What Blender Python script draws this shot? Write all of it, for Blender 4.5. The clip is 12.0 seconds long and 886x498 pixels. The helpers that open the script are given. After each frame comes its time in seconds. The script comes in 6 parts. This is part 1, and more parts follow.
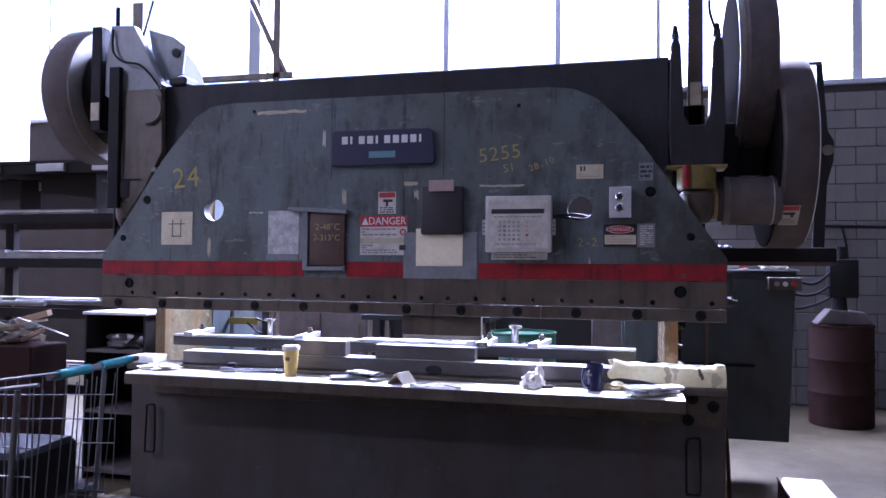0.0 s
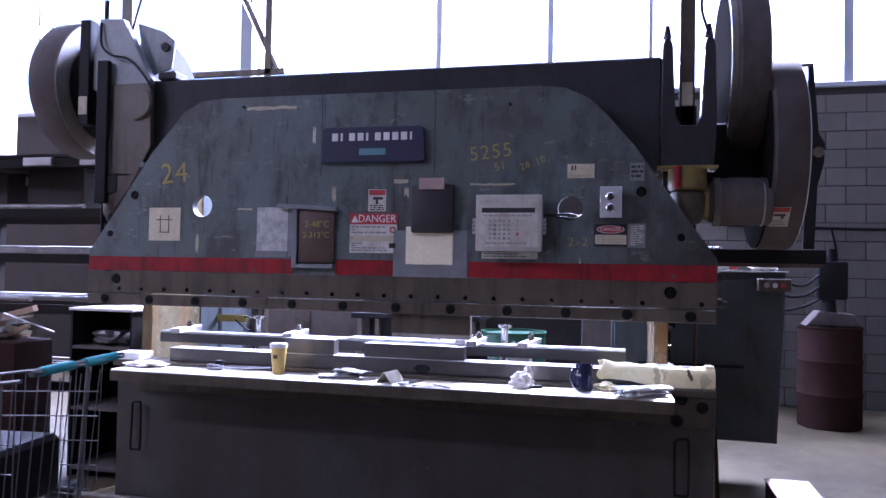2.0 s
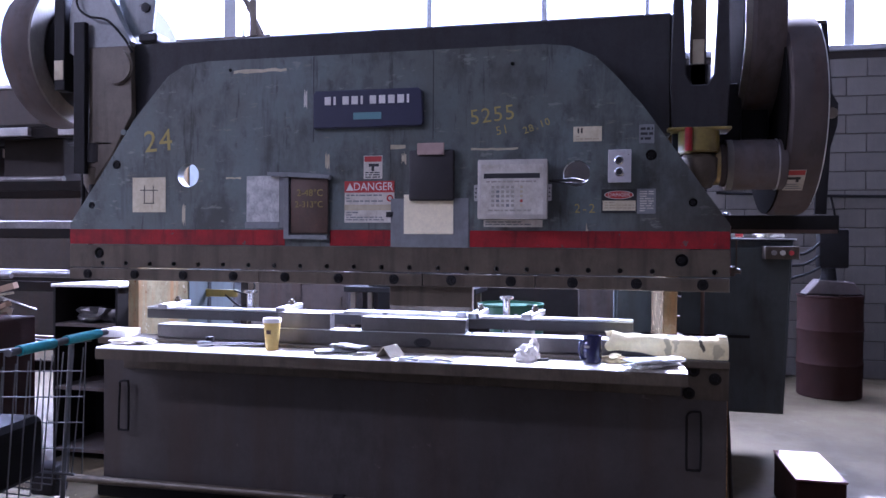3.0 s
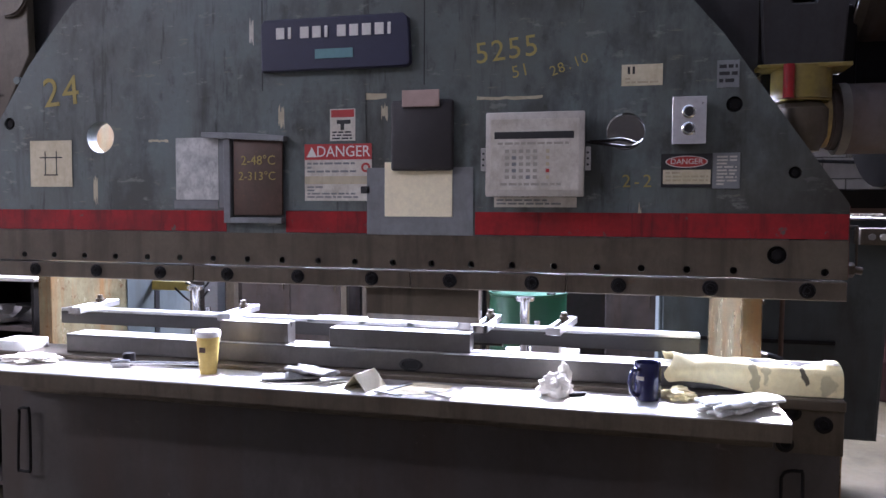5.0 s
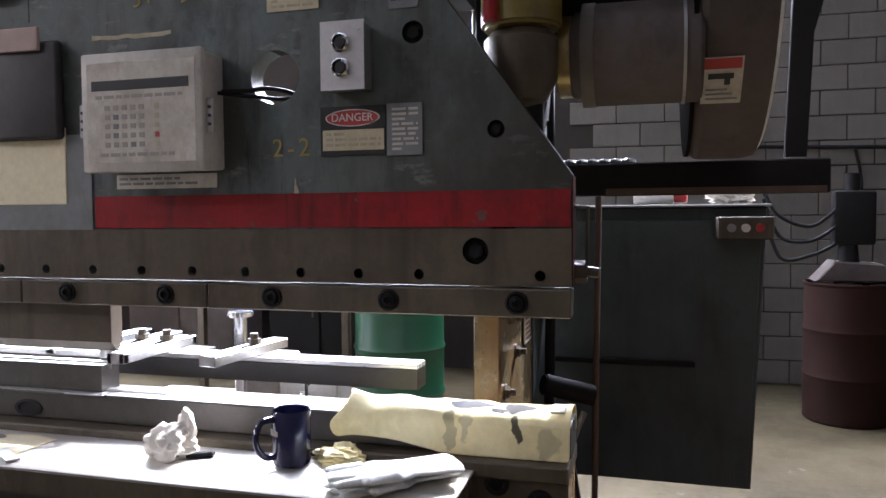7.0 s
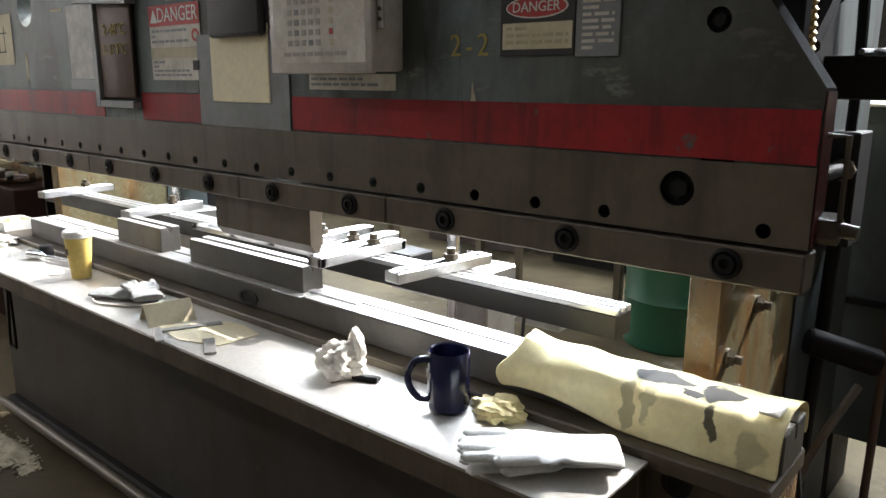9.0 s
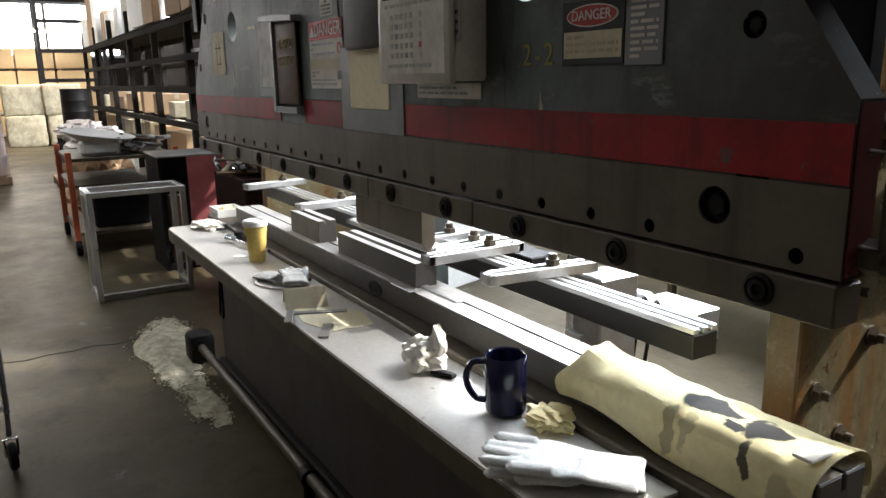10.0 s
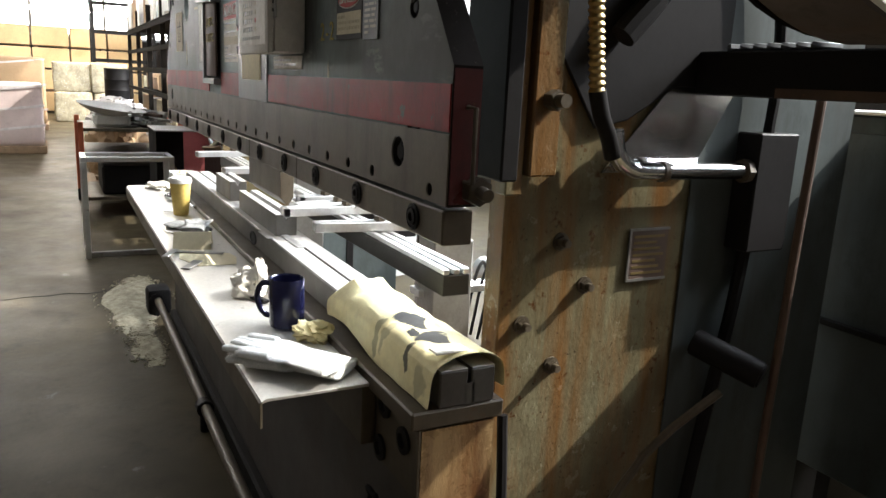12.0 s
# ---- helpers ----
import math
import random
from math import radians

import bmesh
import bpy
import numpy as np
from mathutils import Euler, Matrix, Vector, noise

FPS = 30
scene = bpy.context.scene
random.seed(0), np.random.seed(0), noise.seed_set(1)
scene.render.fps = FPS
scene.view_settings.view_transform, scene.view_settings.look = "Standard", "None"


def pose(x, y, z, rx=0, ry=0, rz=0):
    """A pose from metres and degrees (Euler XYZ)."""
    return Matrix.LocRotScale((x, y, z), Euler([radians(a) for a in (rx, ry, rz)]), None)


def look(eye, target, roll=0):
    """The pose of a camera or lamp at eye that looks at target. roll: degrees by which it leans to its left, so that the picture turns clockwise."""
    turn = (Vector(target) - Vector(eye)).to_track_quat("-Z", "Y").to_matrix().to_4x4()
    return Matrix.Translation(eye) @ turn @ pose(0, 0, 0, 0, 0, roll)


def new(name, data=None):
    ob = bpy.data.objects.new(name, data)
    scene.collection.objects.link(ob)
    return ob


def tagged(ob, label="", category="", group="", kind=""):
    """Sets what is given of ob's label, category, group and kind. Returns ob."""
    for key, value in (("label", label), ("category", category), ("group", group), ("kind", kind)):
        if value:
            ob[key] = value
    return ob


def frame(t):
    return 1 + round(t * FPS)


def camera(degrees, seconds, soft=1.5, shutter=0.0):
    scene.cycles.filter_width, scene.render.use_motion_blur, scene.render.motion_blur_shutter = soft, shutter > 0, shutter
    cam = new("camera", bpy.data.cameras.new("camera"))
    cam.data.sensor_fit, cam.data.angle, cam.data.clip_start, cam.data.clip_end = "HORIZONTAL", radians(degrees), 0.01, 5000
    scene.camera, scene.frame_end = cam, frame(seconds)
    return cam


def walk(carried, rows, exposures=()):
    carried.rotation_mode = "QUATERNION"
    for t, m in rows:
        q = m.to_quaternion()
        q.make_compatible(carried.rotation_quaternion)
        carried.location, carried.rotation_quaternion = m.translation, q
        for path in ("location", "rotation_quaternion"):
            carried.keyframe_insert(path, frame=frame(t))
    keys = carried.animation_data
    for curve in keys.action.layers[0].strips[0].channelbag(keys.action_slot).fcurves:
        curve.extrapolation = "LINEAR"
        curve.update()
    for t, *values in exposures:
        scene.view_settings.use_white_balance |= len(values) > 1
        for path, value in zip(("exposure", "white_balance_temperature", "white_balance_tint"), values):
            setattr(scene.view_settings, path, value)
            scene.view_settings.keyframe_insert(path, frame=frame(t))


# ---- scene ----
cam = camera(61.6, 12.0)
PATH = [
    (0, (0.882, -3.834, 1.457), (0.385, -1.897, 1.507), 0.5),
    (0.5, (0.889, -3.835, 1.459), (0.407, -1.895, 1.531), 1.0),
    (1, (0.885, -3.832, 1.463), (0.409, -1.891, 1.540), 1.0),
    (1.5, (0.885, -3.824, 1.460), (0.410, -1.883, 1.525), 1.1),
    (2, (0.885, -3.811, 1.456), (0.410, -1.868, 1.503), 1.0),
    (2.5, (0.884, -3.763, 1.449), (0.393, -1.824, 1.461), 1.6),
    (3, (0.783, -3.655, 1.429), (0.341, -1.705, 1.408), 0.4),
    (3.2, (0.733, -3.592, 1.437), (0.335, -1.632, 1.404), -1.1),
    (4.8, (0.569, -2.754, 1.422), (0.114, -0.807, 1.353), 0.6),
    (5, (0.623, -2.638, 1.490), (0.145, -0.699, 1.385), 0.3),
    (5.5, (0.788, -2.385, 1.452), (0.211, -0.475, 1.312), 2.2),
    (6, (1.073, -2.096, 1.361), (0.558, -0.170, 1.200), 0.6),
    (6.5, (1.284, -1.817, 1.385), (0.820, 0.125, 1.271), 1.6),
    (6.7, (1.375, -1.721, 1.402), (0.886, 0.216, 1.304), 0.8),
    (8.5, (1.631, -1.423, 1.526), (0.684, 0.324, 1.297), 1.1),
    (9, (1.610, -1.208, 1.520), (0.350, 0.282, 1.082), 0.3),
    (9.5, (1.679, -1.093, 1.579), (0.158, 0.110, 1.090), -3.3),
    (10, (1.875, -0.967, 1.551), (0.206, 0.039, 1.101), -1.0),
    (10.5, (2.026, -0.905, 1.518), (0.338, 0.104, 1.152), 2.2),
    (11, (2.191, -0.866, 1.502), (0.534, 0.144, 1.017), 2.3),
    (11.5, (2.302, -0.776, 1.499), (0.585, 0.144, 1.047), 1.1),
    (12, (2.461, -0.606, 1.484), (0.735, 0.305, 1.048), 2.8),
]
EXPOSURES = [(0.0, 1.7, 4940, 40), (2.4, 1.7, 4960, 40), (3.0, 1.88, 4950, 39), (5.0, 1.9, 5500, 29), (6.5, 1.6, 5850, 23), (8.5, 2.1, 6200, 14), (9.0, 1.3, 6350, 11), (9.5, 0.7, 6400, 11), (11.0, 0.5, 6400, 11), (12.0, 1.0, 6500, 10)]
walk(cam, [(t, look(eye, target, roll)) for t, eye, target, roll in PATH], exposures=EXPOSURES)

# ---- world, sun and large lights ----
world = bpy.data.worlds.new("world")
scene.world = world
world.use_nodes = True
wn = world.node_tree.nodes
sky = wn.new("ShaderNodeTexSky")
sky.sky_type, sky.sun_disc = "NISHITA", False
sky.sun_elevation, sky.sun_rotation = radians(39), radians(17)
world.node_tree.links.new(sky.outputs[0], wn["Background"].inputs[0])
wn["Background"].inputs[1].default_value = 0.15


def area_lamp(name, m, sx, sy, watts, colour):
    lamp = bpy.data.lights.new(name, "AREA")
    lamp.shape, lamp.size, lamp.size_y, lamp.energy, lamp.color = "RECTANGLE", sx, sy, watts, colour
    ob = new(name, lamp)
    ob.matrix_world = m
    return ob


sun_lamp = bpy.data.lights.new("sun", "SUN")
sun_lamp.energy, sun_lamp.angle, sun_lamp.color = 5.0, radians(0.6), (1.0, 0.96, 0.89)
sun = new("sun", sun_lamp)
sun.matrix_world = look((2.7, 10.0, 8.8), (0, 0, 0))
# daylight of the high window band, standing just outside the glazing
for x, w in ((-12.75, 5.4), (-7.25, 5.4), (-1.75, 5.4), (2.6, 3.2)):
    area_lamp("window_light", pose(x, 5.35, 4.85, 78, 0, 180), w, 3.3, (290 if x < 2 else 170) * w, (0.88, 0.94, 1.0))
# the hall's ceiling lamps; the two nearest are unseen, added to fill the front
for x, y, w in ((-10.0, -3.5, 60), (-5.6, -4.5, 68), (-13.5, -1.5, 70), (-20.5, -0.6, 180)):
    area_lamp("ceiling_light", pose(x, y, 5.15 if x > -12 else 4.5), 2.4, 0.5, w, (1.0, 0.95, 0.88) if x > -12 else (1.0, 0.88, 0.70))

# ---- materials ----
def node_mat(name):
    m = bpy.data.materials.new(name)
    m.use_nodes = True
    nt = m.node_tree
    return m, nt, nt.nodes["Principled BSDF"]


def ramp(nt, fac, stops):
    r = nt.nodes.new("ShaderNodeValToRGB")
    while len(r.color_ramp.elements) < len(stops):
        r.color_ramp.elements.new(0.5)
    for e, (p, c) in zip(r.color_ramp.elements, stops):
        e.position, e.color = p, (*c, 1) if len(c) == 3 else c
    nt.links.new(fac, r.inputs[0])
    return r.outputs[0]


def noise_tex(nt, scale, detail=6, rough=0.6, stretch=(1, 1, 1), shift=0.0):
    tc = nt.nodes.new("ShaderNodeTexCoord")
    mp = nt.nodes.new("ShaderNodeMapping")
    mp.inputs["Scale"].default_value = stretch
    mp.inputs["Location"].default_value = (shift, shift * 0.7, shift * 1.3)
    nt.links.new(tc.outputs["Object"], mp.inputs[0])
    n = nt.nodes.new("ShaderNodeTexNoise")
    n.inputs["Scale"].default_value, n.inputs["Detail"].default_value, n.inputs["Roughness"].default_value = scale, detail, rough
    nt.links.new(mp.outputs[0], n.inputs["Vector"])
    return n.outputs["Fac"]


def mix(nt, fac, a, b, blend="MIX"):
    m = nt.nodes.new("ShaderNodeMix")
    m.data_type, m.blend_type = "RGBA", blend
    for sock, v in ((m.inputs[0], fac), (m.inputs[6], a), (m.inputs[7], b)):
        if isinstance(v, (float, int)):
            sock.default_value = v
        elif isinstance(v, tuple):
            sock.default_value = (*v, 1) if len(v) == 3 else v
        else:
            nt.links.new(v, sock)
    return m.outputs[2]


def surface(name, base, rough=0.5, metal=0.0, dirt=(0.05, 0.04, 0.03), grime=0.5, wear=None, wear_amount=0.3, streak=0.0,
            streak_colour=(0.06, 0.035, 0.02), bump=0.15, scale=4.0, grain=60.0, rough_var=0.15, per_object=0.0, runs=(0.5, 0.72, 9.0)):
    """A worn surface: a base colour with large stains, optional bare patches, runs down the face and fine relief."""
    m, nt, b = node_mat(name)
    col = mix(nt, noise_tex(nt, grain, 3, 0.7), tuple(c * 0.8 for c in base), tuple(min(1, c * 1.2) for c in base))
    stain = ramp(nt, noise_tex(nt, scale, 8, 0.65), [(0.38, (0, 0, 0)), (0.75, (1, 1, 1))])
    s = nt.nodes.new("ShaderNodeMath")
    s.operation = "MULTIPLY"
    s.inputs[1].default_value = grime
    nt.links.new(stain, s.inputs[0])
    col = mix(nt, s.outputs[0], col, dirt)
    if streak:
        run = ramp(nt, noise_tex(nt, runs[2], 6, 0.6, (1.0, 1.0, 0.09), 3.0), [(runs[0], (0, 0, 0)), (runs[1], (1, 1, 1))])
        s2 = nt.nodes.new("ShaderNodeMath")
        s2.operation = "MULTIPLY"
        s2.inputs[1].default_value = streak
        nt.links.new(run, s2.inputs[0])
        col = mix(nt, s2.outputs[0], col, streak_colour)
    smear = ramp(nt, noise_tex(nt, scale * 2.7, 11, 0.75, (1.0, 1.0, 0.45), 11.0), [(0.52, (0, 0, 0)), (0.64, (1, 1, 1))])
    s3 = nt.nodes.new("ShaderNodeMath")
    s3.operation = "MULTIPLY"
    s3.inputs[1].default_value = grime * 0.55
    nt.links.new(smear, s3.inputs[0])
    col = mix(nt, s3.outputs[0], col, dirt)
    if wear:
        chip = ramp(nt, noise_tex(nt, scale * 5, 10, 0.7, shift=7.0), [(0.66 - 0.1 * wear_amount, (0, 0, 0)), (0.72 - 0.1 * wear_amount, (1, 1, 1))])
        col = mix(nt, chip, col, wear)
    if per_object:
        oi = nt.nodes.new("ShaderNodeObjectInfo")
        v = nt.nodes.new("ShaderNodeMapRange")
        v.inputs[3].default_value, v.inputs[4].default_value = 1 - per_object, 1 + per_object
        nt.links.new(oi.outputs["Random"], v.inputs[0])
        col = mix(nt, 1.0, col, v.outputs[0], "MULTIPLY")
    nt.links.new(col, b.inputs["Base Color"])
    rr = nt.nodes.new("ShaderNodeMapRange")
    rr.inputs[3].default_value, rr.inputs[4].default_value = max(0.03, rough - rough_var), min(1, rough + rough_var)
    nt.links.new(noise_tex(nt, scale * 2.3, 7, 0.7, shift=2.0), rr.inputs[0])
    nt.links.new(rr.outputs[0], b.inputs["Roughness"])
    b.inputs["Metallic"].default_value = metal
    if bump:
        bp = nt.nodes.new("ShaderNodeBump")
        bp.inputs["Strength"].default_value, bp.inputs["Distance"].default_value = bump, 0.004
        nt.links.new(noise_tex(nt, grain, 5, 0.7, shift=1.0), bp.inputs["Height"])
        nt.links.new(bp.outputs[0], b.inputs["Normal"])
    return m


def plain(name, base, rough=0.5, metal=0.0, **kw):
    return surface(name, base, rough, metal, grime=kw.pop("grime", 0.25), dirt=tuple(c * 0.45 for c in base), bump=kw.pop("bump", 0.08), **kw)


M_PAINT = surface("grey_green_machine_paint", (0.15, 0.172, 0.170), 0.36, 0, (0.045, 0.042, 0.04), 0.65, (0.05, 0.045, 0.04), 0.1, 0.55, (0.035, 0.028, 0.022), 0.1, 2.2, 50)
def ram_paint():
    """Blue-grey enamel with brown oil haze, runs, rubbed spots and fine scratches."""
    m, nt, b = node_mat("oily_blue_grey_enamel")
    col = mix(nt, noise_tex(nt, 45, 4, 0.7), (0.100, 0.124, 0.122), (0.150, 0.176, 0.170))
    for scale, lo, hi, amount, colour, stretch, shift in ((0.9, 0.42, 0.62, 0.70, (0.085, 0.084, 0.066), (1, 1, 0.8), 1.0), (3.4, 0.47, 0.60, 0.65, (0.042, 0.040, 0.034), (1, 1, 0.6), 4.0),
                                                        (8.0, 0.54, 0.66, 0.5, (0.034, 0.031, 0.026), (1, 1, 0.12), 9.0), (17, 0.60, 0.66, 0.6, (0.024, 0.022, 0.018), (1, 1, 0.09), 33.0), (14, 0.58, 0.68, 0.5, (0.032, 0.030, 0.026), (1, 1, 0.6), 14.0),
                                                        (19, 0.61, 0.67, 0.5, (0.25, 0.26, 0.23), (0.4, 1, 1), 21.0), (48, 0.62, 0.68, 0.5, (0.22, 0.21, 0.16), (0.2, 1, 1), 27.0)):
        f = ramp(nt, noise_tex(nt, scale, 9, 0.68, stretch, shift), [(lo, (0, 0, 0)), (hi, (amount, amount, amount))])
        col = mix(nt, f, col, colour)
    # the oil-blackened end below the drive
    tc = nt.nodes.new("ShaderNodeTexCoord")
    sx = nt.nodes.new("ShaderNodeSeparateXYZ")
    nt.links.new(tc.outputs["Object"], sx.inputs[0])
    wob = nt.nodes.new("ShaderNodeMath")
    wob.operation = "MULTIPLY_ADD"
    wob.inputs[1].default_value = 0.9
    nt.links.new(noise_tex(nt, 5, 6, 0.6, (1, 1, 0.2), 17.0), wob.inputs[0])
    nt.links.new(sx.outputs[0], wob.inputs[2])
    far = nt.nodes.new("ShaderNodeMapRange")
    far.inputs[1].default_value, far.inputs[2].default_value, far.inputs[4].default_value = 1.35, 1.75, 0.75
    nt.links.new(wob.outputs[0], far.inputs[0])
    col = mix(nt, far.outputs[0], col, (0.030, 0.027, 0.020))
    nt.links.new(col, b.inputs["Base Color"])
    rr = nt.nodes.new("ShaderNodeMapRange")
    b.inputs["Specular IOR Level"].default_value = 0.3
    rr.inputs[3].default_value, rr.inputs[4].default_value = 0.34, 0.70
    nt.links.new(noise_tex(nt, 2.4, 9, 0.7, shift=5.0), rr.inputs[0])
    nt.links.new(rr.outputs[0], b.inputs["Roughness"])
    bp = nt.nodes.new("ShaderNodeBump")
    bp.inputs["Strength"].default_value, bp.inputs["Distance"].default_value = 0.12, 0.004
    nt.links.new(noise_tex(nt, 14, 8, 0.7, shift=1.0), bp.inputs["Height"])
    nt.links.new(bp.outputs[0], b.inputs["Normal"])
    return m


M_RAM = ram_paint()
M_PAINT_DARK = surface("dark_machine_paint", (0.050, 0.049, 0.050), 0.45, 0, (0.02, 0.018, 0.018), 0.6, None, 0, 0.4, (0.03, 0.02, 0.015), 0.1, 2.5, 50)
M_BED = surface("grimy_bed_paint", (0.062, 0.055, 0.050), 0.5, 0, (0.028, 0.021, 0.017), 0.8, (0.12, 0.10, 0.085), 0.1, 0.6, (0.045, 0.028, 0.019), 0.12, 1.8, 45, runs=(0.48, 0.66, 5.0))
M_RED = surface("worn_red_paint", (0.30, 0.017, 0.019), 0.45, 0, (0.055, 0.018, 0.018), 0.75, (0.10, 0.085, 0.075), 0.35, 0.6, (0.040, 0.014, 0.014), 0.1, 3.5, 50, runs=(0.54, 0.70, 26.0))
M_RED.node_tree.nodes["Principled BSDF"].inputs["Specular IOR Level"].default_value = 0.22
M_REDDARK = surface("oily_dark_red_paint", (0.10, 0.016, 0.016), 0.3, 0, (0.03, 0.015, 0.012), 0.7, (0.12, 0.05, 0.02), 0.4, 0.5, (0.03, 0.012, 0.01), 0.15, 5, 50)
M_FAINT = plain("faded_print", (0.34, 0.315, 0.27), 0.6)
M_STEEL_DARK = surface("oiled_dark_steel", (0.104, 0.083, 0.056), 0.46, 0.2, (0.034, 0.024, 0.013), 0.7, (0.085, 0.052, 0.03), 0.3, 0.6, (0.035, 0.024, 0.014), 0.14, 3.0, 70, runs=(0.50, 0.64, 11.0))
M_STEEL = surface("bare_machined_steel", (0.42, 0.41, 0.39), 0.36, 0.8, (0.16, 0.14, 0.12), 0.55, None, 0, 0, bump=0.06, scale=5, grain=90)
M_SHELF = surface("scuffed_sheet_steel", (0.74, 0.72, 0.68), 0.47, 0.85, (0.60, 0.56, 0.50), 0.45, (0.42, 0.39, 0.35), 0.05, 0, bump=0.015, scale=4, grain=80, rough_var=0.04)
# rail and die steel in two colours: sunlit tops pale, shaded fronts dark
M_SUNTOP = surface("sunlit_ground_steel", (0.62, 0.61, 0.59), 0.34, 0.55, (0.36, 0.34, 0.31), 0.4, None, 0, 0, bump=0.03, scale=5, grain=90)
M_DIE = surface("shaded_ground_tool_steel", (0.092, 0.086, 0.078), 0.48, 0.35, (0.040, 0.034, 0.028), 0.6, None, 0, 0, bump=0.06, scale=6, grain=90)
# gauge bar body, darker than the ribs along its top
M_GAUGEBAR = surface("dark_gauge_metal", (0.045, 0.043, 0.04), 0.5, 0.25, (0.03, 0.027, 0.024), 0.5, None, 0, 0, bump=0.04, scale=6, grain=80)
M_BRIGHT = plain("bright_aluminium", (0.72, 0.72, 0.72), 0.32, 0.85)
M_CHROME = plain("chrome", (0.75, 0.75, 0.76), 0.14, 1.0, grime=0.15)
M_BLACK = plain("black_oily_iron", (0.013, 0.012, 0.012), 0.55)
for m_ in (M_BLACK, M_PAINT_DARK):
    m_.node_tree.nodes["Principled BSDF"].inputs["Specular IOR Level"].default_value = 0.1
# dull black for discs added to keep the drive wheel faces dark
M_DARKDISC = plain("matt_black_shade", (0.012, 0.011, 0.010), 1.0, bump=0.2)
M_DARKDISC.node_tree.nodes["Principled BSDF"].inputs["Specular IOR Level"].default_value = 0.0
M_EDGE = surface("chipped_oily_edge", (0.024, 0.020, 0.018), 0.75, 0, (0.015, 0.013, 0.012), 0.6, (0.20, 0.18, 0.15), 0.35, 0, bump=0.2, scale=8, grain=60)
M_EDGE.node_tree.nodes["Principled BSDF"].inputs["Specular IOR Level"].default_value = 0.05
M_HOLE = plain("dark_bore", (0.006, 0.006, 0.006), 0.7, bump=0)
M_RUSTPLATE = surface("oil_stained_housing_paint", (0.168, 0.150, 0.088), 0.24, 0, (0.060, 0.040, 0.016), 0.85, (0.075, 0.030, 0.010), 0.6, 0.85, (0.15, 0.068, 0.018), 0.45, 4.2, 34, runs=(0.46, 0.64, 9.0))
def drip_gloss(m, scale, strength):
    """Fine pits and wet runs: a second, coarser relief over the paint."""
    nt = m.node_tree
    b = nt.nodes["Principled BSDF"]
    bp = nt.nodes.new("ShaderNodeBump")
    bp.inputs["Strength"].default_value, bp.inputs["Distance"].default_value = strength, 0.006
    nt.links.new(noise_tex(nt, scale, 9, 0.75, (1, 1, 0.35), 5.0), bp.inputs["Height"])
    nt.links.new(b.inputs["Normal"].links[0].from_socket, bp.inputs["Normal"])
    nt.links.new(bp.outputs[0], b.inputs["Normal"])
    base = b.inputs["Base Color"].links[0].from_socket
    pits = ramp(nt, noise_tex(nt, 70, 4, 0.7, shift=41.0), [(0.64, (0, 0, 0)), (0.69, (0.85, 0.85, 0.85))])
    base = mix(nt, pits, base, (0.030, 0.020, 0.010))
    runs = ramp(nt, noise_tex(nt, 9, 8, 0.7, (1, 1, 0.16), 23.0), [(0.50, (0, 0, 0)), (0.68, (0.5, 0.5, 0.5))])
    base = mix(nt, runs, base, (0.21, 0.085, 0.022))
    nt.links.new(base, b.inputs["Base Color"])


drip_gloss(M_RUSTPLATE, 22, 0.5)
M_BEDEND = surface("rusty_bed_end", (0.40, 0.27, 0.13), 0.28, 0.3, (0.13, 0.055, 0.018), 0.75, (0.46, 0.34, 0.20), 0.2, 0.9, (0.09, 0.035, 0.012), 0.25, 6, 40, runs=(0.42, 0.60, 14.0))
drip_gloss(M_BEDEND, 30, 0.4)
M_GUARD = surface("dusty_brown_guard", (0.120, 0.102, 0.094), 0.78, 0, (0.03, 0.024, 0.022), 0.6, None, 0, 0.5, (0.10, 0.06, 0.04), 0.1, 2.5, 40)
M_GUARD.node_tree.nodes["Principled BSDF"].inputs["Specular IOR Level"].default_value = 0.06
M_GUARDFACE = surface("rubbed_pale_guard_metal", (0.15, 0.132, 0.105), 0.6, 0.1, (0.055, 0.046, 0.036), 0.6, None, 0, 0.4, (0.06, 0.05, 0.04), 0.1, 4, 50)
M_FLOOR = surface("worn_concrete_floor", (0.090, 0.072, 0.042), 0.45, 0, (0.018, 0.014, 0.008), 0.95, (0.13, 0.12, 0.098), 0.3, 0, bump=0.25, scale=0.8, grain=26, rough_var=0.25)
M_FLOOR.node_tree.nodes["Principled BSDF"].inputs["Specular IOR Level"].default_value = 0.10
M_RACK = surface("dull_black_rack_paint", (0.020, 0.019, 0.018), 0.9, 0, (0.035, 0.025, 0.018), 0.5, bump=0.1, scale=3, grain=40)
M_RACK.node_tree.nodes["Principled BSDF"].inputs["Specular IOR Level"].default_value = 0.02
M_BLOCK = surface("painted_block", (0.098, 0.090, 0.080), 0.85, 0, (0.16, 0.14, 0.12), 0.5, None, 0, 0.3, (0.16, 0.13, 0.10), 0.3, 3.0, 60, per_object=0.1)
M_WALL = surface("dull_painted_wall", (0.036, 0.032, 0.029), 0.9, 0, (0.055, 0.047, 0.041), 0.5, None, 0, 0.3, bump=0.15, scale=0.8, grain=20)
M_WALL.node_tree.nodes["Principled BSDF"].inputs["Specular IOR Level"].default_value = 0.04
M_CEIL = surface("grey_roof_deck", (0.22, 0.225, 0.23), 0.7, 0, (0.2, 0.2, 0.2), 0.4, bump=0.05, scale=0.7, grain=12)
M_JOIST = plain("grey_painted_joist", (0.20, 0.21, 0.22), 0.6)
M_FRAME = plain("window_frame_steel", (0.30, 0.31, 0.33), 0.6)
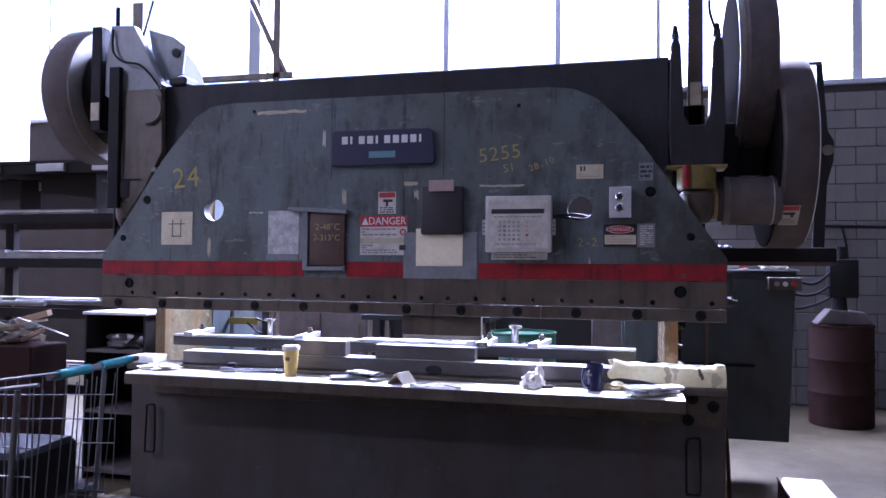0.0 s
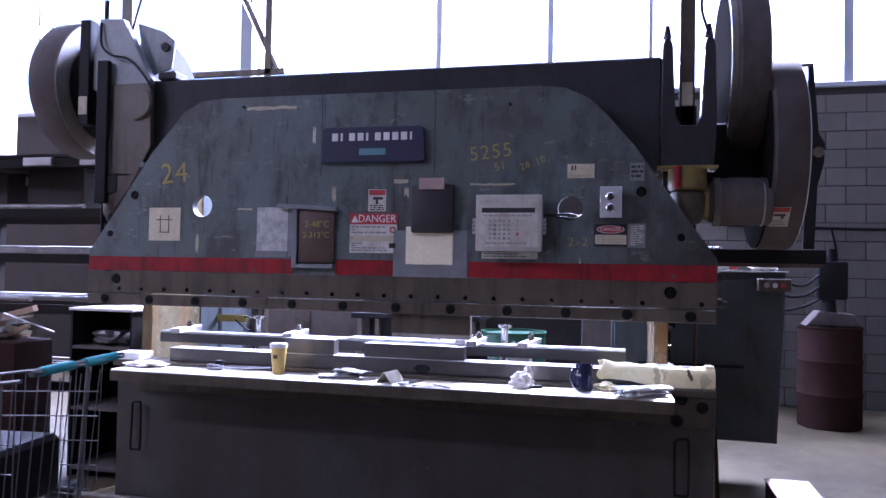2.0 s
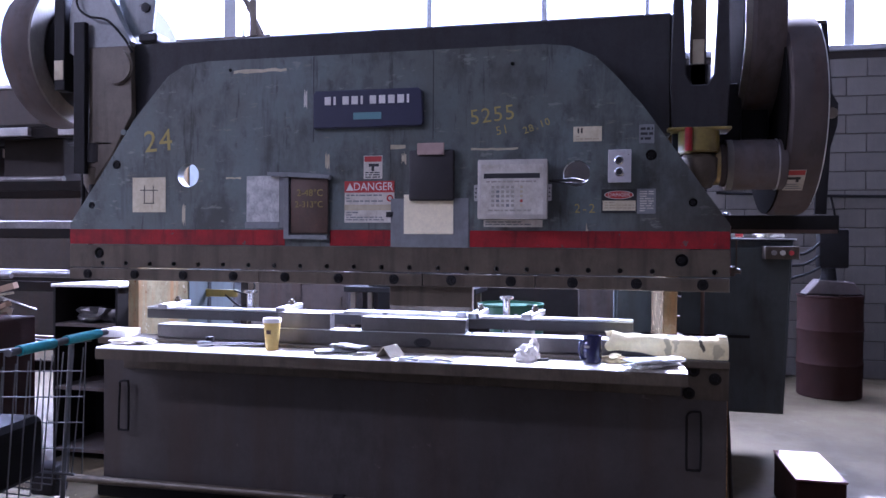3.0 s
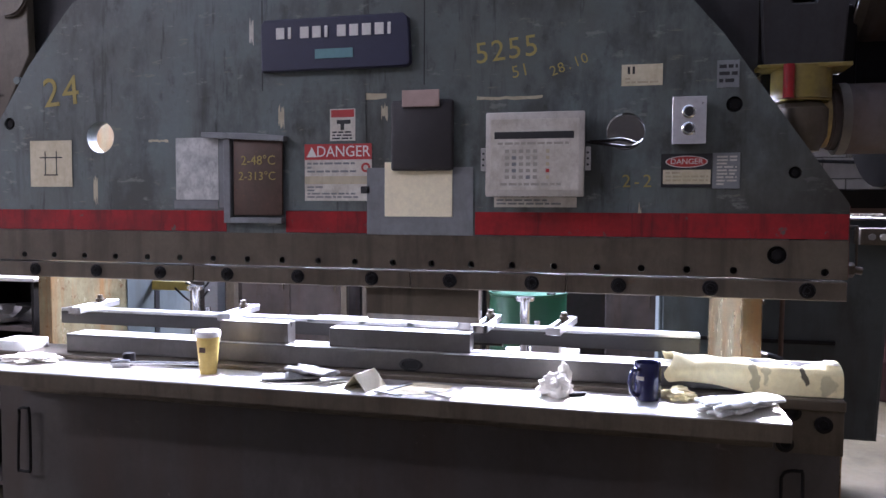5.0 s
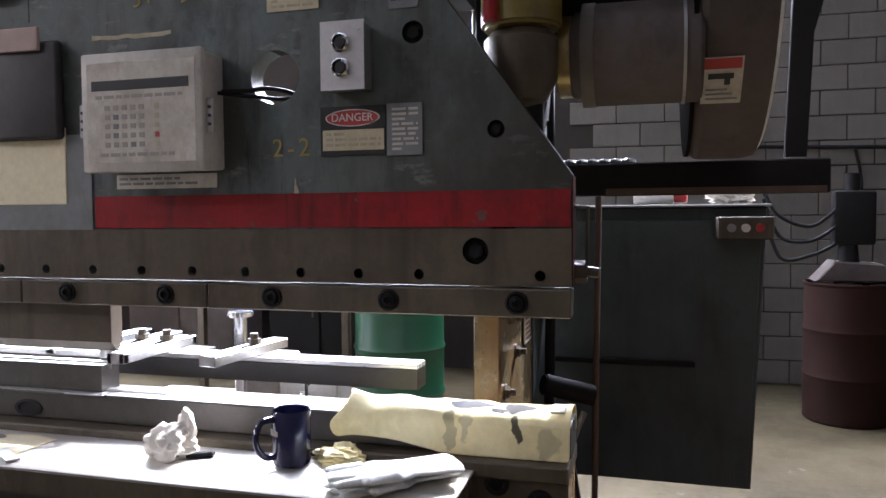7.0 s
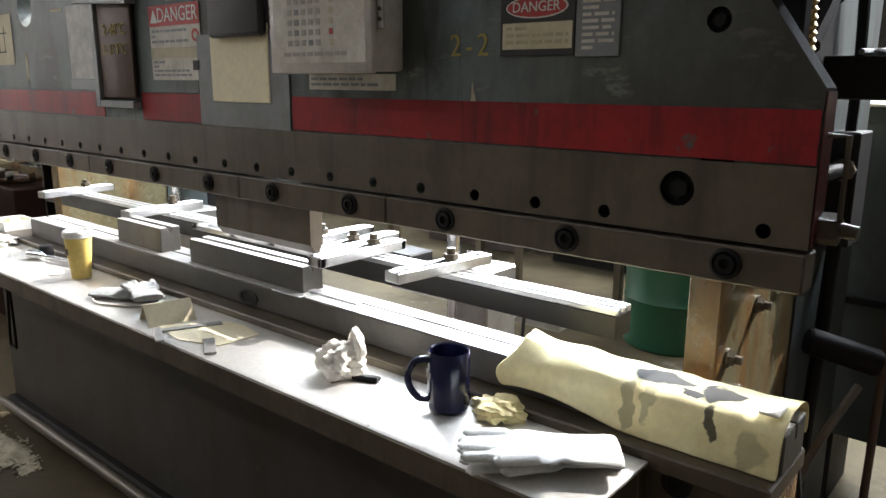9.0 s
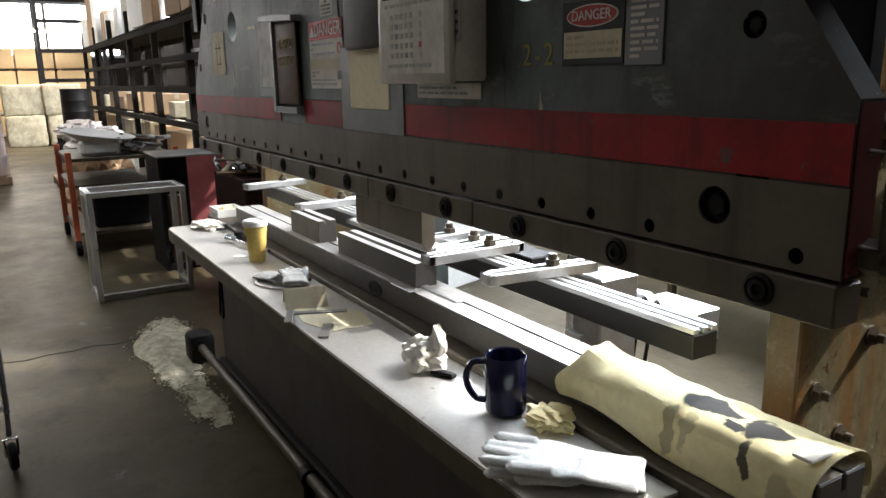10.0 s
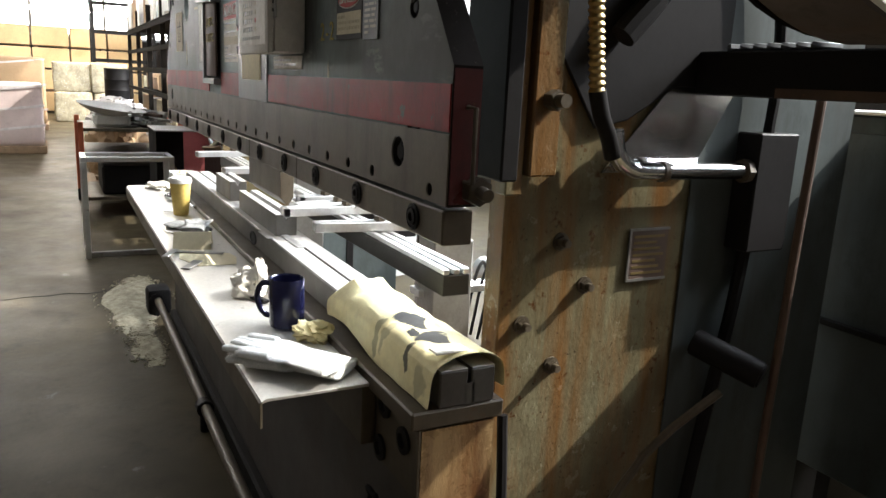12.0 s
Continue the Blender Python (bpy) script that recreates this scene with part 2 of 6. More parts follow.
M_BLUE = plain("navy_name_plate", (0.018, 0.02, 0.05), 0.45)
M_WHITE = plain("white_print", (0.72, 0.70, 0.66), 0.6)
M_DIRTYWHITE = surface("dirty_white_label", (0.60, 0.57, 0.50), 0.6, 0, (0.30, 0.25, 0.18), 0.7, bump=0.02, scale=14, grain=90)
M_YELLOWED = surface("yellowed_paper", (0.60, 0.54, 0.38), 0.7, 0, (0.36, 0.29, 0.15), 0.6, bump=0.05, scale=11, grain=50)
M_SIGNRED = plain("sign_red", (0.42, 0.035, 0.03), 0.5)
M_INK = plain("black_print", (0.02, 0.02, 0.02), 0.6)
M_CHALK = plain("yellow_chalk", (0.36, 0.29, 0.09), 0.9)
M_TAN = surface("bare_primer_scrape", (0.50, 0.44, 0.30), 0.7, 0, (0.25, 0.2, 0.13), 0.7, bump=0.05, scale=15, grain=60)
M_RUST = surface("brown_rusted_plate", (0.10, 0.06, 0.042), 0.6, 0.2, (0.045, 0.03, 0.022), 0.7, (0.18, 0.09, 0.05), 0.3, 0.2, bump=0.2, scale=9, grain=60)
M_BOXGREY = surface("soiled_beige_enclosure", (0.50, 0.47, 0.42), 0.5, 0, (0.27, 0.235, 0.18), 0.6, bump=0.03, scale=7, grain=60)
M_GREYPATCH = surface("smeared_grey_paint", (0.20, 0.21, 0.215), 0.4, 0, (0.11, 0.11, 0.105), 0.6, bump=0.06, scale=8, grain=50)
M_CLOTH = surface("yellow_wrapping_cloth", (0.80, 0.71, 0.40), 0.85, 0, (0.58, 0.43, 0.16), 0.55, bump=0.25, scale=7, grain=45)
def soak(m, spots):
    """Black oil soaked into a cloth, in blotches and drips with ragged edges."""
    nt = m.node_tree
    b = nt.nodes["Principled BSDF"]
    base = b.inputs["Base Color"].links[0].from_socket
    tc = nt.nodes.new("ShaderNodeTexCoord")
    n = nt.nodes.new("ShaderNodeTexNoise")
    n.inputs["Scale"].default_value, n.inputs["Detail"].default_value = 22, 4
    nt.links.new(tc.outputs["Object"], n.inputs["Vector"])
    warp = nt.nodes.new("ShaderNodeVectorMath")
    warp.operation = "MULTIPLY_ADD"
    warp.inputs[1].default_value = (0.07, 0.05, 0.0)
    nt.links.new(n.outputs["Color"], warp.inputs[0])
    nt.links.new(tc.outputs["Object"], warp.inputs[2])
    for (x, y, z), (a, c, d), dark in spots:
        mp = nt.nodes.new("ShaderNodeMapping")
        mp.vector_type = "TEXTURE"
        mp.inputs["Location"].default_value, mp.inputs["Scale"].default_value = (x + 0.035, y + 0.025, z), (a, c, d)
        nt.links.new(warp.outputs[0], mp.inputs[0])
        ln = nt.nodes.new("ShaderNodeVectorMath")
        ln.operation = "LENGTH"
        nt.links.new(mp.outputs[0], ln.inputs[0])
        f = ramp(nt, ln.outputs["Value"], [(0.82, (dark, dark, dark)), (1.0, (0, 0, 0))])
        base = mix(nt, f, base, (0.014, 0.013, 0.011))
    nt.links.new(base, b.inputs["Base Color"])


M_SOAKED = surface("oil_soaked_yellow_cloth", (0.80, 0.72, 0.42), 0.85, 0, (0.62, 0.48, 0.20), 0.5, bump=0.25, scale=7, grain=45)
soak(M_SOAKED, [((1.085, 0.052, 0.98), (0.062, 0.030, 0.05), 1.0), ((1.195, 0.050, 0.98), (0.042, 0.034, 0.05), 1.0), ((1.15, 0.024, 0.98), (0.026, 0.012, 0.04), 1.0),
                ((1.045, -0.012, 0.945), (0.015, 0.05, 0.06), 0.5), ((1.085, -0.012, 0.95), (0.010, 0.05, 0.04), 0.35), ((1.20, -0.012, 0.95), (0.011, 0.05, 0.035), 0.9), ((1.27, -0.012, 0.92), (0.030, 0.05, 0.04), 0.35)])
M_GLOVE = surface("white_cotton_glove", (0.82, 0.82, 0.79), 0.95, 0, (0.40, 0.42, 0.39), 0.6, bump=0.9, scale=26, grain=260)
M_GLOVE_DARK = surface("grubby_grey_glove", (0.22, 0.22, 0.21), 0.95, 0, (0.07, 0.07, 0.07), 0.7, (0.5, 0.5, 0.48), 0.3, bump=0.5, scale=16, grain=200)
M_TISSUE = surface("crumpled_white_rag", (0.78, 0.75, 0.68), 0.95, 0, (0.55, 0.46, 0.32), 0.4, bump=0.3, scale=12, grain=90)
M_MUG = plain("glossy_navy_ceramic", (0.012, 0.013, 0.045), 0.12, grime=0.0, rough_var=0.03, bump=0)
M_CUP = surface("yellow_paper_cup", (0.66, 0.50, 0.14), 0.55, 0, (0.50, 0.30, 0.06), 0.5, bump=0.02, scale=22, grain=70)
M_LID = plain("white_cup_rim", (0.75, 0.73, 0.68), 0.4)
M_OIL = plain("spilled_black_oil", (0.010, 0.010, 0.009), 0.5, bump=0)
M_OIL.node_tree.nodes["Principled BSDF"].inputs["Specular IOR Level"].default_value = 0.08
M_GREEN = surface("green_drum_paint", (0.006, 0.060, 0.024), 0.4, 0, (0.01, 0.06, 0.03), 0.5, bump=0.05, scale=4, grain=40)
M_DRUMRED = surface("rusty_red_drum", (0.030, 0.014, 0.011), 0.75, 0, (0.02, 0.012, 0.010), 0.7, bump=0.1, scale=5, grain=40)
M_DRUMRED.node_tree.nodes["Principled BSDF"].inputs["Specular IOR Level"].default_value = 0.06
M_CAB = surface("dark_green_grey_cabinet", (0.070, 0.084, 0.083), 0.62, 0, (0.02, 0.022, 0.02), 0.6, None, 0, 0.5, (0.04, 0.03, 0.025), 0.05, 2.5, 40)
M_CAB.node_tree.nodes["Principled BSDF"].inputs["Specular IOR Level"].default_value = 0.2
M_REDCAB = surface("faded_red_cabinet", (0.50, 0.13, 0.13), 0.5, 0, (0.30, 0.08, 0.08), 0.5, bump=0.05, scale=4, grain=40)
M_ORANGE = plain("orange_paint", (0.55, 0.13, 0.06), 0.5)
M_WOOD = surface("weathered_wood", (0.30, 0.20, 0.12), 0.7, 0, (0.12, 0.075, 0.045), 0.6, bump=0.2, scale=6, grain=40)
M_BARK = surface("torn_brown_curtain", (0.26, 0.17, 0.09), 0.6, 0, (0.09, 0.05, 0.03), 0.7, (0.5, 0.42, 0.3), 0.5, 0.7, (0.45, 0.38, 0.28), 0.2, 6, 40)
M_CARD = surface("brown_cardboard", (0.38, 0.25, 0.14), 0.8, 0, (0.24, 0.15, 0.08), 0.5, bump=0.08, scale=3, grain=40, per_object=0.25)
M_LUMBER = surface("pale_stacked_lumber", (0.60, 0.42, 0.22), 0.75, 0, (0.42, 0.28, 0.14), 0.5, bump=0.1, scale=2, grain=25, per_object=0.15)
M_DULLBOX = surface("dusty_dark_carton", (0.040, 0.032, 0.027), 0.9, 0, (0.025, 0.02, 0.017), 0.5, bump=0.1, scale=3, grain=40, per_object=0.2)
M_FILM = plain("cloudy_stretch_film", (0.72, 0.66, 0.63), 0.25, grime=0.5, scale=3)
M_SCRAP = surface("mixed_scrap_metal", (0.25, 0.24, 0.23), 0.45, 0.5, (0.06, 0.05, 0.045), 0.7, bump=0.1, scale=7, grain=40, per_object=0.4)
M_WIRE = plain("zinc_wire", (0.16, 0.165, 0.17), 0.4, 0.7)
M_TEAL = plain("teal_plastic_grip", (0.02, 0.30, 0.33), 0.45)
M_SAND = surface("spilled_absorbent", (0.50, 0.46, 0.34), 0.97, 0, (0.13, 0.11, 0.07), 0.85, bump=0.5, scale=18, grain=220)
M_BRASS = surface("brass_flexible_hose", (0.36, 0.27, 0.12), 0.35, 0.8, (0.12, 0.09, 0.04), 0.5, bump=0.05, scale=10, grain=60)
M_YPAINT = surface("oily_yellow_paint", (0.22, 0.165, 0.03), 0.4, 0, (0.08, 0.06, 0.02), 0.7, bump=0.05, scale=10, grain=60)
M_PAPER = surface("cream_paper", (0.84, 0.75, 0.52), 0.8, 0, (0.70, 0.63, 0.45), 0.35, bump=0.03, scale=9, grain=60)
M_GREYBOARD = plain("pale_panel", (0.76, 0.77, 0.74), 0.6)


def glow(name, colour, strength):
    m, nt, b = node_mat(name)
    b.inputs["Base Color"].default_value = (*colour, 1)
    b.inputs["Emission Color"].default_value = (*colour, 1)
    b.inputs["Emission Strength"].default_value = strength
    return m


def glass(name, colour, rough=0.02):
    m, nt, b = node_mat(name)
    b.inputs["Base Color"].default_value = (*colour, 1)
    b.inputs["Transmission Weight"].default_value = 1.0
    b.inputs["Roughness"].default_value = rough
    b.inputs["IOR"].default_value = 1.45
    return m


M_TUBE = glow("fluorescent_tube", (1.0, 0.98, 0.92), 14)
M_SKYLIGHT = glow("far_daylight", (1.0, 0.98, 0.94), 10)
M_GLASS = glass("clear_jar_glass", (0.9, 0.92, 0.85))
M_BLUEPANE = plain("blue_pane", (0.08, 0.34, 0.46), 0.3)
M_BLUEPANE.node_tree.nodes["Principled BSDF"].inputs["Transmission Weight"].default_value = 0.6


# ---- mesh building ----
def box(bm, x0, x1, y0, y1, z0, z1, bevel=0.0, seg=1):
    r = bmesh.ops.create_cube(bm, size=1.0)
    for v in r["verts"]:
        v.co = Vector(((x0 + x1) / 2 + v.co.x * (x1 - x0), (y0 + y1) / 2 + v.co.y * (y1 - y0), (z0 + z1) / 2 + v.co.z * (z1 - z0)))
    if bevel:
        es = list({e for v in r["verts"] for e in v.link_edges})
        bmesh.ops.bevel(bm, geom=es, offset=bevel, segments=seg, affect="EDGES", profile=0.5)
    return bm


def prism(bm, pts, y0, y1, axis="y", bevel=0.0):
    """A plate with the outline pts, thick from y0 to y1 along the axis."""
    def at(a, b, d):
        return {"y": (a, d, b), "x": (d, a, b), "z": (a, b, d)}[axis]
    lo = [bm.verts.new(at(a, b, y0)) for a, b in pts]
    hi = [bm.verts.new(at(a, b, y1)) for a, b in pts]
    n = len(pts)
    fs = [bm.faces.new(lo), bm.faces.new(hi[::-1])]
    for i in range(n):
        fs.append(bm.faces.new((lo[i], hi[i], hi[(i + 1) % n], lo[(i + 1) % n])))
    bmesh.ops.recalc_face_normals(bm, faces=fs)
    if bevel:
        bmesh.ops.bevel(bm, geom=list(fs[0].edges) + list(fs[1].edges), offset=bevel, segments=1, affect="EDGES")
    return bm


def cyl(bm, p0, p1, r0, r1=None, seg=20, bevel=0.0):
    p0, p1 = Vector(p0), Vector(p1)
    d = p1 - p0
    m = Matrix.Translation((p0 + p1) / 2) @ d.to_track_quat("Z", "Y").to_matrix().to_4x4()
    r = bmesh.ops.create_cone(bm, cap_ends=True, segments=seg, radius1=r0, radius2=r0 if r1 is None else r1, depth=d.length, matrix=m)
    if bevel:
        caps = [f for f in {f for v in r["verts"] for f in v.link_faces} if len(f.verts) > 4]
        bmesh.ops.bevel(bm, geom=list({e for f in caps for e in f.edges}), offset=bevel, segments=2, affect="EDGES")
    return bm


def lathe(bm, profile, m=Matrix(), seg=28, close=False):
    """Turns the profile (radius, height) round the z axis of m."""
    rings = []
    for r, h in profile:
        rings.append([bm.verts.new(m @ Vector((r * math.cos(2 * math.pi * k / seg), r * math.sin(2 * math.pi * k / seg), h))) for k in range(seg)])
    for a, b in zip(rings, rings[1:]):
        for k in range(seg):
            bm.faces.new((a[k], a[(k + 1) % seg], b[(k + 1) % seg], b[k]))
    if not close:
        bm.faces.new(rings[0][::-1])
        bm.faces.new(rings[-1])
    return bm


def tube(bm, pts, r, seg=8, smooth=6):
    """A round bar along a smooth curve through pts."""
    pts = [Vector(p) for p in pts]
    path = []
    if smooth and len(pts) > 2:
        for i in range(len(pts) - 1):
            a, b = pts[max(0, i - 1)], pts[i]
            c, d = pts[i + 1], pts[min(len(pts) - 1, i + 2)]
            for s in range(smooth):
                u = s / smooth
                path.append(0.5 * (2 * b + (c - a) * u + (2 * a - 5 * b + 4 * c - d) * u * u + (3 * b - a - 3 * c + d) * u ** 3))
        path.append(pts[-1])
    else:
        path = pts
    rings, up = [], Vector((0.31, 0.17, 0.93))
    for i, p in enumerate(path):
        d = (path[min(i + 1, len(path) - 1)] - path[max(i - 1, 0)]).normalized()
        s = d.cross(up)
        s = s.normalized() if s.length > 1e-4 else d.orthogonal().normalized()
        u = s.cross(d)
        rings.append([bm.verts.new(p + r * (s * math.cos(2 * math.pi * k / seg) + u * math.sin(2 * math.pi * k / seg))) for k in range(seg)])
    for a, b in zip(rings, rings[1:]):
        for k in range(seg):
            bm.faces.new((a[k], a[(k + 1) % seg], b[(k + 1) % seg], b[k]))
    bm.faces.new(rings[0][::-1])
    bm.faces.new(rings[-1])
    return bm


def B():
    return bmesh.new()


def finish(bm, name, material, smooth=True):
    bmesh.ops.recalc_face_normals(bm, faces=bm.faces)
    me = bpy.data.meshes.new(name)
    bm.to_mesh(me)
    bm.free()
    me.materials.append(material)
    if smooth:
        me.shade_smooth()
        me.set_sharp_from_angle(angle=radians(35))
    return me


def part(name, bm, material, parent=None, label="", smooth=True):
    """One mesh object, in the place's own coordinates, under a thing or a part."""
    ob = new(name, finish(bm, name, material, smooth))
    if parent is not None:
        ob.parent = parent
        if parent.parent is None:
            ob.matrix_parent_inverse = parent.matrix_basis.inverted()
    if label:
        ob["label"] = label
    return ob


def thing(name, x, y, z, label, category, group="", kind=""):
    ob = new(name)
    ob.empty_display_size = 0.1
    ob.matrix_basis = pose(x, y, z)
    return tagged(ob, label, category, group, kind)


def lone(name, bm, material, label, category, group="", kind="", smooth=True):
    return tagged(part(name, bm, material, None, "", smooth), label, category, group, kind)


def writing(text, size, m, material, parent, name="lettering", depth=0.0008, align="CENTER"):
    cu = bpy.data.curves.new("lettering", "FONT")
    cu.body, cu.size, cu.extrude, cu.align_x, cu.align_y, cu.resolution_u = text, size, depth, align, "CENTER", 3
    tmp = bpy.data.objects.new("tmp", cu)
    me = bpy.data.meshes.new_from_object(tmp)
    bpy.data.objects.remove(tmp)
    me.transform(m)
    me.materials.append(material)
    ob = new(name, me)
    ob.parent = parent
    if parent.parent is None:
        ob.matrix_parent_inverse = parent.matrix_basis.inverted()
    return ob


def face_y(x, y, z, turn=0):
    """The pose of writing on a face that looks towards -y."""
    return pose(x, y, z, 90, 0, 0) @ pose(0, 0, 0, 0, 0, turn)


# ---- the large structure ----
X0, X1, Y0, Y1, ZC = -30.0, 4.4, -9.0, 5.0, 7.2
SILL, HEAD = 3.54, 6.9
bm = B(); box(bm, X0, X1, Y0, Y1 + 0.2, -0.2, 0.0)
floor = lone("floor", bm, M_FLOOR, "worn grey concrete workshop floor with oil stains", "floor", kind="structure")
wall_back = thing("wall_back", 0, Y1, 0, "dull painted concrete block wall below high windows", "wall", kind="structure")
bm = B(); box(bm, X0, X1, Y1 + 0.02, Y1 + 0.22, 0.0, SILL); box(bm, X0, X1, Y1 + 0.02, Y1 + 0.22, HEAD, ZC)
part("masonry", bm, M_WALL, wall_back)
# unseen wall, set close to cut window light on the press's right end
bm = B(); box(bm, X1, X1 + 0.2, Y0, Y1 + 0.22, 0.0, ZC)
lone("wall_right", bm, M_WALL, "dull end wall, unseen, set near to block window light", "wall", kind="structure")
bm = B(); box(bm, X0 - 0.2, X0, Y0, Y1 + 0.22, 0.0, ZC)
lone("wall_left", bm, M_WALL, "far end wall of the hall", "wall", kind="structure")
bm = B(); box(bm, X0, X1, Y0 - 0.2, Y0, 0.0, ZC)
lone("wall_front", bm, M_WALL, "dull painted side wall", "wall", kind="structure")
bm = B(); box(bm, X0, X1, Y0, Y1 + 0.22, ZC, ZC + 0.15)
for k in range(12):
    box(bm, X0 + 1.5 + 3 * k, X0 + 1.62 + 3 * k, Y0, Y1, ZC - 0.28, ZC - 0.01)
lone("ceiling", bm, M_CEIL, "grey roof deck carried on steel joists", "ceiling", kind="structure")
# high windows: sill, head, thick posts and slim bars
window_1 = thing("window_1", -4, Y1 + 0.1, SILL, "long band of overexposed high factory windows in grey steel frames", "window", kind="structure")
bm = B(); box(bm, X0, X1, Y1 - 0.02, Y1 + 0.22, SILL - 0.06, SILL, 0.008)
part("window_sill", bm, M_FRAME, window_1)
bm = B(); box(bm, X0, X1, Y1 + 0.05, Y1 + 0.17, HEAD - 0.06, HEAD)
part("window_head", bm, M_FRAME, window_1)
for x, w in [(3.23, 0.10), (1.15, 0.05), (0.0, 0.07), (-1.375, 0.07), (-3.81, 0.05), (-7.25, 0.04)] + [(-9.4 - 1.9 * k, 0.07) for k in range(10)]:
    bm = B(); box(bm, x - w / 2, x + w / 2, Y1 + 0.03, Y1 + 0.16, SILL, HEAD - 0.06, 0.004)
    part("window_bar", bm, M_FRAME, window_1)
bm = B(); box(bm, -1.32, -0.72, Y1 + 0.10, Y1 + 0.105, 4.28, 4.95)
part("blue_pane", bm, M_BLUEPANE, window_1, "pale blue translucent pane")

# ---- the press brake ----
RL, RR, RB, RT = -2.22, 1.32, 1.175, 2.37     # ends, underside and top of the ram
press = thing("press_brake", -0.45, 0.5, 0, "large old grey-green press brake with a worn red stripe", "press brake")
outline = [(RL, 1.245), (RR, 1.245), (RR, 1.49), (1.137, 1.75), (0.924, 2.055), (0.788, 2.213), (0.70, 2.30), (0.58, 2.355), (0.45, RT)]
outline += [(-1.36, RT), (-1.50, 2.355), (-1.60, 2.30), (-1.68, 2.213), (-1.82, 2.055), (-2.03, 1.75), (RL, 1.49)]


def rounded_hole(cx, cz, r, seg=24):
    return [(cx + r * math.cos(2 * math.pi * k / seg), cz + r * math.sin(2 * math.pi * k / seg)) for k in range(seg)]


def plate_with_holes(pts, holes, y0, y1):
    bm = bmesh.new()
    edges = []
    for loop in [pts] + holes:
        vs = [bm.verts.new((a, y0, b)) for a, b in loop]
        edges += [bm.edges.new((vs[i], vs[(i + 1) % len(vs)])) for i in range(len(vs))]
    r = bmesh.ops.triangle_fill(bm, use_beauty=True, use_dissolve=False, edges=edges)
    faces = [f for f in r["geom"] if isinstance(f, bmesh.types.BMFace)]
    e = bmesh.ops.extrude_face_region(bm, geom=faces)
    for v in e["geom"]:
        if isinstance(v, bmesh.types.BMVert):
            v.co.y = y1
    return bm


HOLE_L, HOLE_R, HOLE_RAD = (-1.475, 1.755), (0.615, 1.737), 0.064
big_holes = [(1.106, 1.322, 0.030), (1.169, 1.378, 0.028), (1.154, 1.593, 0.020), (0.963, 1.819, 0.026), (0.30, 2.28, 0.010),
             (-2.03, 1.325, 0.030), (-2.09, 1.378, 0.026), (-2.08, 1.593, 0.020), (-1.92, 1.819, 0.026), (-1.225, 2.315, 0.010), (-1.88, 2.0, 0.016)]
pin_holes = [(1.252, 1.268, 0.0125)] + [(0.973 - 0.149 * k, 1.268, 0.0125) for k in range(21)]
loops = [rounded_hole(*HOLE_L, HOLE_RAD, 32), rounded_hole(*HOLE_R, HOLE_RAD, 32)]
loops += [rounded_hole(a, b, r, 18) for a, b, r in big_holes] + [rounded_hole(a, b, r, 12) for a, b, r in pin_holes]
ram = part("ram", plate_with_holes(outline, loops, 0.0, 0.058), M_RAM, press)
ram.data.materials.append(M_EDGE)
for p in ram.data.polygons:
    if abs(p.normal.y) < 0.5 and p.center.x > 0.6:
        p.material_index = 1
for a, b, r in big_holes + pin_holes:
    bm = B(); cyl(bm, (a, 0.033, b), (a, 0.05, b), r * 1.05, seg=14)
    part("bore", bm, M_HOLE, ram)
for a, b, r in big_holes[:4] + big_holes[5:9]:
    bm = B(); cyl(bm, (a, 0.012, b), (a, 0.032, b), r * 0.93, seg=24); cyl(bm, (a, 0.002, b), (a, 0.012, b), r * 0.62, seg=6, bevel=0.002)
    part("socket_bolt", bm, M_BLACK, ram)
# lower bare steel band of the ram and the tool clamp under it
band = plate_with_holes([(RL, 1.2465), (RR, 1.2465), (RR, 1.372), (RL, 1.372)], [rounded_hole(a, b, r, 12) for a, b, r in pin_holes] + [rounded_hole(1.106, 1.322, 0.031, 18), rounded_hole(-2.03, 1.325, 0.031, 18)], -0.003, -0.0005)
part("lower_band", band, M_STEEL_DARK, ram, "bare oily steel band")
for a, b in ((-2.218, -0.905), (-0.65, -0.32), (0.092, 0.50), (0.50, 1.318)):
    part("red_stripe", plate_with_holes([(a, 1.376), (b, 1.376), (b, 1.458), (a, 1.458)], [], -0.003, -0.0005), M_RED, ram, "worn red painted stripe")
xs = [RL, -1.05, -0.15, 0.42, RR]
for a, b in zip(xs, xs[1:]):
    bm = B(); box(bm, a + 0.001, b - 0.001, -0.007, 0.055, RB, 1.2385, 0.003)
    part("tool_clamp", bm, M_STEEL_DARK, ram, "oily steel tool clamp bar")
for k in range(-7, 5):
    x = 0.30 * k
    bm = B(); lathe(bm, [(0.026, 0), (0.026, 0.004), (0.021, 0.006), (0.0205, 0.002), (0.017, 0.001), (0.016, 0.007), (0.009, 0.008), (0.008, 0.002)], pose(x, -0.007, 1.208, 90, 0, 0), 18)
    part("clamp_bolt", bm, M_BLACK, ram)
bm = B(); box(bm, RR + 0.001, RR + 0.003, 0.002, 0.056, 1.25, 1.485)
part("ram_end", bm, M_REDDARK, ram, "oily red painted ram end")
# crown between the housings, behind the ram
bm = B(); box(bm, -2.02, 1.06, 0.12, 0.26, 1.95, 2.55, 0.01); box(bm, -1.86, -1.74, 0.10, 0.24, 2.55, 2.60, 0.01)
part("crown", bm, M_PAINT_DARK, press, "dark crown beam")
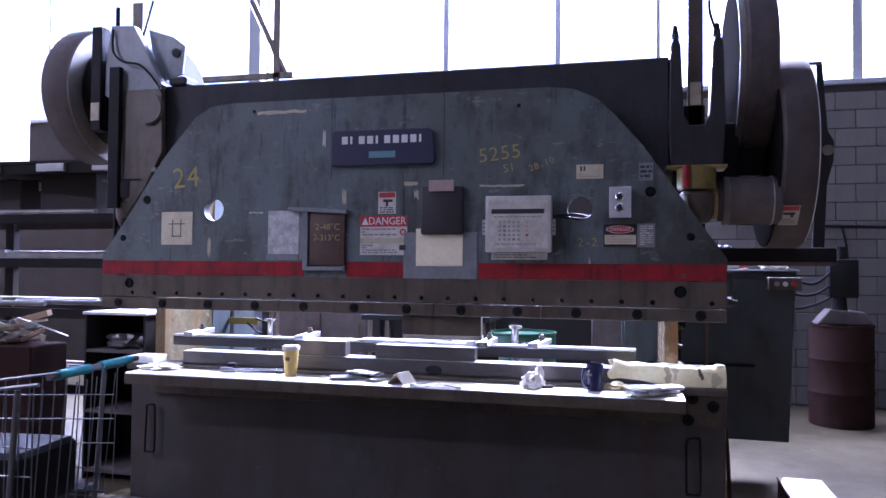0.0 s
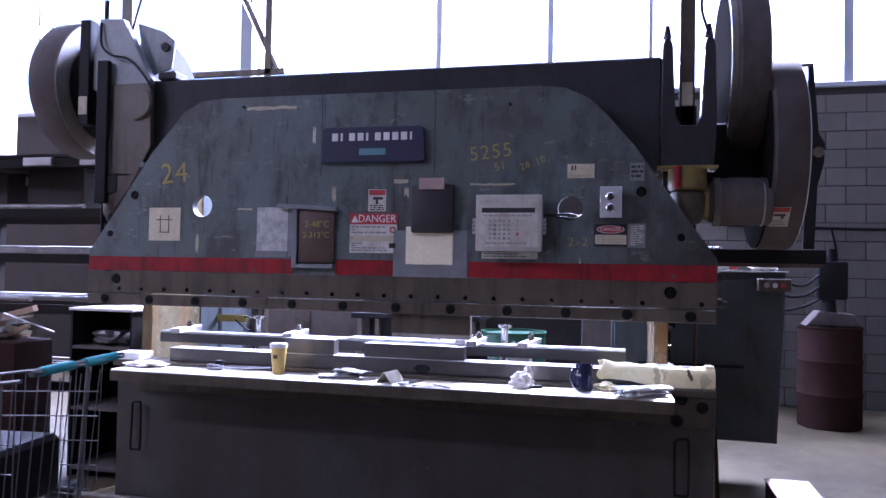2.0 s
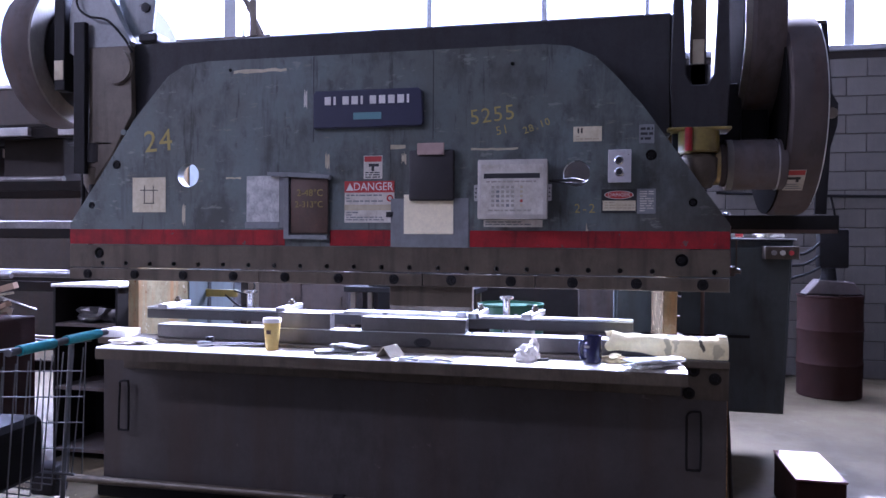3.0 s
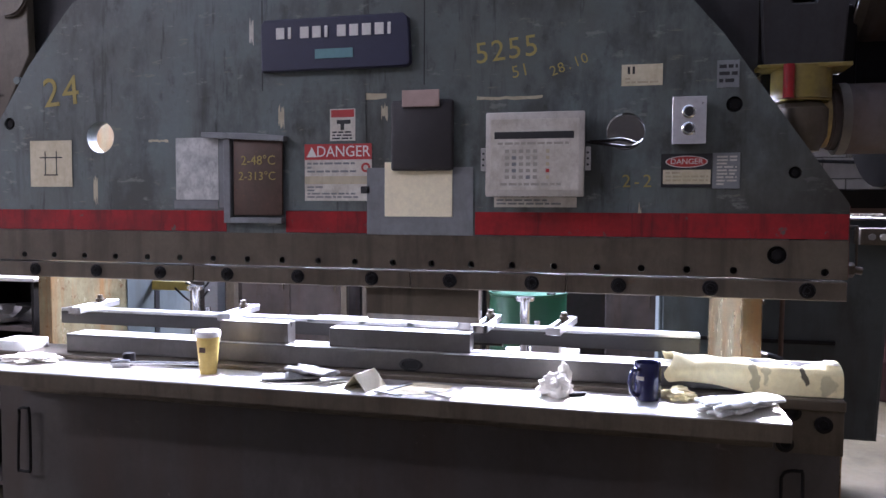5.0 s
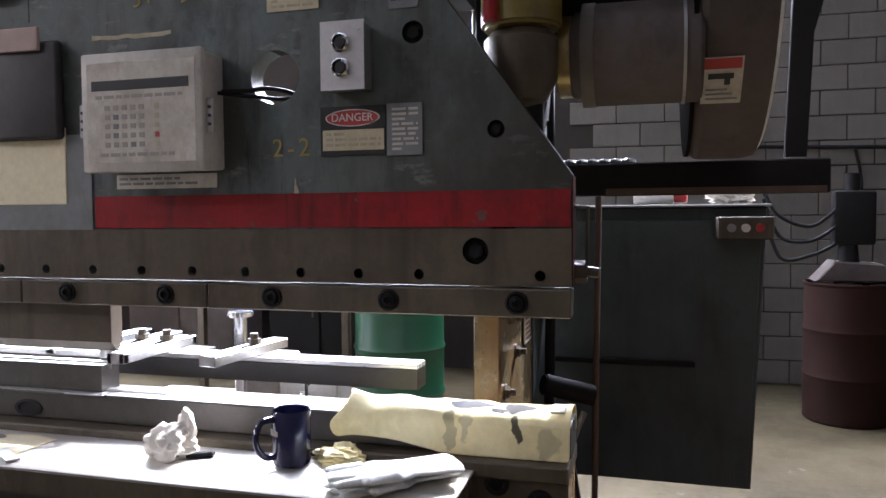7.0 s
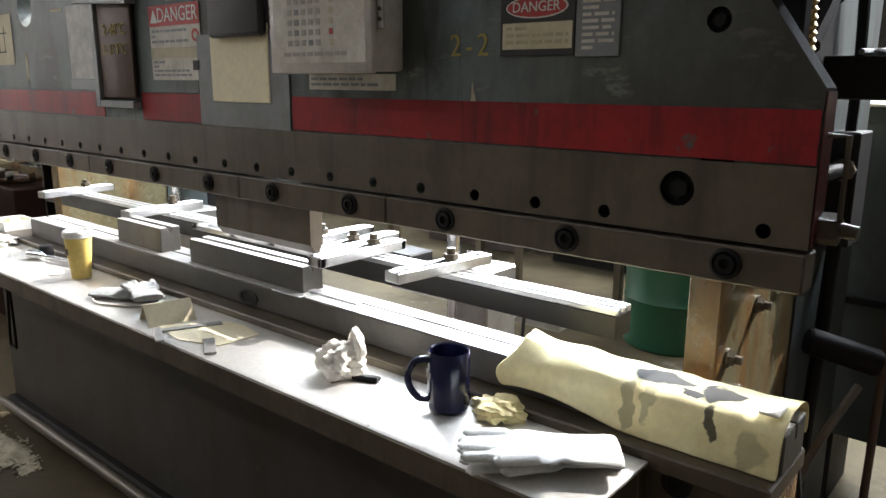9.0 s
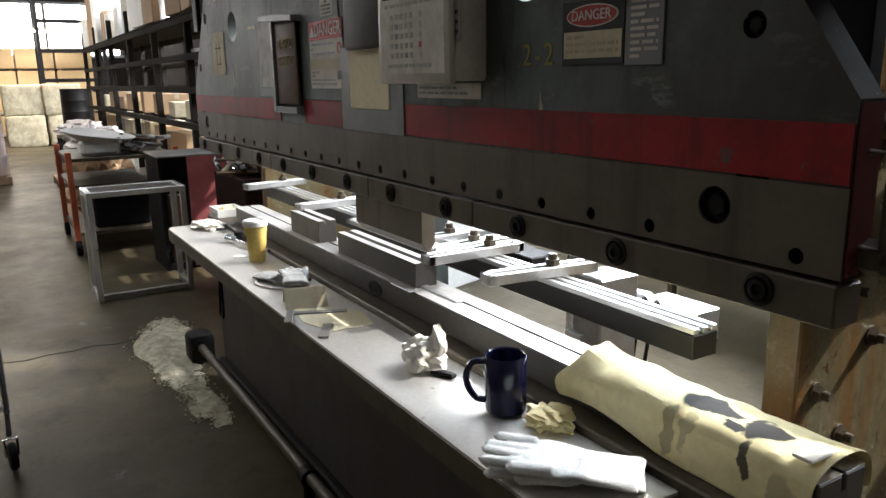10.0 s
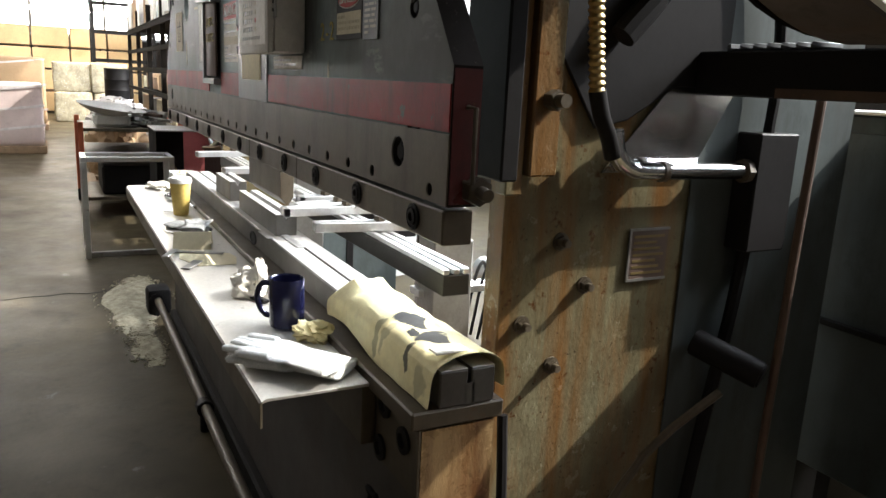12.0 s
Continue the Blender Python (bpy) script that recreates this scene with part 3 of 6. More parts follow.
# housings: plates with a deep throat
side_r = [(0.255, 0.0), (1.38, 0.0), (1.38, 2.55), (0.255, 2.55)]
for x in (1.04, -2.03):
    bm = B(); prism(bm, side_r, x, x + 0.07, "x", 0.004)
    hs = part("housing", bm, M_RUSTPLATE, press, "oil-stained rusty side housing plate")
    # darker green plate laid over the rear half for the shade there
    bm = B(); box(bm, x + 0.071, x + 0.076, 0.79, 1.378, 0.0, 2.55, 0.002)
    part("rear_cover", bm, M_CAB, hs, "dark green plate for the shaded housing rear")
# bed: front plate, end faces, die rail, shelf
bm = B(); box(bm, -1.98, 1.31, -0.028, 0.133, 0.10, 0.845, 0.004)
bed = part("bed", bm, M_BED, press, "dark scuffed bed front plate")
bm = B(); box(bm, 1.3105, 1.314, -0.026, 0.131, 0.10, 0.843)
part("bed_end", bm, M_BEDEND, bed, "rust-stained bare bed end")
bm = B(); box(bm, -2.0, 1.318, -0.05, 0.15, 0.847, 0.884, 0.004)
part("bed_cap", bm, M_STEEL_DARK, bed, "oily steel cap bar")
bm = B(); box(bm, 1.112, 1.316, -0.034, -0.0285, 0.70, 0.846, 0.001)
part("corner_plate", bm, M_STEEL_DARK, bed)
for x, z in ((1.14, 0.73), (1.16, 0.835), (1.255, 0.80)):
    bm = B(); lathe(bm, [(0.028, 0), (0.028, 0.006), (0.016, 0.008), (0.014, 0.001)], pose(x, -0.034, z, 90, 0, 0), 18)
    part("bed_bolt", bm, M_BLACK, bed)
for x in (1.13, -1.86):
    bm = B()
    tube(bm, [(x, -0.05, 0.62), (x + 0.012, -0.062, 0.645), (x + 0.05, -0.065, 0.65), (x + 0.062, -0.062, 0.625), (x + 0.062, -0.062, 0.40), (x + 0.05, -0.062, 0.38), (x + 0.012, -0.062, 0.38), (x, -0.062, 0.40), (x, -0.05, 0.62)], 0.006, 8, 4)
    part("rubber_seam", bm, M_BLACK, bed)
bm = B(); box(bm, -2.0, 1.31, -0.06, 0.133, 0.0, 0.10, 0.01)
part("bed_foot", bm, M_BLACK, bed)
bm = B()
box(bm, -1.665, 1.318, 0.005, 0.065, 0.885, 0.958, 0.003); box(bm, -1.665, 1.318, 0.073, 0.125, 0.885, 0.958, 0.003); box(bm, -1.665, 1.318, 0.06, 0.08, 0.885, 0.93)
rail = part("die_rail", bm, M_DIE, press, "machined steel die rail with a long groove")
# top strips, coloured pale where the sun strikes the rail
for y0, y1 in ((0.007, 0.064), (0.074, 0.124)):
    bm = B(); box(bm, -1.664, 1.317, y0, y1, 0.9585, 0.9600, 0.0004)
    part("ground_top", bm, M_SUNTOP, rail, "ground top face coloured bright for sunlight")
bm = B(); lathe(bm, [(0.03, 0), (0.03, 0.003), (0.022, 0.004), (0.02, 0.001)], pose(0, 0, 0) , 20); bm.transform(pose(-0.15, 0.0045, 0.912, 90, 0, 0) @ Matrix.Diagonal((1.5, 0.8, 1, 1)))
part("rail_slot", bm, M_HOLE, rail)
# sheet steel shelf with a folded lip
bm = B()
SH = [(-0.275, 0.855), (-0.265, 0.858), (-0.052, 0.858), (-0.052, 0.865), (-0.268, 0.865), (-0.277, 0.859)]
prism(bm, SH, -1.84, 1.112, "x", 0.001)
shelf = part("shelf", bm, M_SHELF, press, "scuffed sheet steel shelf with a folded lip")
# lip of the same sheet, coloured darker for its shaded front
bm = B(); prism(bm, [(-0.281, 0.803), (-0.276, 0.803), (-0.2755, 0.8545), (-0.2775, 0.8585), (-0.281, 0.855)], -1.84, 1.112, "x", 0.0008)
part("folded_lip", bm, M_STEEL_DARK, shelf)
bm = B(); box(bm, -1.83, 1.10, -0.062, -0.03, 0.72, 0.856, 0.002)
part("shelf_support", bm, M_STEEL_DARK, shelf)

# ---- drive at both ends of the crown ----
def rim_wheel(x0, x1, cy, cz, r, inner):
    """A drum-shaped guard on an axle along x, with a raised flange and a dished face."""
    bm = B()
    d = x1 - x0
    lathe(bm, [(0.07, 0), (r * 0.80, 0.01), (r * 0.97, 0.0), (r, 0.02), (r, d - 0.03), (r * 0.985, d), (r * 0.88, d), (r * 0.86, d - 0.06), (inner, d - 0.07), (inner, d - 0.02), (0.05, d - 0.015)], pose(x0, cy, cz, 0, 90, 0), 56)
    return bm


wheel = part("gear_guard", rim_wheel(-2.84, -2.64, 0.60, 2.62, 0.46, 0.12), M_GUARD, press, "dusty brown round gear guard")
bm = B(); lathe(bm, [(0.335, 0), (0.452, 0.0), (0.452, 0.016), (0.335, 0.016)], pose(-2.641, 0.60, 2.62, 0, 90, 0), 56, True)
part("guard_face", bm, M_GUARDFACE, wheel, "pale rubbed metal face ring")
bm = B(); cyl(bm, (-2.64, 0.60, 2.60), (-2.10, 0.60, 2.60), 0.33, seg=40, bevel=0.02)
part("gear_drum", bm, M_BLACK, wheel, "black greasy gear drum")
wheel = part("flywheel_guard", rim_wheel(1.43, 1.585, 0.60, 2.555, 0.485, 0.15), M_GUARD, press, "large dusty brown flywheel guard")
bm = B(); lathe(bm, [(0.40, 0), (0.465, 0.0), (0.475, 0.03), (0.40, 0.03)], pose(1.401, 0.60, 2.555, 0, 90, 0), 56, True)
part("guard_face", bm, M_GUARDFACE, wheel, "dull rubbed rim")
# black disc added over the flywheel face against window light
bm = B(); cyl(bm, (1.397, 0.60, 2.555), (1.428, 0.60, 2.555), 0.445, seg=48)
part("face_plate", bm, M_DARKDISC, wheel, "black disc added to darken the flywheel face")
bm = B(); box(bm, 1.12, 1.42, 0.34, 0.56, 1.93, 2.24, 0.02, 2); box(bm, 1.27, 1.56, 0.40, 0.70, 1.96, 2.12, 0.02, 2)
part("gear_case", bm, M_BLACK, press, "black oily gear case")
wheel = part("belt_guard", rim_wheel(1.588, 1.755, 0.60, 2.10, 0.52, 0.1), M_GUARD, press, "dark round belt guard")
bm = B(); cyl(bm, (1.74, 0.60, 2.13), (1.80, 0.60, 2.13), 0.09, seg=24, bevel=0.01); cyl(bm, (1.80, 0.60, 2.13), (1.86, 0.60, 2.13), 0.045, seg=20)
part("hub", bm, M_STEEL_DARK, wheel)
# black disc added to darken the guard's window-lit left face
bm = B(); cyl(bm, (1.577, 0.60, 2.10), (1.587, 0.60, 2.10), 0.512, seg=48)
part("inner_face", bm, M_DARKDISC, wheel)
# pale disc added for the window's reflection in the right face
bm = B(); lathe(bm, [(0.10, 0), (0.505, 0.0), (0.50, 0.008), (0.10, 0.008)], pose(1.7555, 0.60, 2.10, 0, 90, 0), 48, True)
part("outer_cover", bm, M_GREYBOARD, wheel, "pale disc for window glare on the guard")
bm = B()
prism(bm, [(1.865, 1.59), (1.925, 1.59), (1.94, 1.95), (1.975, 2.08), (1.978, 2.19), (1.945, 2.25), (1.918, 2.63), (1.888, 2.63), (1.888, 2.2)], 0.76, 0.785, "y", 0.002)
lever = part("lever", bm, M_BLACK, press, "black flat brake lever")
bm = B(); cyl(bm, (1.945, 0.75, 2.14), (1.945, 0.80, 2.14), 0.03, seg=16)
part("pivot", bm, M_STEEL_DARK, lever)
bm = B(); box(bm, 1.60, 1.918, 0.765, 0.78, 2.632, 2.648)
part("stay", bm, M_STEEL_DARK, lever)
bm = B(); cyl(bm, (1.345, 0.25, 1.815), (1.60, 0.25, 1.815), 0.122, seg=36, bevel=0.008); cyl(bm, (1.30, 0.25, 1.815), (1.345, 0.25, 1.815), 0.106, seg=30, bevel=0.006); cyl(bm, (1.262, 0.25, 1.815), (1.30, 0.25, 1.815), 0.092, seg=28, bevel=0.004)
motor = part("drive_motor", bm, M_GUARD, press, "dark brown drive motor")
bm = B(); lathe(bm, [(0.094, 0), (0.099, 0.0), (0.099, 0.03), (0.094, 0.03)], pose(1.268, 0.25, 1.815, 0, 90, 0), 32, True)
part("brass_collar", bm, M_BRASS, motor, "dull brass collar")
bm = B(); lathe(bm, [(0.108, 0), (0.125, 0.0), (0.125, 0.030), (0.108, 0.030)], pose(1.325, 0.25, 1.815, 0, 90, 0), 32, True)
part("clamp_ring", bm, M_GUARDFACE, motor, "rubbed pale metal ring")
bm = B(); lathe(bm, [(0.118, 0), (0.1255, 0.0), (0.1255, 0.007), (0.118, 0.007)], pose(1.555, 0.25, 1.815, 0, 90, 0), 32, True)
part("band", bm, M_STEEL, motor)
bm = B(); box(bm, 1.10, 1.99, 0.76, 0.86, 1.485, 1.585, 0.004)
beam = part("support_beam", bm, M_BLACK, press, "black greasy support beam")
bm = B(); tube(bm, [(1.2 + 0.018 * k, 0.80 + (0.03 if k % 2 else -0.03), 1.594) for k in range(14)], 0.008, 6, 3)
part("coiled_cable", bm, M_WIRE, beam)
bm = B(); box(bm, 1.35, 1.98, 0.757, 0.7595, 1.486, 1.506)
part("rust_edge", bm, M_RUST, beam)
# connecting rods
for s, cx, k in ((1, 1.19, 1.14), (-1, -2.13, 1.0)):
    bm = B()
    prism(bm, [(cx + k * a, b) for a, b in ((-0.11, 1.98), (0.11, 1.98), (0.12, 2.2), (0.112, 2.60), (0.09, 2.67), (0.068, 2.60), (0.055, 2.24), (0.03, 2.19), (-0.03, 2.19), (-0.055, 2.24), (-0.068, 2.60), (-0.09, 2.67), (-0.112, 2.60), (-0.12, 2.2))], 0.10, 0.24, "y", 0.006)
    rod = part("connecting_rod", bm, M_PAINT_DARK, press, "dark forked connecting rod")
    bm = B(); box(bm, cx - 0.04, cx + 0.035, 0.16, 0.22, 2.17, 3.1, 0.005)
    part("adjusting_screw", bm, M_STEEL_DARK, rod)
    bm = B(); box(bm, cx - 0.03, cx + 0.025, 0.152, 0.158, 2.30, 2.42, 0.003)
    part("tan_tag", bm, M_TAN, rod)
    for dx in (-0.078, 0.078):
        bm = B(); cyl(bm, (cx + k * 1.15 * dx, 0.17, 2.655), (cx + k * 1.15 * dx, 0.17, 2.72), 0.022, 0.010, seg=14)
        part("grease_cap", bm, M_BLACK, rod)
    bm = B(); tube(bm, [(cx + 0.09, 0.13, 2.68), (cx + 0.06, 0.12, 2.80), (cx + 0.09, 0.13, 2.95), (cx + 0.11, 0.16, 3.1)], 0.007, 6)
    part("hose", bm, M_BLACK, rod)
    bm = B(); box(bm, cx - 0.15, cx + 0.14, 0.05, 0.22, 1.965, 1.98, 0.003); cyl(bm, (cx, 0.13, 1.86), (cx, 0.13, 1.975), 0.095, seg=28, bevel=0.008)
    sleeve = part("ball_cap", bm, M_YPAINT if s > 0 else M_PAINT_DARK, press, "oily yellow painted ball cap" if s > 0 else "dark ball cap")
    bm = B(); cyl(bm, (cx - 0.055, 0.04, 1.865), (cx - 0.055, 0.04, 1.975), 0.018, seg=12)
    part("guard_strip", bm, M_RED if s > 0 else M_BLACK, sleeve)
    bm = B(); lathe(bm, [(0.02, -0.17), (0.06, -0.16), (0.085, -0.11), (0.088, -0.02), (0.07, 0.0)], pose(cx, 0.13, 1.855), 28)
    part("oil_cup", bm, M_STEEL_DARK, sleeve, "glossy oily cup")
# tapered bracket of the far end, with round boss and bent tube
bm = B(); prism(bm, [(-2.14, 2.52), (-1.87, 2.52), (-1.86, 2.14), (-1.98, 1.92), (-2.10, 1.76), (-2.14, 1.74)], 0.05, 0.09, "y", 0.004)
br = part("bracket", bm, M_STEEL_DARK, press, "worn tapered steel bracket")
bm = B(); prism(bm, [(-2.28, 2.50), (-2.10, 2.40), (-1.95, 2.40), (-1.88, 2.55), (-2.08, 2.92), (-2.24, 2.93), (-2.28, 2.7)], 0.06, 0.12, "y", 0.004)
part("top_plate", bm, M_GREYPATCH, br, "bare metal cheek plate")
bm = B(); box(bm, -2.355, -2.285, 0.03, 0.11, 2.28, 2.92, 0.004)
part("slot_bar", bm, M_BLACK, br)
bm = B(); box(bm, -2.35, -2.29, 0.024, 0.029, 2.34, 2.45, 0.002)
part("tan_tag", bm, M_TAN, br)
bm = B(); box(bm, -2.215, -2.14, 0.015, 0.05, 1.80, 2.66, 0.004)
part("guide_bar", bm, M_BLACK, br)
bm = B(); prism(bm, [(-1.98, 2.58), (-1.80, 2.63), (-1.78, 2.80), (-1.86, 2.86), (-2.04, 2.92)], 0.15, 0.17, "y", 0.003)
part("lug", bm, M_PAINT, br)
bm = B(); cyl(bm, (-1.84, 0.14, 2.76), (-1.84, 0.149, 2.76), 0.028, seg=18)
part("lug_bore", bm, M_HOLE, br)
bm = B(); cyl(bm, (-1.95, 0.03, 2.40), (-1.95, 0.06, 2.40), 0.10, seg=32, bevel=0.008)
part("boss", bm, M_STEEL_DARK, br)
bm = B(); tube(bm, [(-2.22, 0.05, 2.90), (-2.20, 0.03, 2.76), (-2.12, 0.02, 2.69), (-2.0, 0.02, 2.66), (-1.90, 0.03, 2.56), (-1.86, 0.05, 2.48)], 0.007, 8)
part("grease_line", bm, M_BLACK, br)
bm = B(); cyl(bm, (-2.24, 0.12, 2.9), (-2.24, 0.12, 3.06), 0.014, seg=12)
part("pin", bm, M_BLACK, br)
for x, z0, z1, r in ((-2.12, 1.55, 1.74, 0.035), (-2.20, 1.60, 1.86, 0.012)):
    bm = B(); cyl(bm, (x, 0.08, z0), (x, 0.08, z1), r, seg=16)
    part("pin", bm, M_BLACK, br)

# ---- fittings of the near housing ----
HX = 1.112
for y, z in ((0.41, 1.142), (0.488, 1.033), (0.318, 0.953), (0.41, 0.842)):
    bm = B(); cyl(bm, (HX - 0.002, y, z), (HX + 0.014, y, z), 0.0165, seg=6, bevel=0.002); cyl(bm, (HX + 0.014, y, z), (HX + 0.030, y, z), 0.0095, seg=12, bevel=0.001); cyl(bm, (HX - 0.002, y, z), (HX + 0.003, y, z), 0.021, seg=18)
    part("housing_bolt", bm, M_STEEL_DARK, press, "rusty hexagon bolt")
bm = B(); box(bm, HX + 0.001, HX + 0.004, 0.612, 0.735, 1.035, 1.160, 0.001)
plate = part("data_plate", bm, M_RUST, press, "rusted embossed data plate")
bm = B(); box(bm, HX + 0.002, HX + 0.006, 0.610, 0.737, 1.157, 1.163); box(bm, HX + 0.002, HX + 0.006, 0.610, 0.616, 1.035, 1.157); box(bm, HX + 0.002, HX + 0.006, 0.610, 0.737, 1.031, 1.037)
part("plate_edge", bm, M_STEEL, plate)
for k in range(7):
    bm = B(); box(bm, HX + 0.004, HX + 0.0052, 0.625, 0.722 - 0.012 * (k % 3), 1.048 + 0.0152 * k, 1.054 + 0.0152 * k)
    part("embossed_line", bm, M_BRASS, plate)
# gib bars beside the ram guide
# the front one is coloured black for the shade beneath the drive
bm = B(); box(bm, 1.07, 1.235, 0.16, 0.20, 1.30, 2.3, 0.004)
part("gib", bm, M_BLACK, press, "guide bar coloured black for shade")
bm = B(); box(bm, 1.115, 1.17, 0.27, 0.34, 1.30, 2.3, 0.004)
part("gib", bm, M_RUSTPLATE, press)
bm = B(); prism(bm, [(0.36, 1.56), (0.47, 1.40), (0.56, 1.42), (0.70, 1.50), (0.86, 1.50), (0.86, 2.5), (0.36, 2.5)], 1.114, 1.124, "x", 0.003)
part("upper_guard", bm, M_BLACK, press, "black oily upper guard plate")
bm = B(); tube(bm, [(1.322, 0.03, 1.42), (1.352, 0.03, 1.42), (1.352, 0.03, 1.29), (1.322, 0.03, 1.29)], 0.0045, 8, 0)
part("grab_handle", bm, M_STEEL_DARK, ram)
bm = B(); box(bm, 1.115, 1.16, 0.22, 0.262, 1.26, 2.3, 0.003)
part("gib", bm, M_RUSTPLATE, press)
bm = B(); cyl(bm, (1.17, 0.31, 1.46), (1.20, 0.31, 1.46), 0.022, seg=6, bevel=0.002); cyl(bm, (1.2, 0.31, 1.46), (1.225, 0.31, 1.46), 0.014, seg=12)
part("gib_bolt", bm, M_STEEL_DARK, press)
bm = B(); cyl(bm, (RR, 0.05, 1.275), (RR + 0.03, 0.05, 1.275), 0.026, seg=6, bevel=0.002); cyl(bm, (RR + 0.03, 0.05, 1.275), (RR + 0.055, 0.05, 1.272), 0.012, seg=12)
part("end_bolt", bm, M_STEEL_DARK, ram)
# brass spiral hose running into a conduit elbow
bm = B(); lathe(bm, [(0.0145 + 0.0045 * (k % 2), 0.0075 * k) for k in range(100)], pose(1.175, 0.425, 1.475, 7, 0, 0), 16)
hose = part("flexible_hose", bm, M_BRASS, press, "brass spiral flexible hose")
bm = B(); tube(bm, [(1.175, 0.424, 1.485), (1.172, 0.445, 1.43), (1.165, 0.475, 1.385), (1.162, 0.495, 1.34)], 0.019, 12)
part("hose_end", bm, M_BLACK, hose)
bm = B(); tube(bm, [(1.16, 0.495, 1.40), (1.16, 0.51, 1.345), (1.16, 0.55, 1.315), (1.16, 0.62, 1.308), (1.16, 0.93, 1.305)], 0.021, 14)
elbow = part("conduit_elbow", bm, M_CHROME, press, "shiny steel conduit elbow")
bm = B(); cyl(bm, (1.16, 0.64, 1.307), (1.16, 0.655, 1.307), 0.025, seg=16)
part("coupling", bm, M_STEEL_DARK, elbow)
bm = B(); cyl(bm, (1.16, 0.91, 1.305), (1.16, 0.93, 1.305), 0.03, seg=8)
part("coupling", bm, M_STEEL_DARK, elbow)
bm = B(); box(bm, 1.115, 1.19, 0.93, 1.07, 1.10, 1.40, 0.004)
part("junction_box", bm, M_BLACK, press, "black junction box")
bm = B(); tube(bm, [(1.15, 1.0, 1.40), (1.15, 1.0, 1.6), (1.15, 0.93, 2.0), (1.15, 0.95, 2.4)], 0.014, 8); tube(bm, [(1.15, 0.97, 1.10), (1.15, 0.95, 0.9), (1.15, 0.90, 0.6), (1.15, 0.86, 0.3)], 0.018, 8)
part("cable", bm, M_BLACK, press)
bm = B(); tube(bm, [(1.14, 0.70, 2.3), (1.15, 0.72, 2.0), (1.16, 0.62, 1.75), (1.15, 0.50, 1.6)], 0.03, 10); tube(bm, [(1.14, 0.80, 2.3), (1.16, 0.78, 1.95), (1.17, 0.60, 1.7)], 0.022, 8)
part("cable", bm, M_BLACK, press)
bm = B(); cyl(bm, (1.14, 0.84, 0.86), (1.30, 0.92, 0.81), 0.036, seg=20, bevel=0.005)
part("pedal_drum", bm, M_BLACK, press)
bm = B(); tube(bm, [(1.17, 0.50, 0.35), (1.22, 0.64, 0.62), (1.28, 0.80, 0.78)], 0.011, 8, 3)
part("link_rod", bm, M_STEEL_DARK, press, "rusty link rod")
# chrome sheet put in for the patch of sunlight on the housing
bm = B(); prism(bm, [(0.50, 1.30), (0.78, 1.30), (0.90, 1.50), (0.70, 1.52)], 1.113, 1.122, "x", 0.002)
part("oil_patch", bm, M_CHROME, press, "chrome patch for sun glare on the housing")
# pipe on the floor along the bed
pipe = thing("floor_pipe", -0.6, -0.11, 0, "dark iron pipe lying along the foot of the bed", "pipe")
bm = B(); tube(bm, [(-2.25, -0.10, 0.10), (-1.2, -0.105, 0.11), (0.0, -0.115, 0.115), (1.3, -0.12, 0.12)], 0.022, 12)
part("pipe", bm, M_STEEL_DARK, pipe)
for x in (-0.55, -2.22):
    bm = B(); cyl(bm, (x - 0.03, -0.112, 0.108), (x + 0.03, -0.112, 0.108), 0.036, seg=12, bevel=0.004); cyl(bm, (x, -0.112, 0.0), (x, -0.112, 0.10), 0.02, seg=10)
    part("coupling", bm, M_BLACK, pipe)
bm = B(); box(bm, -2.36, -2.20, -0.16, -0.02, 0.0, 0.17, 0.03, 2)
part("elbow_block", bm, M_BLACK, pipe)

# ---- back gauge, dies and punch ----
gauge = thing("back_gauge", -0.5, 0.36, 0.8, "aluminium back gauge bar with slotted stop fingers", "back gauge")
bm = B()
box(bm, -1.88, 0.895, 0.225, 0.300, 0.966, 1.020, 0.002)
part("gauge_bar", bm, M_GAUGEBAR, gauge, "dark bar")
for k in range(3):
    bm = B(); box(bm, -1.88, 0.895, 0.226 + 0.028 * k, 0.243 + 0.028 * k, 1.0205, 1.034, 0.002)
    part("slide_rib", bm, M_BRIGHT, gauge)
for x, y0, y1, tilt in ((0.395, 0.06, 0.39, -7), (0.105, 0.04, 0.37, 0), (0.02, 0.10, 0.44, 4), (-0.12, 0.16, 0.46, 0), (-0.98, 0.06, 0.38, 6), (-1.70, 0.06, 0.38, 8)):
    bm = B()
    for dx in (-0.019, 0.019):
        box(bm, x + dx - 0.008, x + dx + 0.008, y0, y1, 1.036, 1.064, 0.002)
    for yy in (y0, y1 - 0.02):
        box(bm, x - 0.027, x + 0.027, yy, yy + 0.02, 1.036, 1.064, 0.002)
    bm.transform(Matrix.Translation((x, 0.262, 0)) @ pose(0, 0, 0, 0, 0, tilt) @ Matrix.Translation((-x, -0.262, 0)))
    f = part("stop_finger", bm, M_BRIGHT, gauge)
    bm = B(); cyl(bm, (x, 0.262, 1.034), (x, 0.262, 1.095), 0.012, seg=12); cyl(bm, (x, 0.262, 1.066), (x, 0.262, 1.08), 0.02, seg=6)
    part("clamp_nut", bm, M_STEEL_DARK, f)
bm = B()
for y in (0.12, 0.165, 0.22):
    box(bm, -0.62, 0.06, y, y + 0.018, 1.034, 1.05, 0.002)
for x in (-0.62, -0.40, -0.2, 0.03):
    box(bm, x, x + 0.03, 0.12, 0.238, 1.036, 1.05, 0.002)
part("ladder_stop", bm, M_BRIGHT, gauge, "ladder-shaped aluminium stop frame")
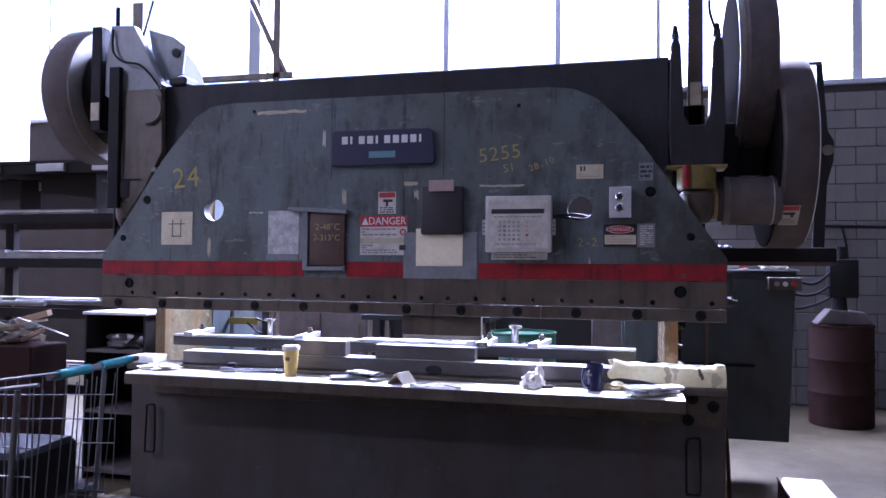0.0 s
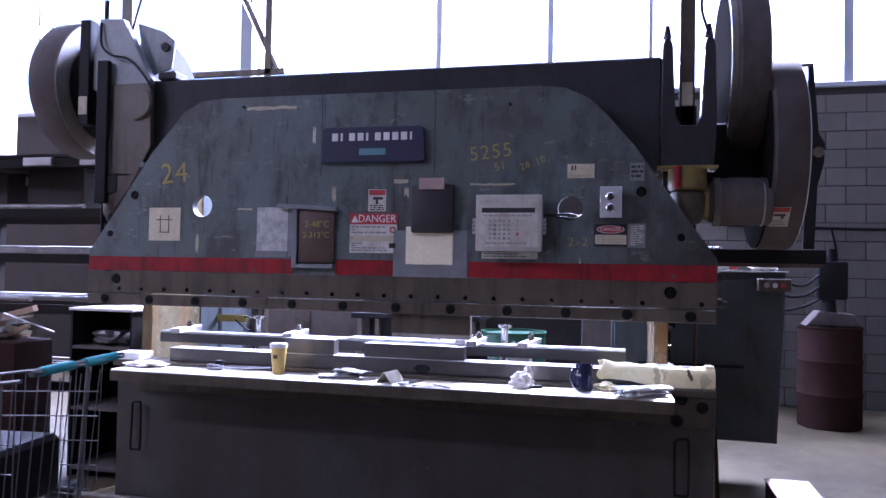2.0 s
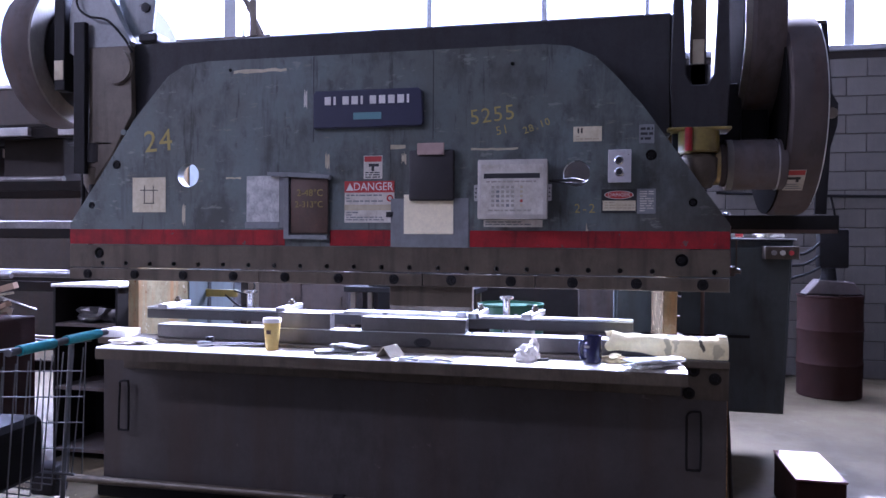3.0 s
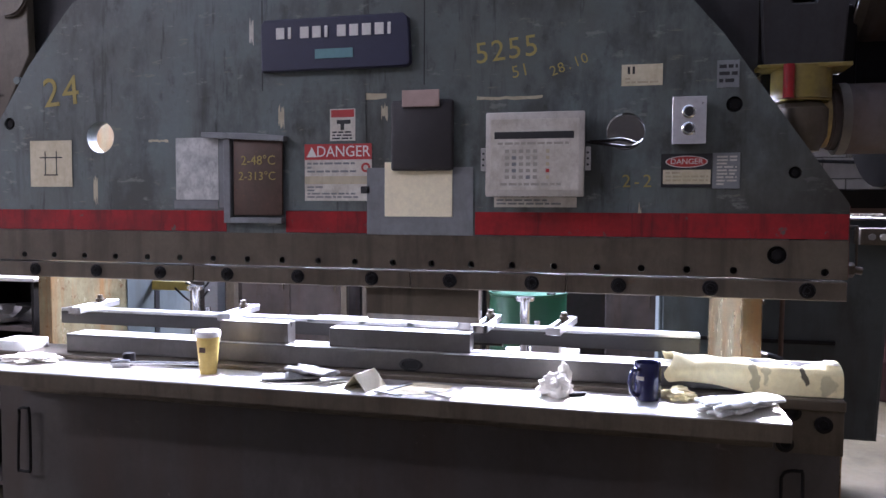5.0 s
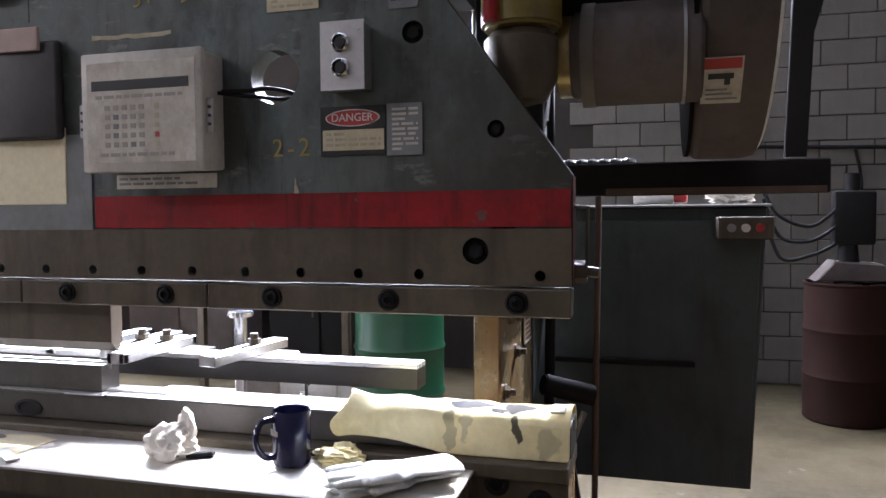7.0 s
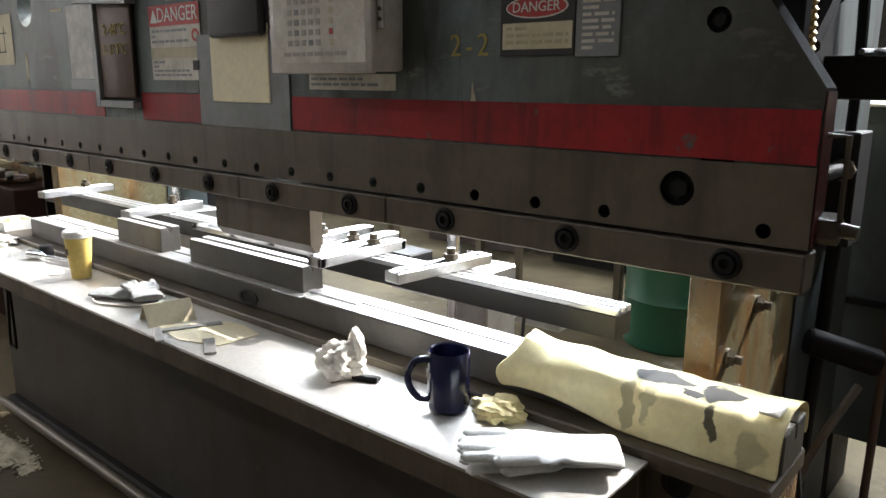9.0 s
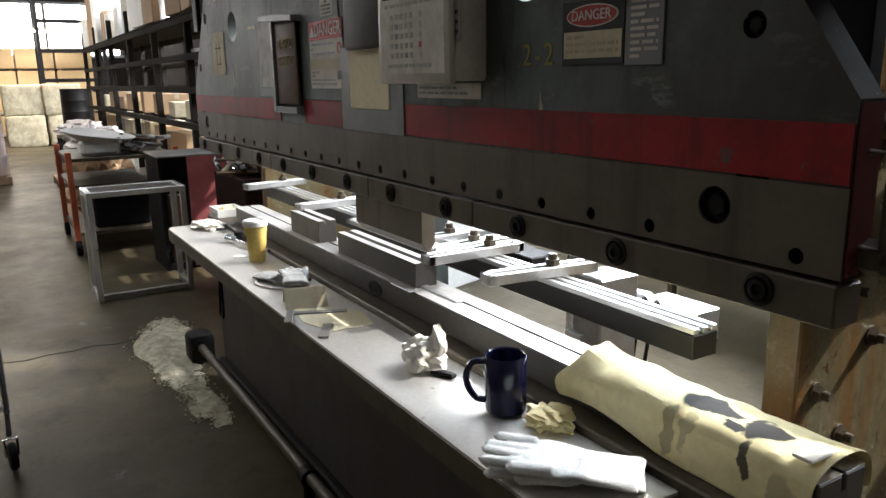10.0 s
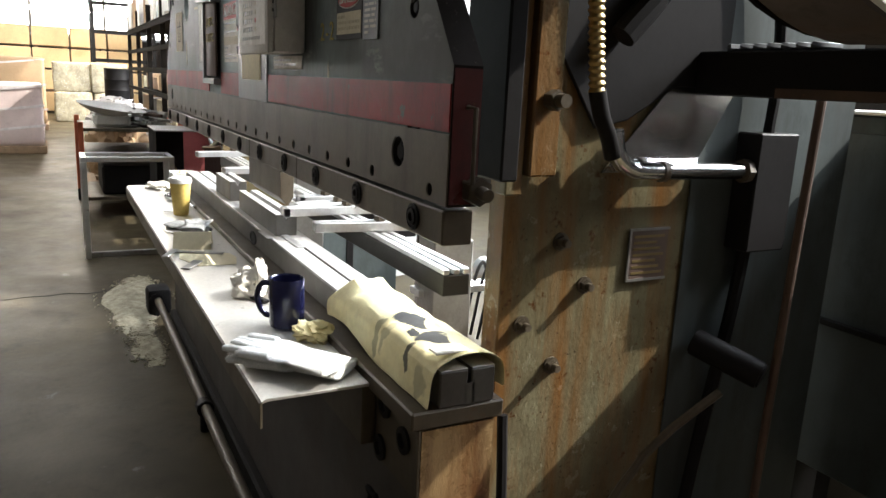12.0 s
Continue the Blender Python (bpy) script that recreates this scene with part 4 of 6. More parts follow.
bm = B(); box(bm, -0.30, 0.10, 0.42, 0.53, 0.94, 1.0, 0.004); cyl(bm, (-0.28, 0.47, 0.93), (0.12, 0.47, 0.93), 0.018, seg=14)
part("carriage", bm, M_BLACK, gauge)
for x in (-1.36, 0.21):
    bm = B(); cyl(bm, (x, 0.50, 0.30), (x, 0.50, 1.11), 0.021, seg=20); cyl(bm, (x, 0.50, 1.105), (x, 0.50, 1.122), 0.042, seg=24, bevel=0.004); cyl(bm, (x + 0.05, 0.52, 0.30), (x + 0.05, 0.52, 1.02), 0.013, seg=14)
    part("gauge_post", bm, M_CHROME, gauge, "chrome gauge post")
    bm = B(); box(bm, x + 0.03, x + 0.15, 0.47, 0.62, 0.0, 0.98, 0.006)
    part("gauge_column", bm, M_STEEL, gauge)
bm = B(); box(bm, 0.20, 0.42, 0.78, 0.92, 0.73, 0.835, 0.004)
mb = part("gauge_motor_box", bm, M_STEEL, gauge, "grey gauge motor box")
bm = B(); cyl(bm, (0.08, 0.82, 0.80), (0.20, 0.84, 0.80), 0.045, seg=20, bevel=0.004); box(bm, -0.20, 0.20, 0.64, 0.70, 0.80, 0.815, 0.002); box(bm, 0.23, 0.30, 0.45, 0.8, 0.775, 0.80, 0.002)
part("gauge_motor", bm, M_BRIGHT, mb)
for k in range(3):
    bm = B(); tube(bm, [(0.22 + 0.05 * k, 0.76, 0.83), (0.22 + 0.05 * k, 0.74, 0.86), (0.24 + 0.05 * k, 0.70, 0.80), (0.25 + 0.05 * k, 0.66, 0.62)], 0.006, 6)
    part("cable", bm, M_BLACK, mb)


def die_block(x0, x1, z1, label):
    d = thing("die", (x0 + x1) / 2, 0.06, 0.958, label, "die", "dies on the rail")
    bm = B()
    prism(bm, [(0.028, 0.9605), (0.098, 0.9605), (0.098, z1), (0.074, z1), (0.063, z1 - 0.018), (0.052, z1), (0.028, z1)], x0, x1, "x", 0.0015)
    part("die_body", bm, M_DIE, d)
    # edge strips, coloured pale for sunlight on the die
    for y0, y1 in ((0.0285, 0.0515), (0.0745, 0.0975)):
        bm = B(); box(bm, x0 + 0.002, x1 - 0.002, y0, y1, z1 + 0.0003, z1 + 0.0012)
        part("ground_edge", bm, M_SUNTOP, d, "ground edge coloured bright for sunlight")


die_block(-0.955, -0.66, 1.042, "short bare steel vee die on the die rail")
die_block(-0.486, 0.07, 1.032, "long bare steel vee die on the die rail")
punch = thing("punch", -0.12, 0.055, 1.05, "dark flat steel punch blade clamped under the ram", "punch")
bm = B(); prism(bm, [(0.034, 1.175), (0.078, 1.175), (0.078, 1.07), (0.062, 1.045), (0.054, 1.045), (0.034, 1.07)], -0.335, 0.10, "x", 0.001)
part("blade", bm, M_STEEL_DARK, punch)
lone("strip_offcut", box(B(), 0.03, 0.26, 0.045, 0.068, 0.9602, 0.965, 0.001), M_BRIGHT, "bright thin metal strip lying on the die rail", "metal strip")
lone("strip_offcut", box(B(), -0.02, 0.10, -0.01, 0.012, 0.9602, 0.9635, 0.001), M_BRIGHT, "bright thin metal strip lying on the die rail", "metal strip")

# ---- signs and boxes on the ram face ----
F = -0.0032


def slab(name, parent, x0, x1, z0, z1, material, y=-0.001, t=0.002, label="", bevel=0.0006):
    bm = B(); box(bm, x0, x1, y - t, y, z0, z1, bevel)
    return part(name, bm, material, parent, label)


def bars(parent, x0, x1, z0, z1, rows, material, y, name="print_line", fill=0.9, seed=1):
    rng = random.Random(seed)
    h = (z1 - z0) / rows
    for k in range(rows):
        bm = B()
        x = x0
        while x < x1 - 0.004:
            w = rng.uniform(0.012, 0.035)
            e = min(x + w, x1)
            box(bm, x, e, y - 0.0006, y, z1 - h * k - h * 0.72, z1 - h * k - h * 0.22)
            x = e + 0.006
            if rng.random() > fill:
                break
        part(name, bm, material, parent)


# name plate with its brand turned into plain blocks
np_ = thing("name_plate", -0.45, -0.02, 2.08, "navy blue machine name plate with raised pale blocks", "name plate")
bm = B(); prism(bm, [(-0.735, 1.985), (-0.16, 1.985), (-0.145, 2.0), (-0.155, 2.16), (-0.175, 2.178), (-0.725, 2.178), (-0.738, 2.16)], -0.03, -0.001, "y", 0.005)
part("plate", bm, M_BLUE, np_)
for k in range(10):
    slab("raised_block", np_, -0.672 + 0.049 * k, -0.672 + 0.049 * k + (0.012 if k in (1, 4, 9) else 0.034), 2.103, 2.145, M_WHITE, -0.03, 0.004)
slab("badge", np_, -0.515, -0.365, 2.025, 2.06, plain("pale_teal_badge", (0.12, 0.26, 0.28), 0.4), -0.03, 0.003)

notice = thing("warning_notice", -0.417, -0.002, 1.78, "small white and red warning notice on the ram", "sign")
slab("panel", notice, -0.468, -0.366, 1.722, 1.842, M_DIRTYWHITE)
slab("header", notice, -0.463, -0.371, 1.810, 1.838, M_SIGNRED, F, 0.001)
slab("symbol", notice, -0.440, -0.385, 1.785, 1.800, M_INK, F, 0.001); slab("symbol", notice, -0.425, -0.410, 1.762, 1.785, M_INK, F, 0.001)
bars(notice, -0.458, -0.378, 1.725, 1.760, 3, M_INK, F, seed=3)

danger = thing("danger_sign", -0.436, -0.002, 1.6, "soiled red and white danger sign on the ram", "sign")
slab("panel", danger, -0.571, -0.301, 1.497, 1.711, M_DIRTYWHITE)
slab("header", danger, -0.571, -0.301, 1.652, 1.711, M_SIGNRED, F, 0.001)
writing("DANGER", 0.058, face_y(-0.415, F - 0.0012, 1.681) @ Matrix.Diagonal((0.92, 1, 1, 1)), M_WHITE, danger)
bm = B(); prism(bm, [(-0.562, 1.662), (-0.520, 1.662), (-0.541, 1.700)], F - 0.002, F - 0.001)
part("triangle", bm, M_WHITE, danger)
bars(danger, -0.560, -0.360, 1.600, 1.645, 3, M_GREYPATCH, F, seed=4); bars(danger, -0.560, -0.31, 1.505, 1.555, 4, M_GREYPATCH, F, seed=5)
bm = B(); lathe(bm, [(0.010, 0), (0.018, 0), (0.018, 0.001), (0.010, 0.001)], pose(-0.325, F, 1.622, 90, 0, 0), 18, True)
part("prohibition_ring", bm, M_SIGNRED, danger)
slab("soiled_band", danger, -0.571, -0.301, 1.560, 1.590, M_TAN, F, 0.001); slab("black_square", danger, -0.345, -0.308, 1.525, 1.552, M_INK, F, 0.0015)

pouch = thing("document_pouch", -0.11, -0.01, 1.62, "black flap over a yellowed paper on the ram", "document pouch")
bm = B(); box(bm, -0.250, 0.008, -0.008, -0.001, 1.44, 1.640, 0.002)
for v in bm.verts:
    if v.co.z < 1.46: v.co.z -= 0.012 * math.cos((v.co.x + 0.12) * 12)
part("paper", bm, M_PAPER, pouch)
bm = B(); box(bm, -0.219, 0.016, -0.035, -0.009, 1.607, 1.862, 0.012, 3)
part("flap", bm, surface("black_leather_flap", (0.022, 0.018, 0.018), 0.6, 0, (0.01, 0.009, 0.009), 0.5, bump=0.2, scale=9), pouch)
bm = B(); box(bm, -0.172, -0.034, -0.047, -0.0355, 1.835, 1.895, 0.002)
part("tag", bm, surface("soiled_pink_tag", (0.42, 0.30, 0.26), 0.6, 0, (0.2, 0.14, 0.12), 0.5, bump=0.03, scale=15), pouch)
slab("smeared_patch", ram, -0.32, 0.085, 1.372, 1.62, M_GREYPATCH, -0.0032, 0.0015); slab("smeared_patch", ram, -0.655, -0.325, 1.46, 1.90, M_RAM, -0.0005, 0.0022)

labels = []
for n, (x0, x1, z0, z1, mt, lb) in enumerate([(-1.126, -0.937, 1.50, 1.745, surface("scratched_white_sheet", (0.55, 0.55, 0.52), 0.6, 0, (0.12, 0.12, 0.12), 0.8, bump=0.05, scale=16, grain=40), "scratched white sheet taped on the ram"),
                                             (-1.818, -1.612, 1.553, 1.745, M_YELLOWED, "yellowed paper drawing taped on the ram"),
                                             (0.598, 0.733, 1.890, 1.962, M_YELLOWED, "yellowed paper label on the ram"),
                                             (0.906, 0.976, 1.874, 1.964, M_GREYPATCH, "small grey metal tag on the ram"),
                                             (0.161, 0.453, 1.476, 1.512, M_DIRTYWHITE, "long soiled label strip below the enclosure")]):
    t_ = thing("paper_label" if n != 3 else "metal_tag", (x0 + x1) / 2, -0.002, z0, lb, "label")
    labels.append(t_)
    slab("sheet", t_, x0, x1, z0, z1, mt)
    if n == 1:
        slab("drawn_line", t_, -1.77, -1.66, 1.672, 1.677, M_INK, F, 0.0008); slab("drawn_line", t_, -1.745, -1.740, 1.60, 1.70, M_INK, F, 0.0008); slab("drawn_line", t_, -1.69, -1.685, 1.60, 1.70, M_INK, F, 0.0008); slab("drawn_line", t_, -1.75, -1.68, 1.60, 1.605, M_INK, F, 0.0008)
    if n == 2:
        slab("hole", t_, 0.618, 0.626, 1.930, 1.955, M_INK, F, 0.0008); slab("hole", t_, 0.634, 0.642, 1.930, 1.955, M_INK, F, 0.0008); bars(t_, 0.61, 0.72, 1.895, 1.92, 2, M_TAN, F, seed=8)
    if n == 3:
        bars(t_, 0.913, 0.970, 1.885, 1.955, 3, M_INK, F, seed=9)
    if n == 4:
        bars(t_, 0.17, 0.445, 1.482, 1.507, 2, M_GREYPATCH, F, seed=10)
slab("smeared_patch", ram, -0.935, -0.900, 1.47, 1.74, M_GREYPATCH); slab("smeared_patch", ram, -1.135, -0.94, 1.465, 1.498, M_GREYPATCH)

clip = thing("hinged_plate", -0.75, -0.02, 1.4, "brown rusted plate hanging in a grey bracket", "plate")
bm = B(); box(bm, -0.862, -0.655, -0.022, -0.012, 1.44, 1.735, 0.004, 2)
part("plate", bm, M_RUST, clip)
bm = B(); box(bm, -0.90, -0.872, -0.03, -0.001, 1.41, 1.74, 0.002); box(bm, -0.872, -0.655, -0.03, -0.001, 1.41, 1.432, 0.002)
part("bracket", bm, M_GREYPATCH, clip)
bm = B(); prism(bm, [(-0.99, 1.742), (-0.64, 1.722), (-0.64, 1.742), (-0.80, 1.756), (-0.99, 1.762)], -0.04, -0.001, "y", 0.002)
part("ledge", bm, M_GREYPATCH, clip)
writing("2-48\u00b0C", 0.05, face_y(-0.755, -0.0235, 1.65), M_CHALK, clip, "chalk_mark"); writing("2-313\u00b0C", 0.046, face_y(-0.76, -0.0235, 1.59), M_CHALK, clip, "chalk_mark")

ebox = thing("control_enclosure", 0.315, -0.05, 1.52, "soiled beige enclosure with a dark display slot on the ram", "control box")
bm = B(); box(bm, 0.152, 0.478, -0.085, -0.001, 1.517, 1.794, 0.008, 2)
part("body", bm, M_BOXGREY, ebox)
bm = B(); box(bm, 0.147, 0.483, -0.104, -0.086, 1.512, 1.799, 0.006, 2)
lid = part("cover", bm, M_BOXGREY, ebox)
slab("display_slot", lid, 0.178, 0.448, 1.708, 1.732, M_INK, -0.104, 0.0015); slab("panel_sheet", lid, 0.165, 0.465, 1.535, 1.775, M_DIRTYWHITE, -0.1037, 0.001)
rng = random.Random(5)
for r_ in range(5):
    for c in range(5):
        slab("key", lid, 0.215 + 0.024 * c, 0.215 + 0.024 * c + 0.015, 1.660 - 0.022 * r_, 1.672 - 0.022 * r_, M_FAINT if rng.random() > 0.15 else M_GREYPATCH, -0.1047, 0.001)
    slab("key", lid, 0.355, 0.367, 1.660 - 0.022 * r_, 1.672 - 0.022 * r_, M_TAN if r_ != 3 else M_SIGNRED, -0.1047, 0.001)
bars(lid, 0.20, 0.42, 1.545, 1.562, 1, M_FAINT, -0.1047, seed=12); bars(lid, 0.19, 0.44, 1.684, 1.700, 1, M_FAINT, -0.1047, seed=13)
for s in (0.484, 0.128):
    bm = B(); box(bm, s, s + 0.019, -0.090, -0.084, 1.60, 1.68, 0.002)
    ear = part("hinge_lug", bm, M_STEEL, ebox)
    for z in (1.62, 1.64, 1.66):
        bm = B(); cyl(bm, (s + 0.0095, -0.0905, z), (s + 0.0095, -0.093, z), 0.004, seg=10)
        part("screw", bm, M_INK, ear)
bm = B(); tube(bm, [(0.50, -0.05, 1.70), (0.56, -0.02, 1.705), (0.60, 0.0, 1.71), (0.65, 0.06, 1.70), (0.72, 0.2, 1.66)], 0.006, 8); tube(bm, [(0.485, -0.04, 1.70), (0.57, -0.02, 1.69), (0.64, 0.03, 1.69), (0.70, 0.15, 1.74)], 0.005, 8)
part("cable", bm, M_BLACK, ebox)

pb = thing("push_button_station", 0.817, -0.03, 1.69, "bare metal two-button push station on the ram", "push buttons")
bm = B(); box(bm, 0.768, 0.866, -0.062, -0.001, 1.690, 1.836, 0.003, 2)
part("box", bm, M_STEEL, pb)
bm = B(); box(bm, 0.764, 0.870, -0.066, -0.0625, 1.686, 1.840, 0.001)
part("face_plate", bm, M_BRIGHT, pb)
for z in (1.79, 1.735):
    bm = B(); lathe(bm, [(0.022, 0), (0.022, 0.008), (0.017, 0.012), (0.015, 0.004), (0.005, 0.004)], pose(0.815, -0.066, z, 90, 0, 0), 20)
    bt = part("button_ring", bm, M_CHROME, pb)
    bm = B(); cyl(bm, (0.815, -0.067, z), (0.815, -0.075, z), 0.0135, seg=18, bevel=0.002)
    part("button", bm, M_INK, bt)

d2 = thing("danger_plate", 0.815, -0.004, 1.6, "black and cream danger plate with a red oval", "sign")
slab("panel", d2, 0.734, 0.897, 1.545, 1.658, M_INK, -0.001, 0.004)
slab("cream_panel", d2, 0.740, 0.893, 1.556, 1.604, M_YELLOWED, -0.005, 0.001)
bm = B(); cyl(bm, (0, 0, 0), (0, 0, 0.001), 1, seg=32); bm.transform(pose(0.8155, -0.0052, 1.631, 90, 0, 0) @ Matrix.Diagonal((0.068, 0.020, 1, 1)))
part("oval", bm, M_WHITE, d2)
bm = B(); cyl(bm, (0, 0, 0), (0, 0, 0.001), 1, seg=32); bm.transform(pose(0.8155, -0.0066, 1.631, 90, 0, 0) @ Matrix.Diagonal((0.064, 0.0175, 1, 1)))
part("oval_face", bm, M_SIGNRED, d2)
writing("DANGER", 0.026, face_y(0.8155, -0.0082, 1.631), M_WHITE, d2)
bars(d2, 0.748, 0.885, 1.562, 1.60, 3, M_TAN, -0.0062, seed=14)
tg = thing("instruction_plate", 0.945, -0.003, 1.54, "dull grey metal instruction plate", "sign")
slab("panel", tg, 0.899, 0.985, 1.541, 1.660, M_GREYPATCH, -0.001, 0.003)
bars(tg, 0.912, 0.975, 1.55, 1.652, 9, M_DIRTYWHITE, -0.0042, seed=15)

gl = thing("guard_label", 1.65, 0.25, 1.69, "small white and red warning label on the belt guard", "sign")


def guard_patch(name, x0, x1, z0, z1, proud, material):
    """A thin sheet bent round the belt guard."""
    out = []
    for r_ in (0.520 + proud, 0.519 + proud):
        row = [(0.60 - math.sqrt(r_ * r_ - (2.10 - z) ** 2), z) for z in [z0 + (z1 - z0) * k / 6 for k in range(7)]]
        out += row if not out else row[::-1]
    part(name, prism(B(), out, x0, x1, "x"), material, gl)


guard_patch("panel", 1.598, 1.688, 1.690, 1.782, 0.003, M_DIRTYWHITE)
guard_patch("header", 1.602, 1.684, 1.758, 1.779, 0.0045, M_SIGNRED)
guard_patch("symbol", 1.612, 1.668, 1.738, 1.749, 0.0045, M_INK)
guard_patch("symbol", 1.648, 1.661, 1.726, 1.738, 0.0045, M_INK)
for k in range(3):
    guard_patch("print_line", 1.608, 1.680 - 0.012 * k, 1.697 + 0.009 * k, 1.701 + 0.009 * k, 0.0045, M_GREYPATCH)

# scrapes, chalk figures and seams
for x0, x1, z0, z1, mt in ((-1.205, -0.90, 2.292, 2.318, M_TAN), (-0.608, -0.245, 1.872, 1.902, M_TAN), (-0.80, -0.782, 2.09, 2.20, M_DIRTYWHITE), (-1.25, -1.16, 1.728, 1.742, M_TAN), (0.095, 0.33, 1.855, 1.872, M_TAN),
                           (-1.512, -1.492, 1.47, 1.60, M_TAN), (0.66, 0.672, 1.38, 1.50, M_TAN), (-0.68, -0.655, 1.77, 1.87, M_TAN), (-0.265, -0.24, 1.79, 1.86, M_TAN)):
    bm = B()
    n = 9
    rng = random.Random(int((x0 + 5) * 1000))
    top = [(x0 + (x1 - x0) * k / n, z1 - rng.uniform(0, 0.35) * (z1 - z0)) for k in range(n + 1)]
    low = [(x1 - (x1 - x0) * k / n, z0 + rng.uniform(0, 0.35) * (z1 - z0)) for k in range(n + 1)]
    prism(bm, top + low, -0.0008, -0.0002)
    part("scrape", bm, mt, ram, "bare scraped streak")
for x in (-0.101, -0.746):
    bm = B(); box(bm, x - 0.0022, x + 0.0022, -0.0006, 0.0, 1.92, 2.365)
    part("seam", bm, M_INK, ram)
for txt, size, x, z, turn in (("24", 0.17, -1.66, 1.94, 4), ("5255", 0.105, 0.20, 2.03, 6), ("51", 0.06, 0.25, 1.955, 12), ("28.10", 0.05, 0.42, 1.97, 20), ("2-2", 0.062, 0.655, 1.565, 0)):
    for k, ch in enumerate(txt):
        if ch != " ":
            m = face_y(x, -0.0012, z, turn) @ Matrix.Translation(((k - (len(txt) - 1) / 2) * size * 0.56, 0, 0))
            writing(ch, size, m, M_CHALK, ram, "chalk_mark")["label"] = "yellow chalk figure"

# the ram and all that it carries stand a little up the stroke
RAM_UP = 0.025
for ob in [ram, np_, notice, danger, pouch, clip, ebox, pb, d2, tg, punch] + labels:
    ob.matrix_basis = Matrix.Translation((0, 0, RAM_UP)) @ ob.matrix_basis

# ---- things on the shelf ----
S = 0.8652


def blob(bm, c, size, rough, seed, sub=3, freq=6.0):
    r = bmesh.ops.create_icosphere(bm, subdivisions=sub, radius=1.0)
    for v in r["verts"]:
        d = v.co.copy()
        k = 1 + rough * noise.noise(d * freq * 0.4 + Vector((seed, seed * 2, 0))) + rough * 0.6 * noise.noise(d * freq + Vector((seed * 3, 0, seed)))
        v.co = Vector((c[0] + d.x * size[0] * k, c[1] + d.y * size[1] * k, max(c[2] + d.z * size[2] * k, c[2] - size[2] * 0.72)))
    return bm


cup = thing("paper_cup", -0.912, -0.132, S, "tall yellow paper coffee cup with a pale rim on the shelf", "cup")
bm = B(); lathe(bm, [(0.030, 0), (0.031, 0.002), (0.0445, 0.148), (0.0425, 0.148), (0.029, 0.008), (0.003, 0.007)], pose(-0.912, -0.132, S), 32, True)
part("cup_wall", bm, M_CUP, cup)
bm = B(); lathe(bm, [(0.043, 0.140), (0.0475, 0.142), (0.048, 0.158), (0.044, 0.164), (0.036, 0.164), (0.034, 0.158), (0.002, 0.158)], pose(-0.912, -0.132, S), 32, True)
part("lid", bm, M_LID, cup, "pale plastic lid")
bm = B(); box(bm, -0.924, -0.899, -0.1745, -0.173, S + 0.085, S + 0.105)
part("emblem", bm, M_RUST, cup)

mug = thing("mug", 0.700, -0.112, S, "glossy navy blue ceramic mug on the shelf", "mug")
bm = B(); lathe(bm, [(0.034, 0), (0.041, 0.004), (0.0435, 0.012), (0.0435, 0.124), (0.042, 0.127), (0.0395, 0.124), (0.039, 0.014), (0.002, 0.010)], pose(0.700, -0.112, S), 36, True)
part("body", bm, M_MUG, mug)
bm = B(); tube(bm, [(0.670, -0.143, S + 0.108), (0.653, -0.162, S + 0.104), (0.643, -0.172, S + 0.078), (0.645, -0.170, S + 0.05), (0.657, -0.158, S + 0.026), (0.671, -0.142, S + 0.022)], 0.0075, 10)
part("handle", bm, M_MUG, mug)
bm = B()
for k in range(8):
    a = radians(215 + 5 * k)
    box(bm, 0.700 + 0.0437 * math.cos(a) - 0.002, 0.700 + 0.0437 * math.cos(a) + 0.002, -0.112 + 0.0437 * math.sin(a) - 0.001, -0.112 + 0.0437 * math.sin(a) + 0.0005, S + 0.072, S + 0.084)
part("print_mark", bm, M_DIRTYWHITE, mug)


def glove(name, cx, cy, turn, material, label, flat=1.0, seed=1, size=1.0):
    bm = B()
    rng = random.Random(seed)
    r = bmesh.ops.create_icosphere(bm, subdivisions=3, radius=1.0)
    for v in r["verts"]:
        v.co = Vector((v.co.x * 0.062, v.co.y * 0.048, v.co.z * 0.015 * flat))
    for k in range(4):
        y = -0.034 + 0.0215 * k
        a = radians(rng.uniform(-4, 4))
        p0 = Vector((0.03, y, rng.uniform(-0.003, 0.003)))
        p1 = p0 + Vector((math.cos(a) * (0.075 - 0.006 * abs(k - 1.5)), math.sin(a) * 0.07, rng.uniform(-0.006, 0.004)))
        cyl(bm, p0, p1, 0.0112, 0.0095, seg=10, bevel=0.005)
    cyl(bm, (-0.01, 0.032, 0.004), (0.052, 0.050, 0.008), 0.0135, 0.0115, seg=10, bevel=0.005)
    cyl(bm, (-0.115, 0.0, 0.0), (-0.035, 0, 0), 0.046, 0.040, seg=20, bevel=0.003)
    for v in bm.verts:
        if v.co.x < -0.034: v.co.z *= 0.32
        v.co.z = v.co.z * 0.72 + 0.005 * noise.noise(v.co * 30 + Vector((seed, 0, 0))) + 0.002 * noise.noise(v.co * 110 + Vector((0, seed, 0)))
    zmin = min(v.co.z for v in bm.verts)
    bm.transform(pose(cx, cy, S - zmin + 0.001, 0, 0, turn) @ Matrix.Diagonal((size, size, 1, 1)))
    ob = lone(name, bm, material, label, "glove", "work gloves")
    md = ob.modifiers.new("fuse", "REMESH")
    md.mode, md.voxel_size, md.use_smooth_shade = "VOXEL", 0.0032, True
    return ob


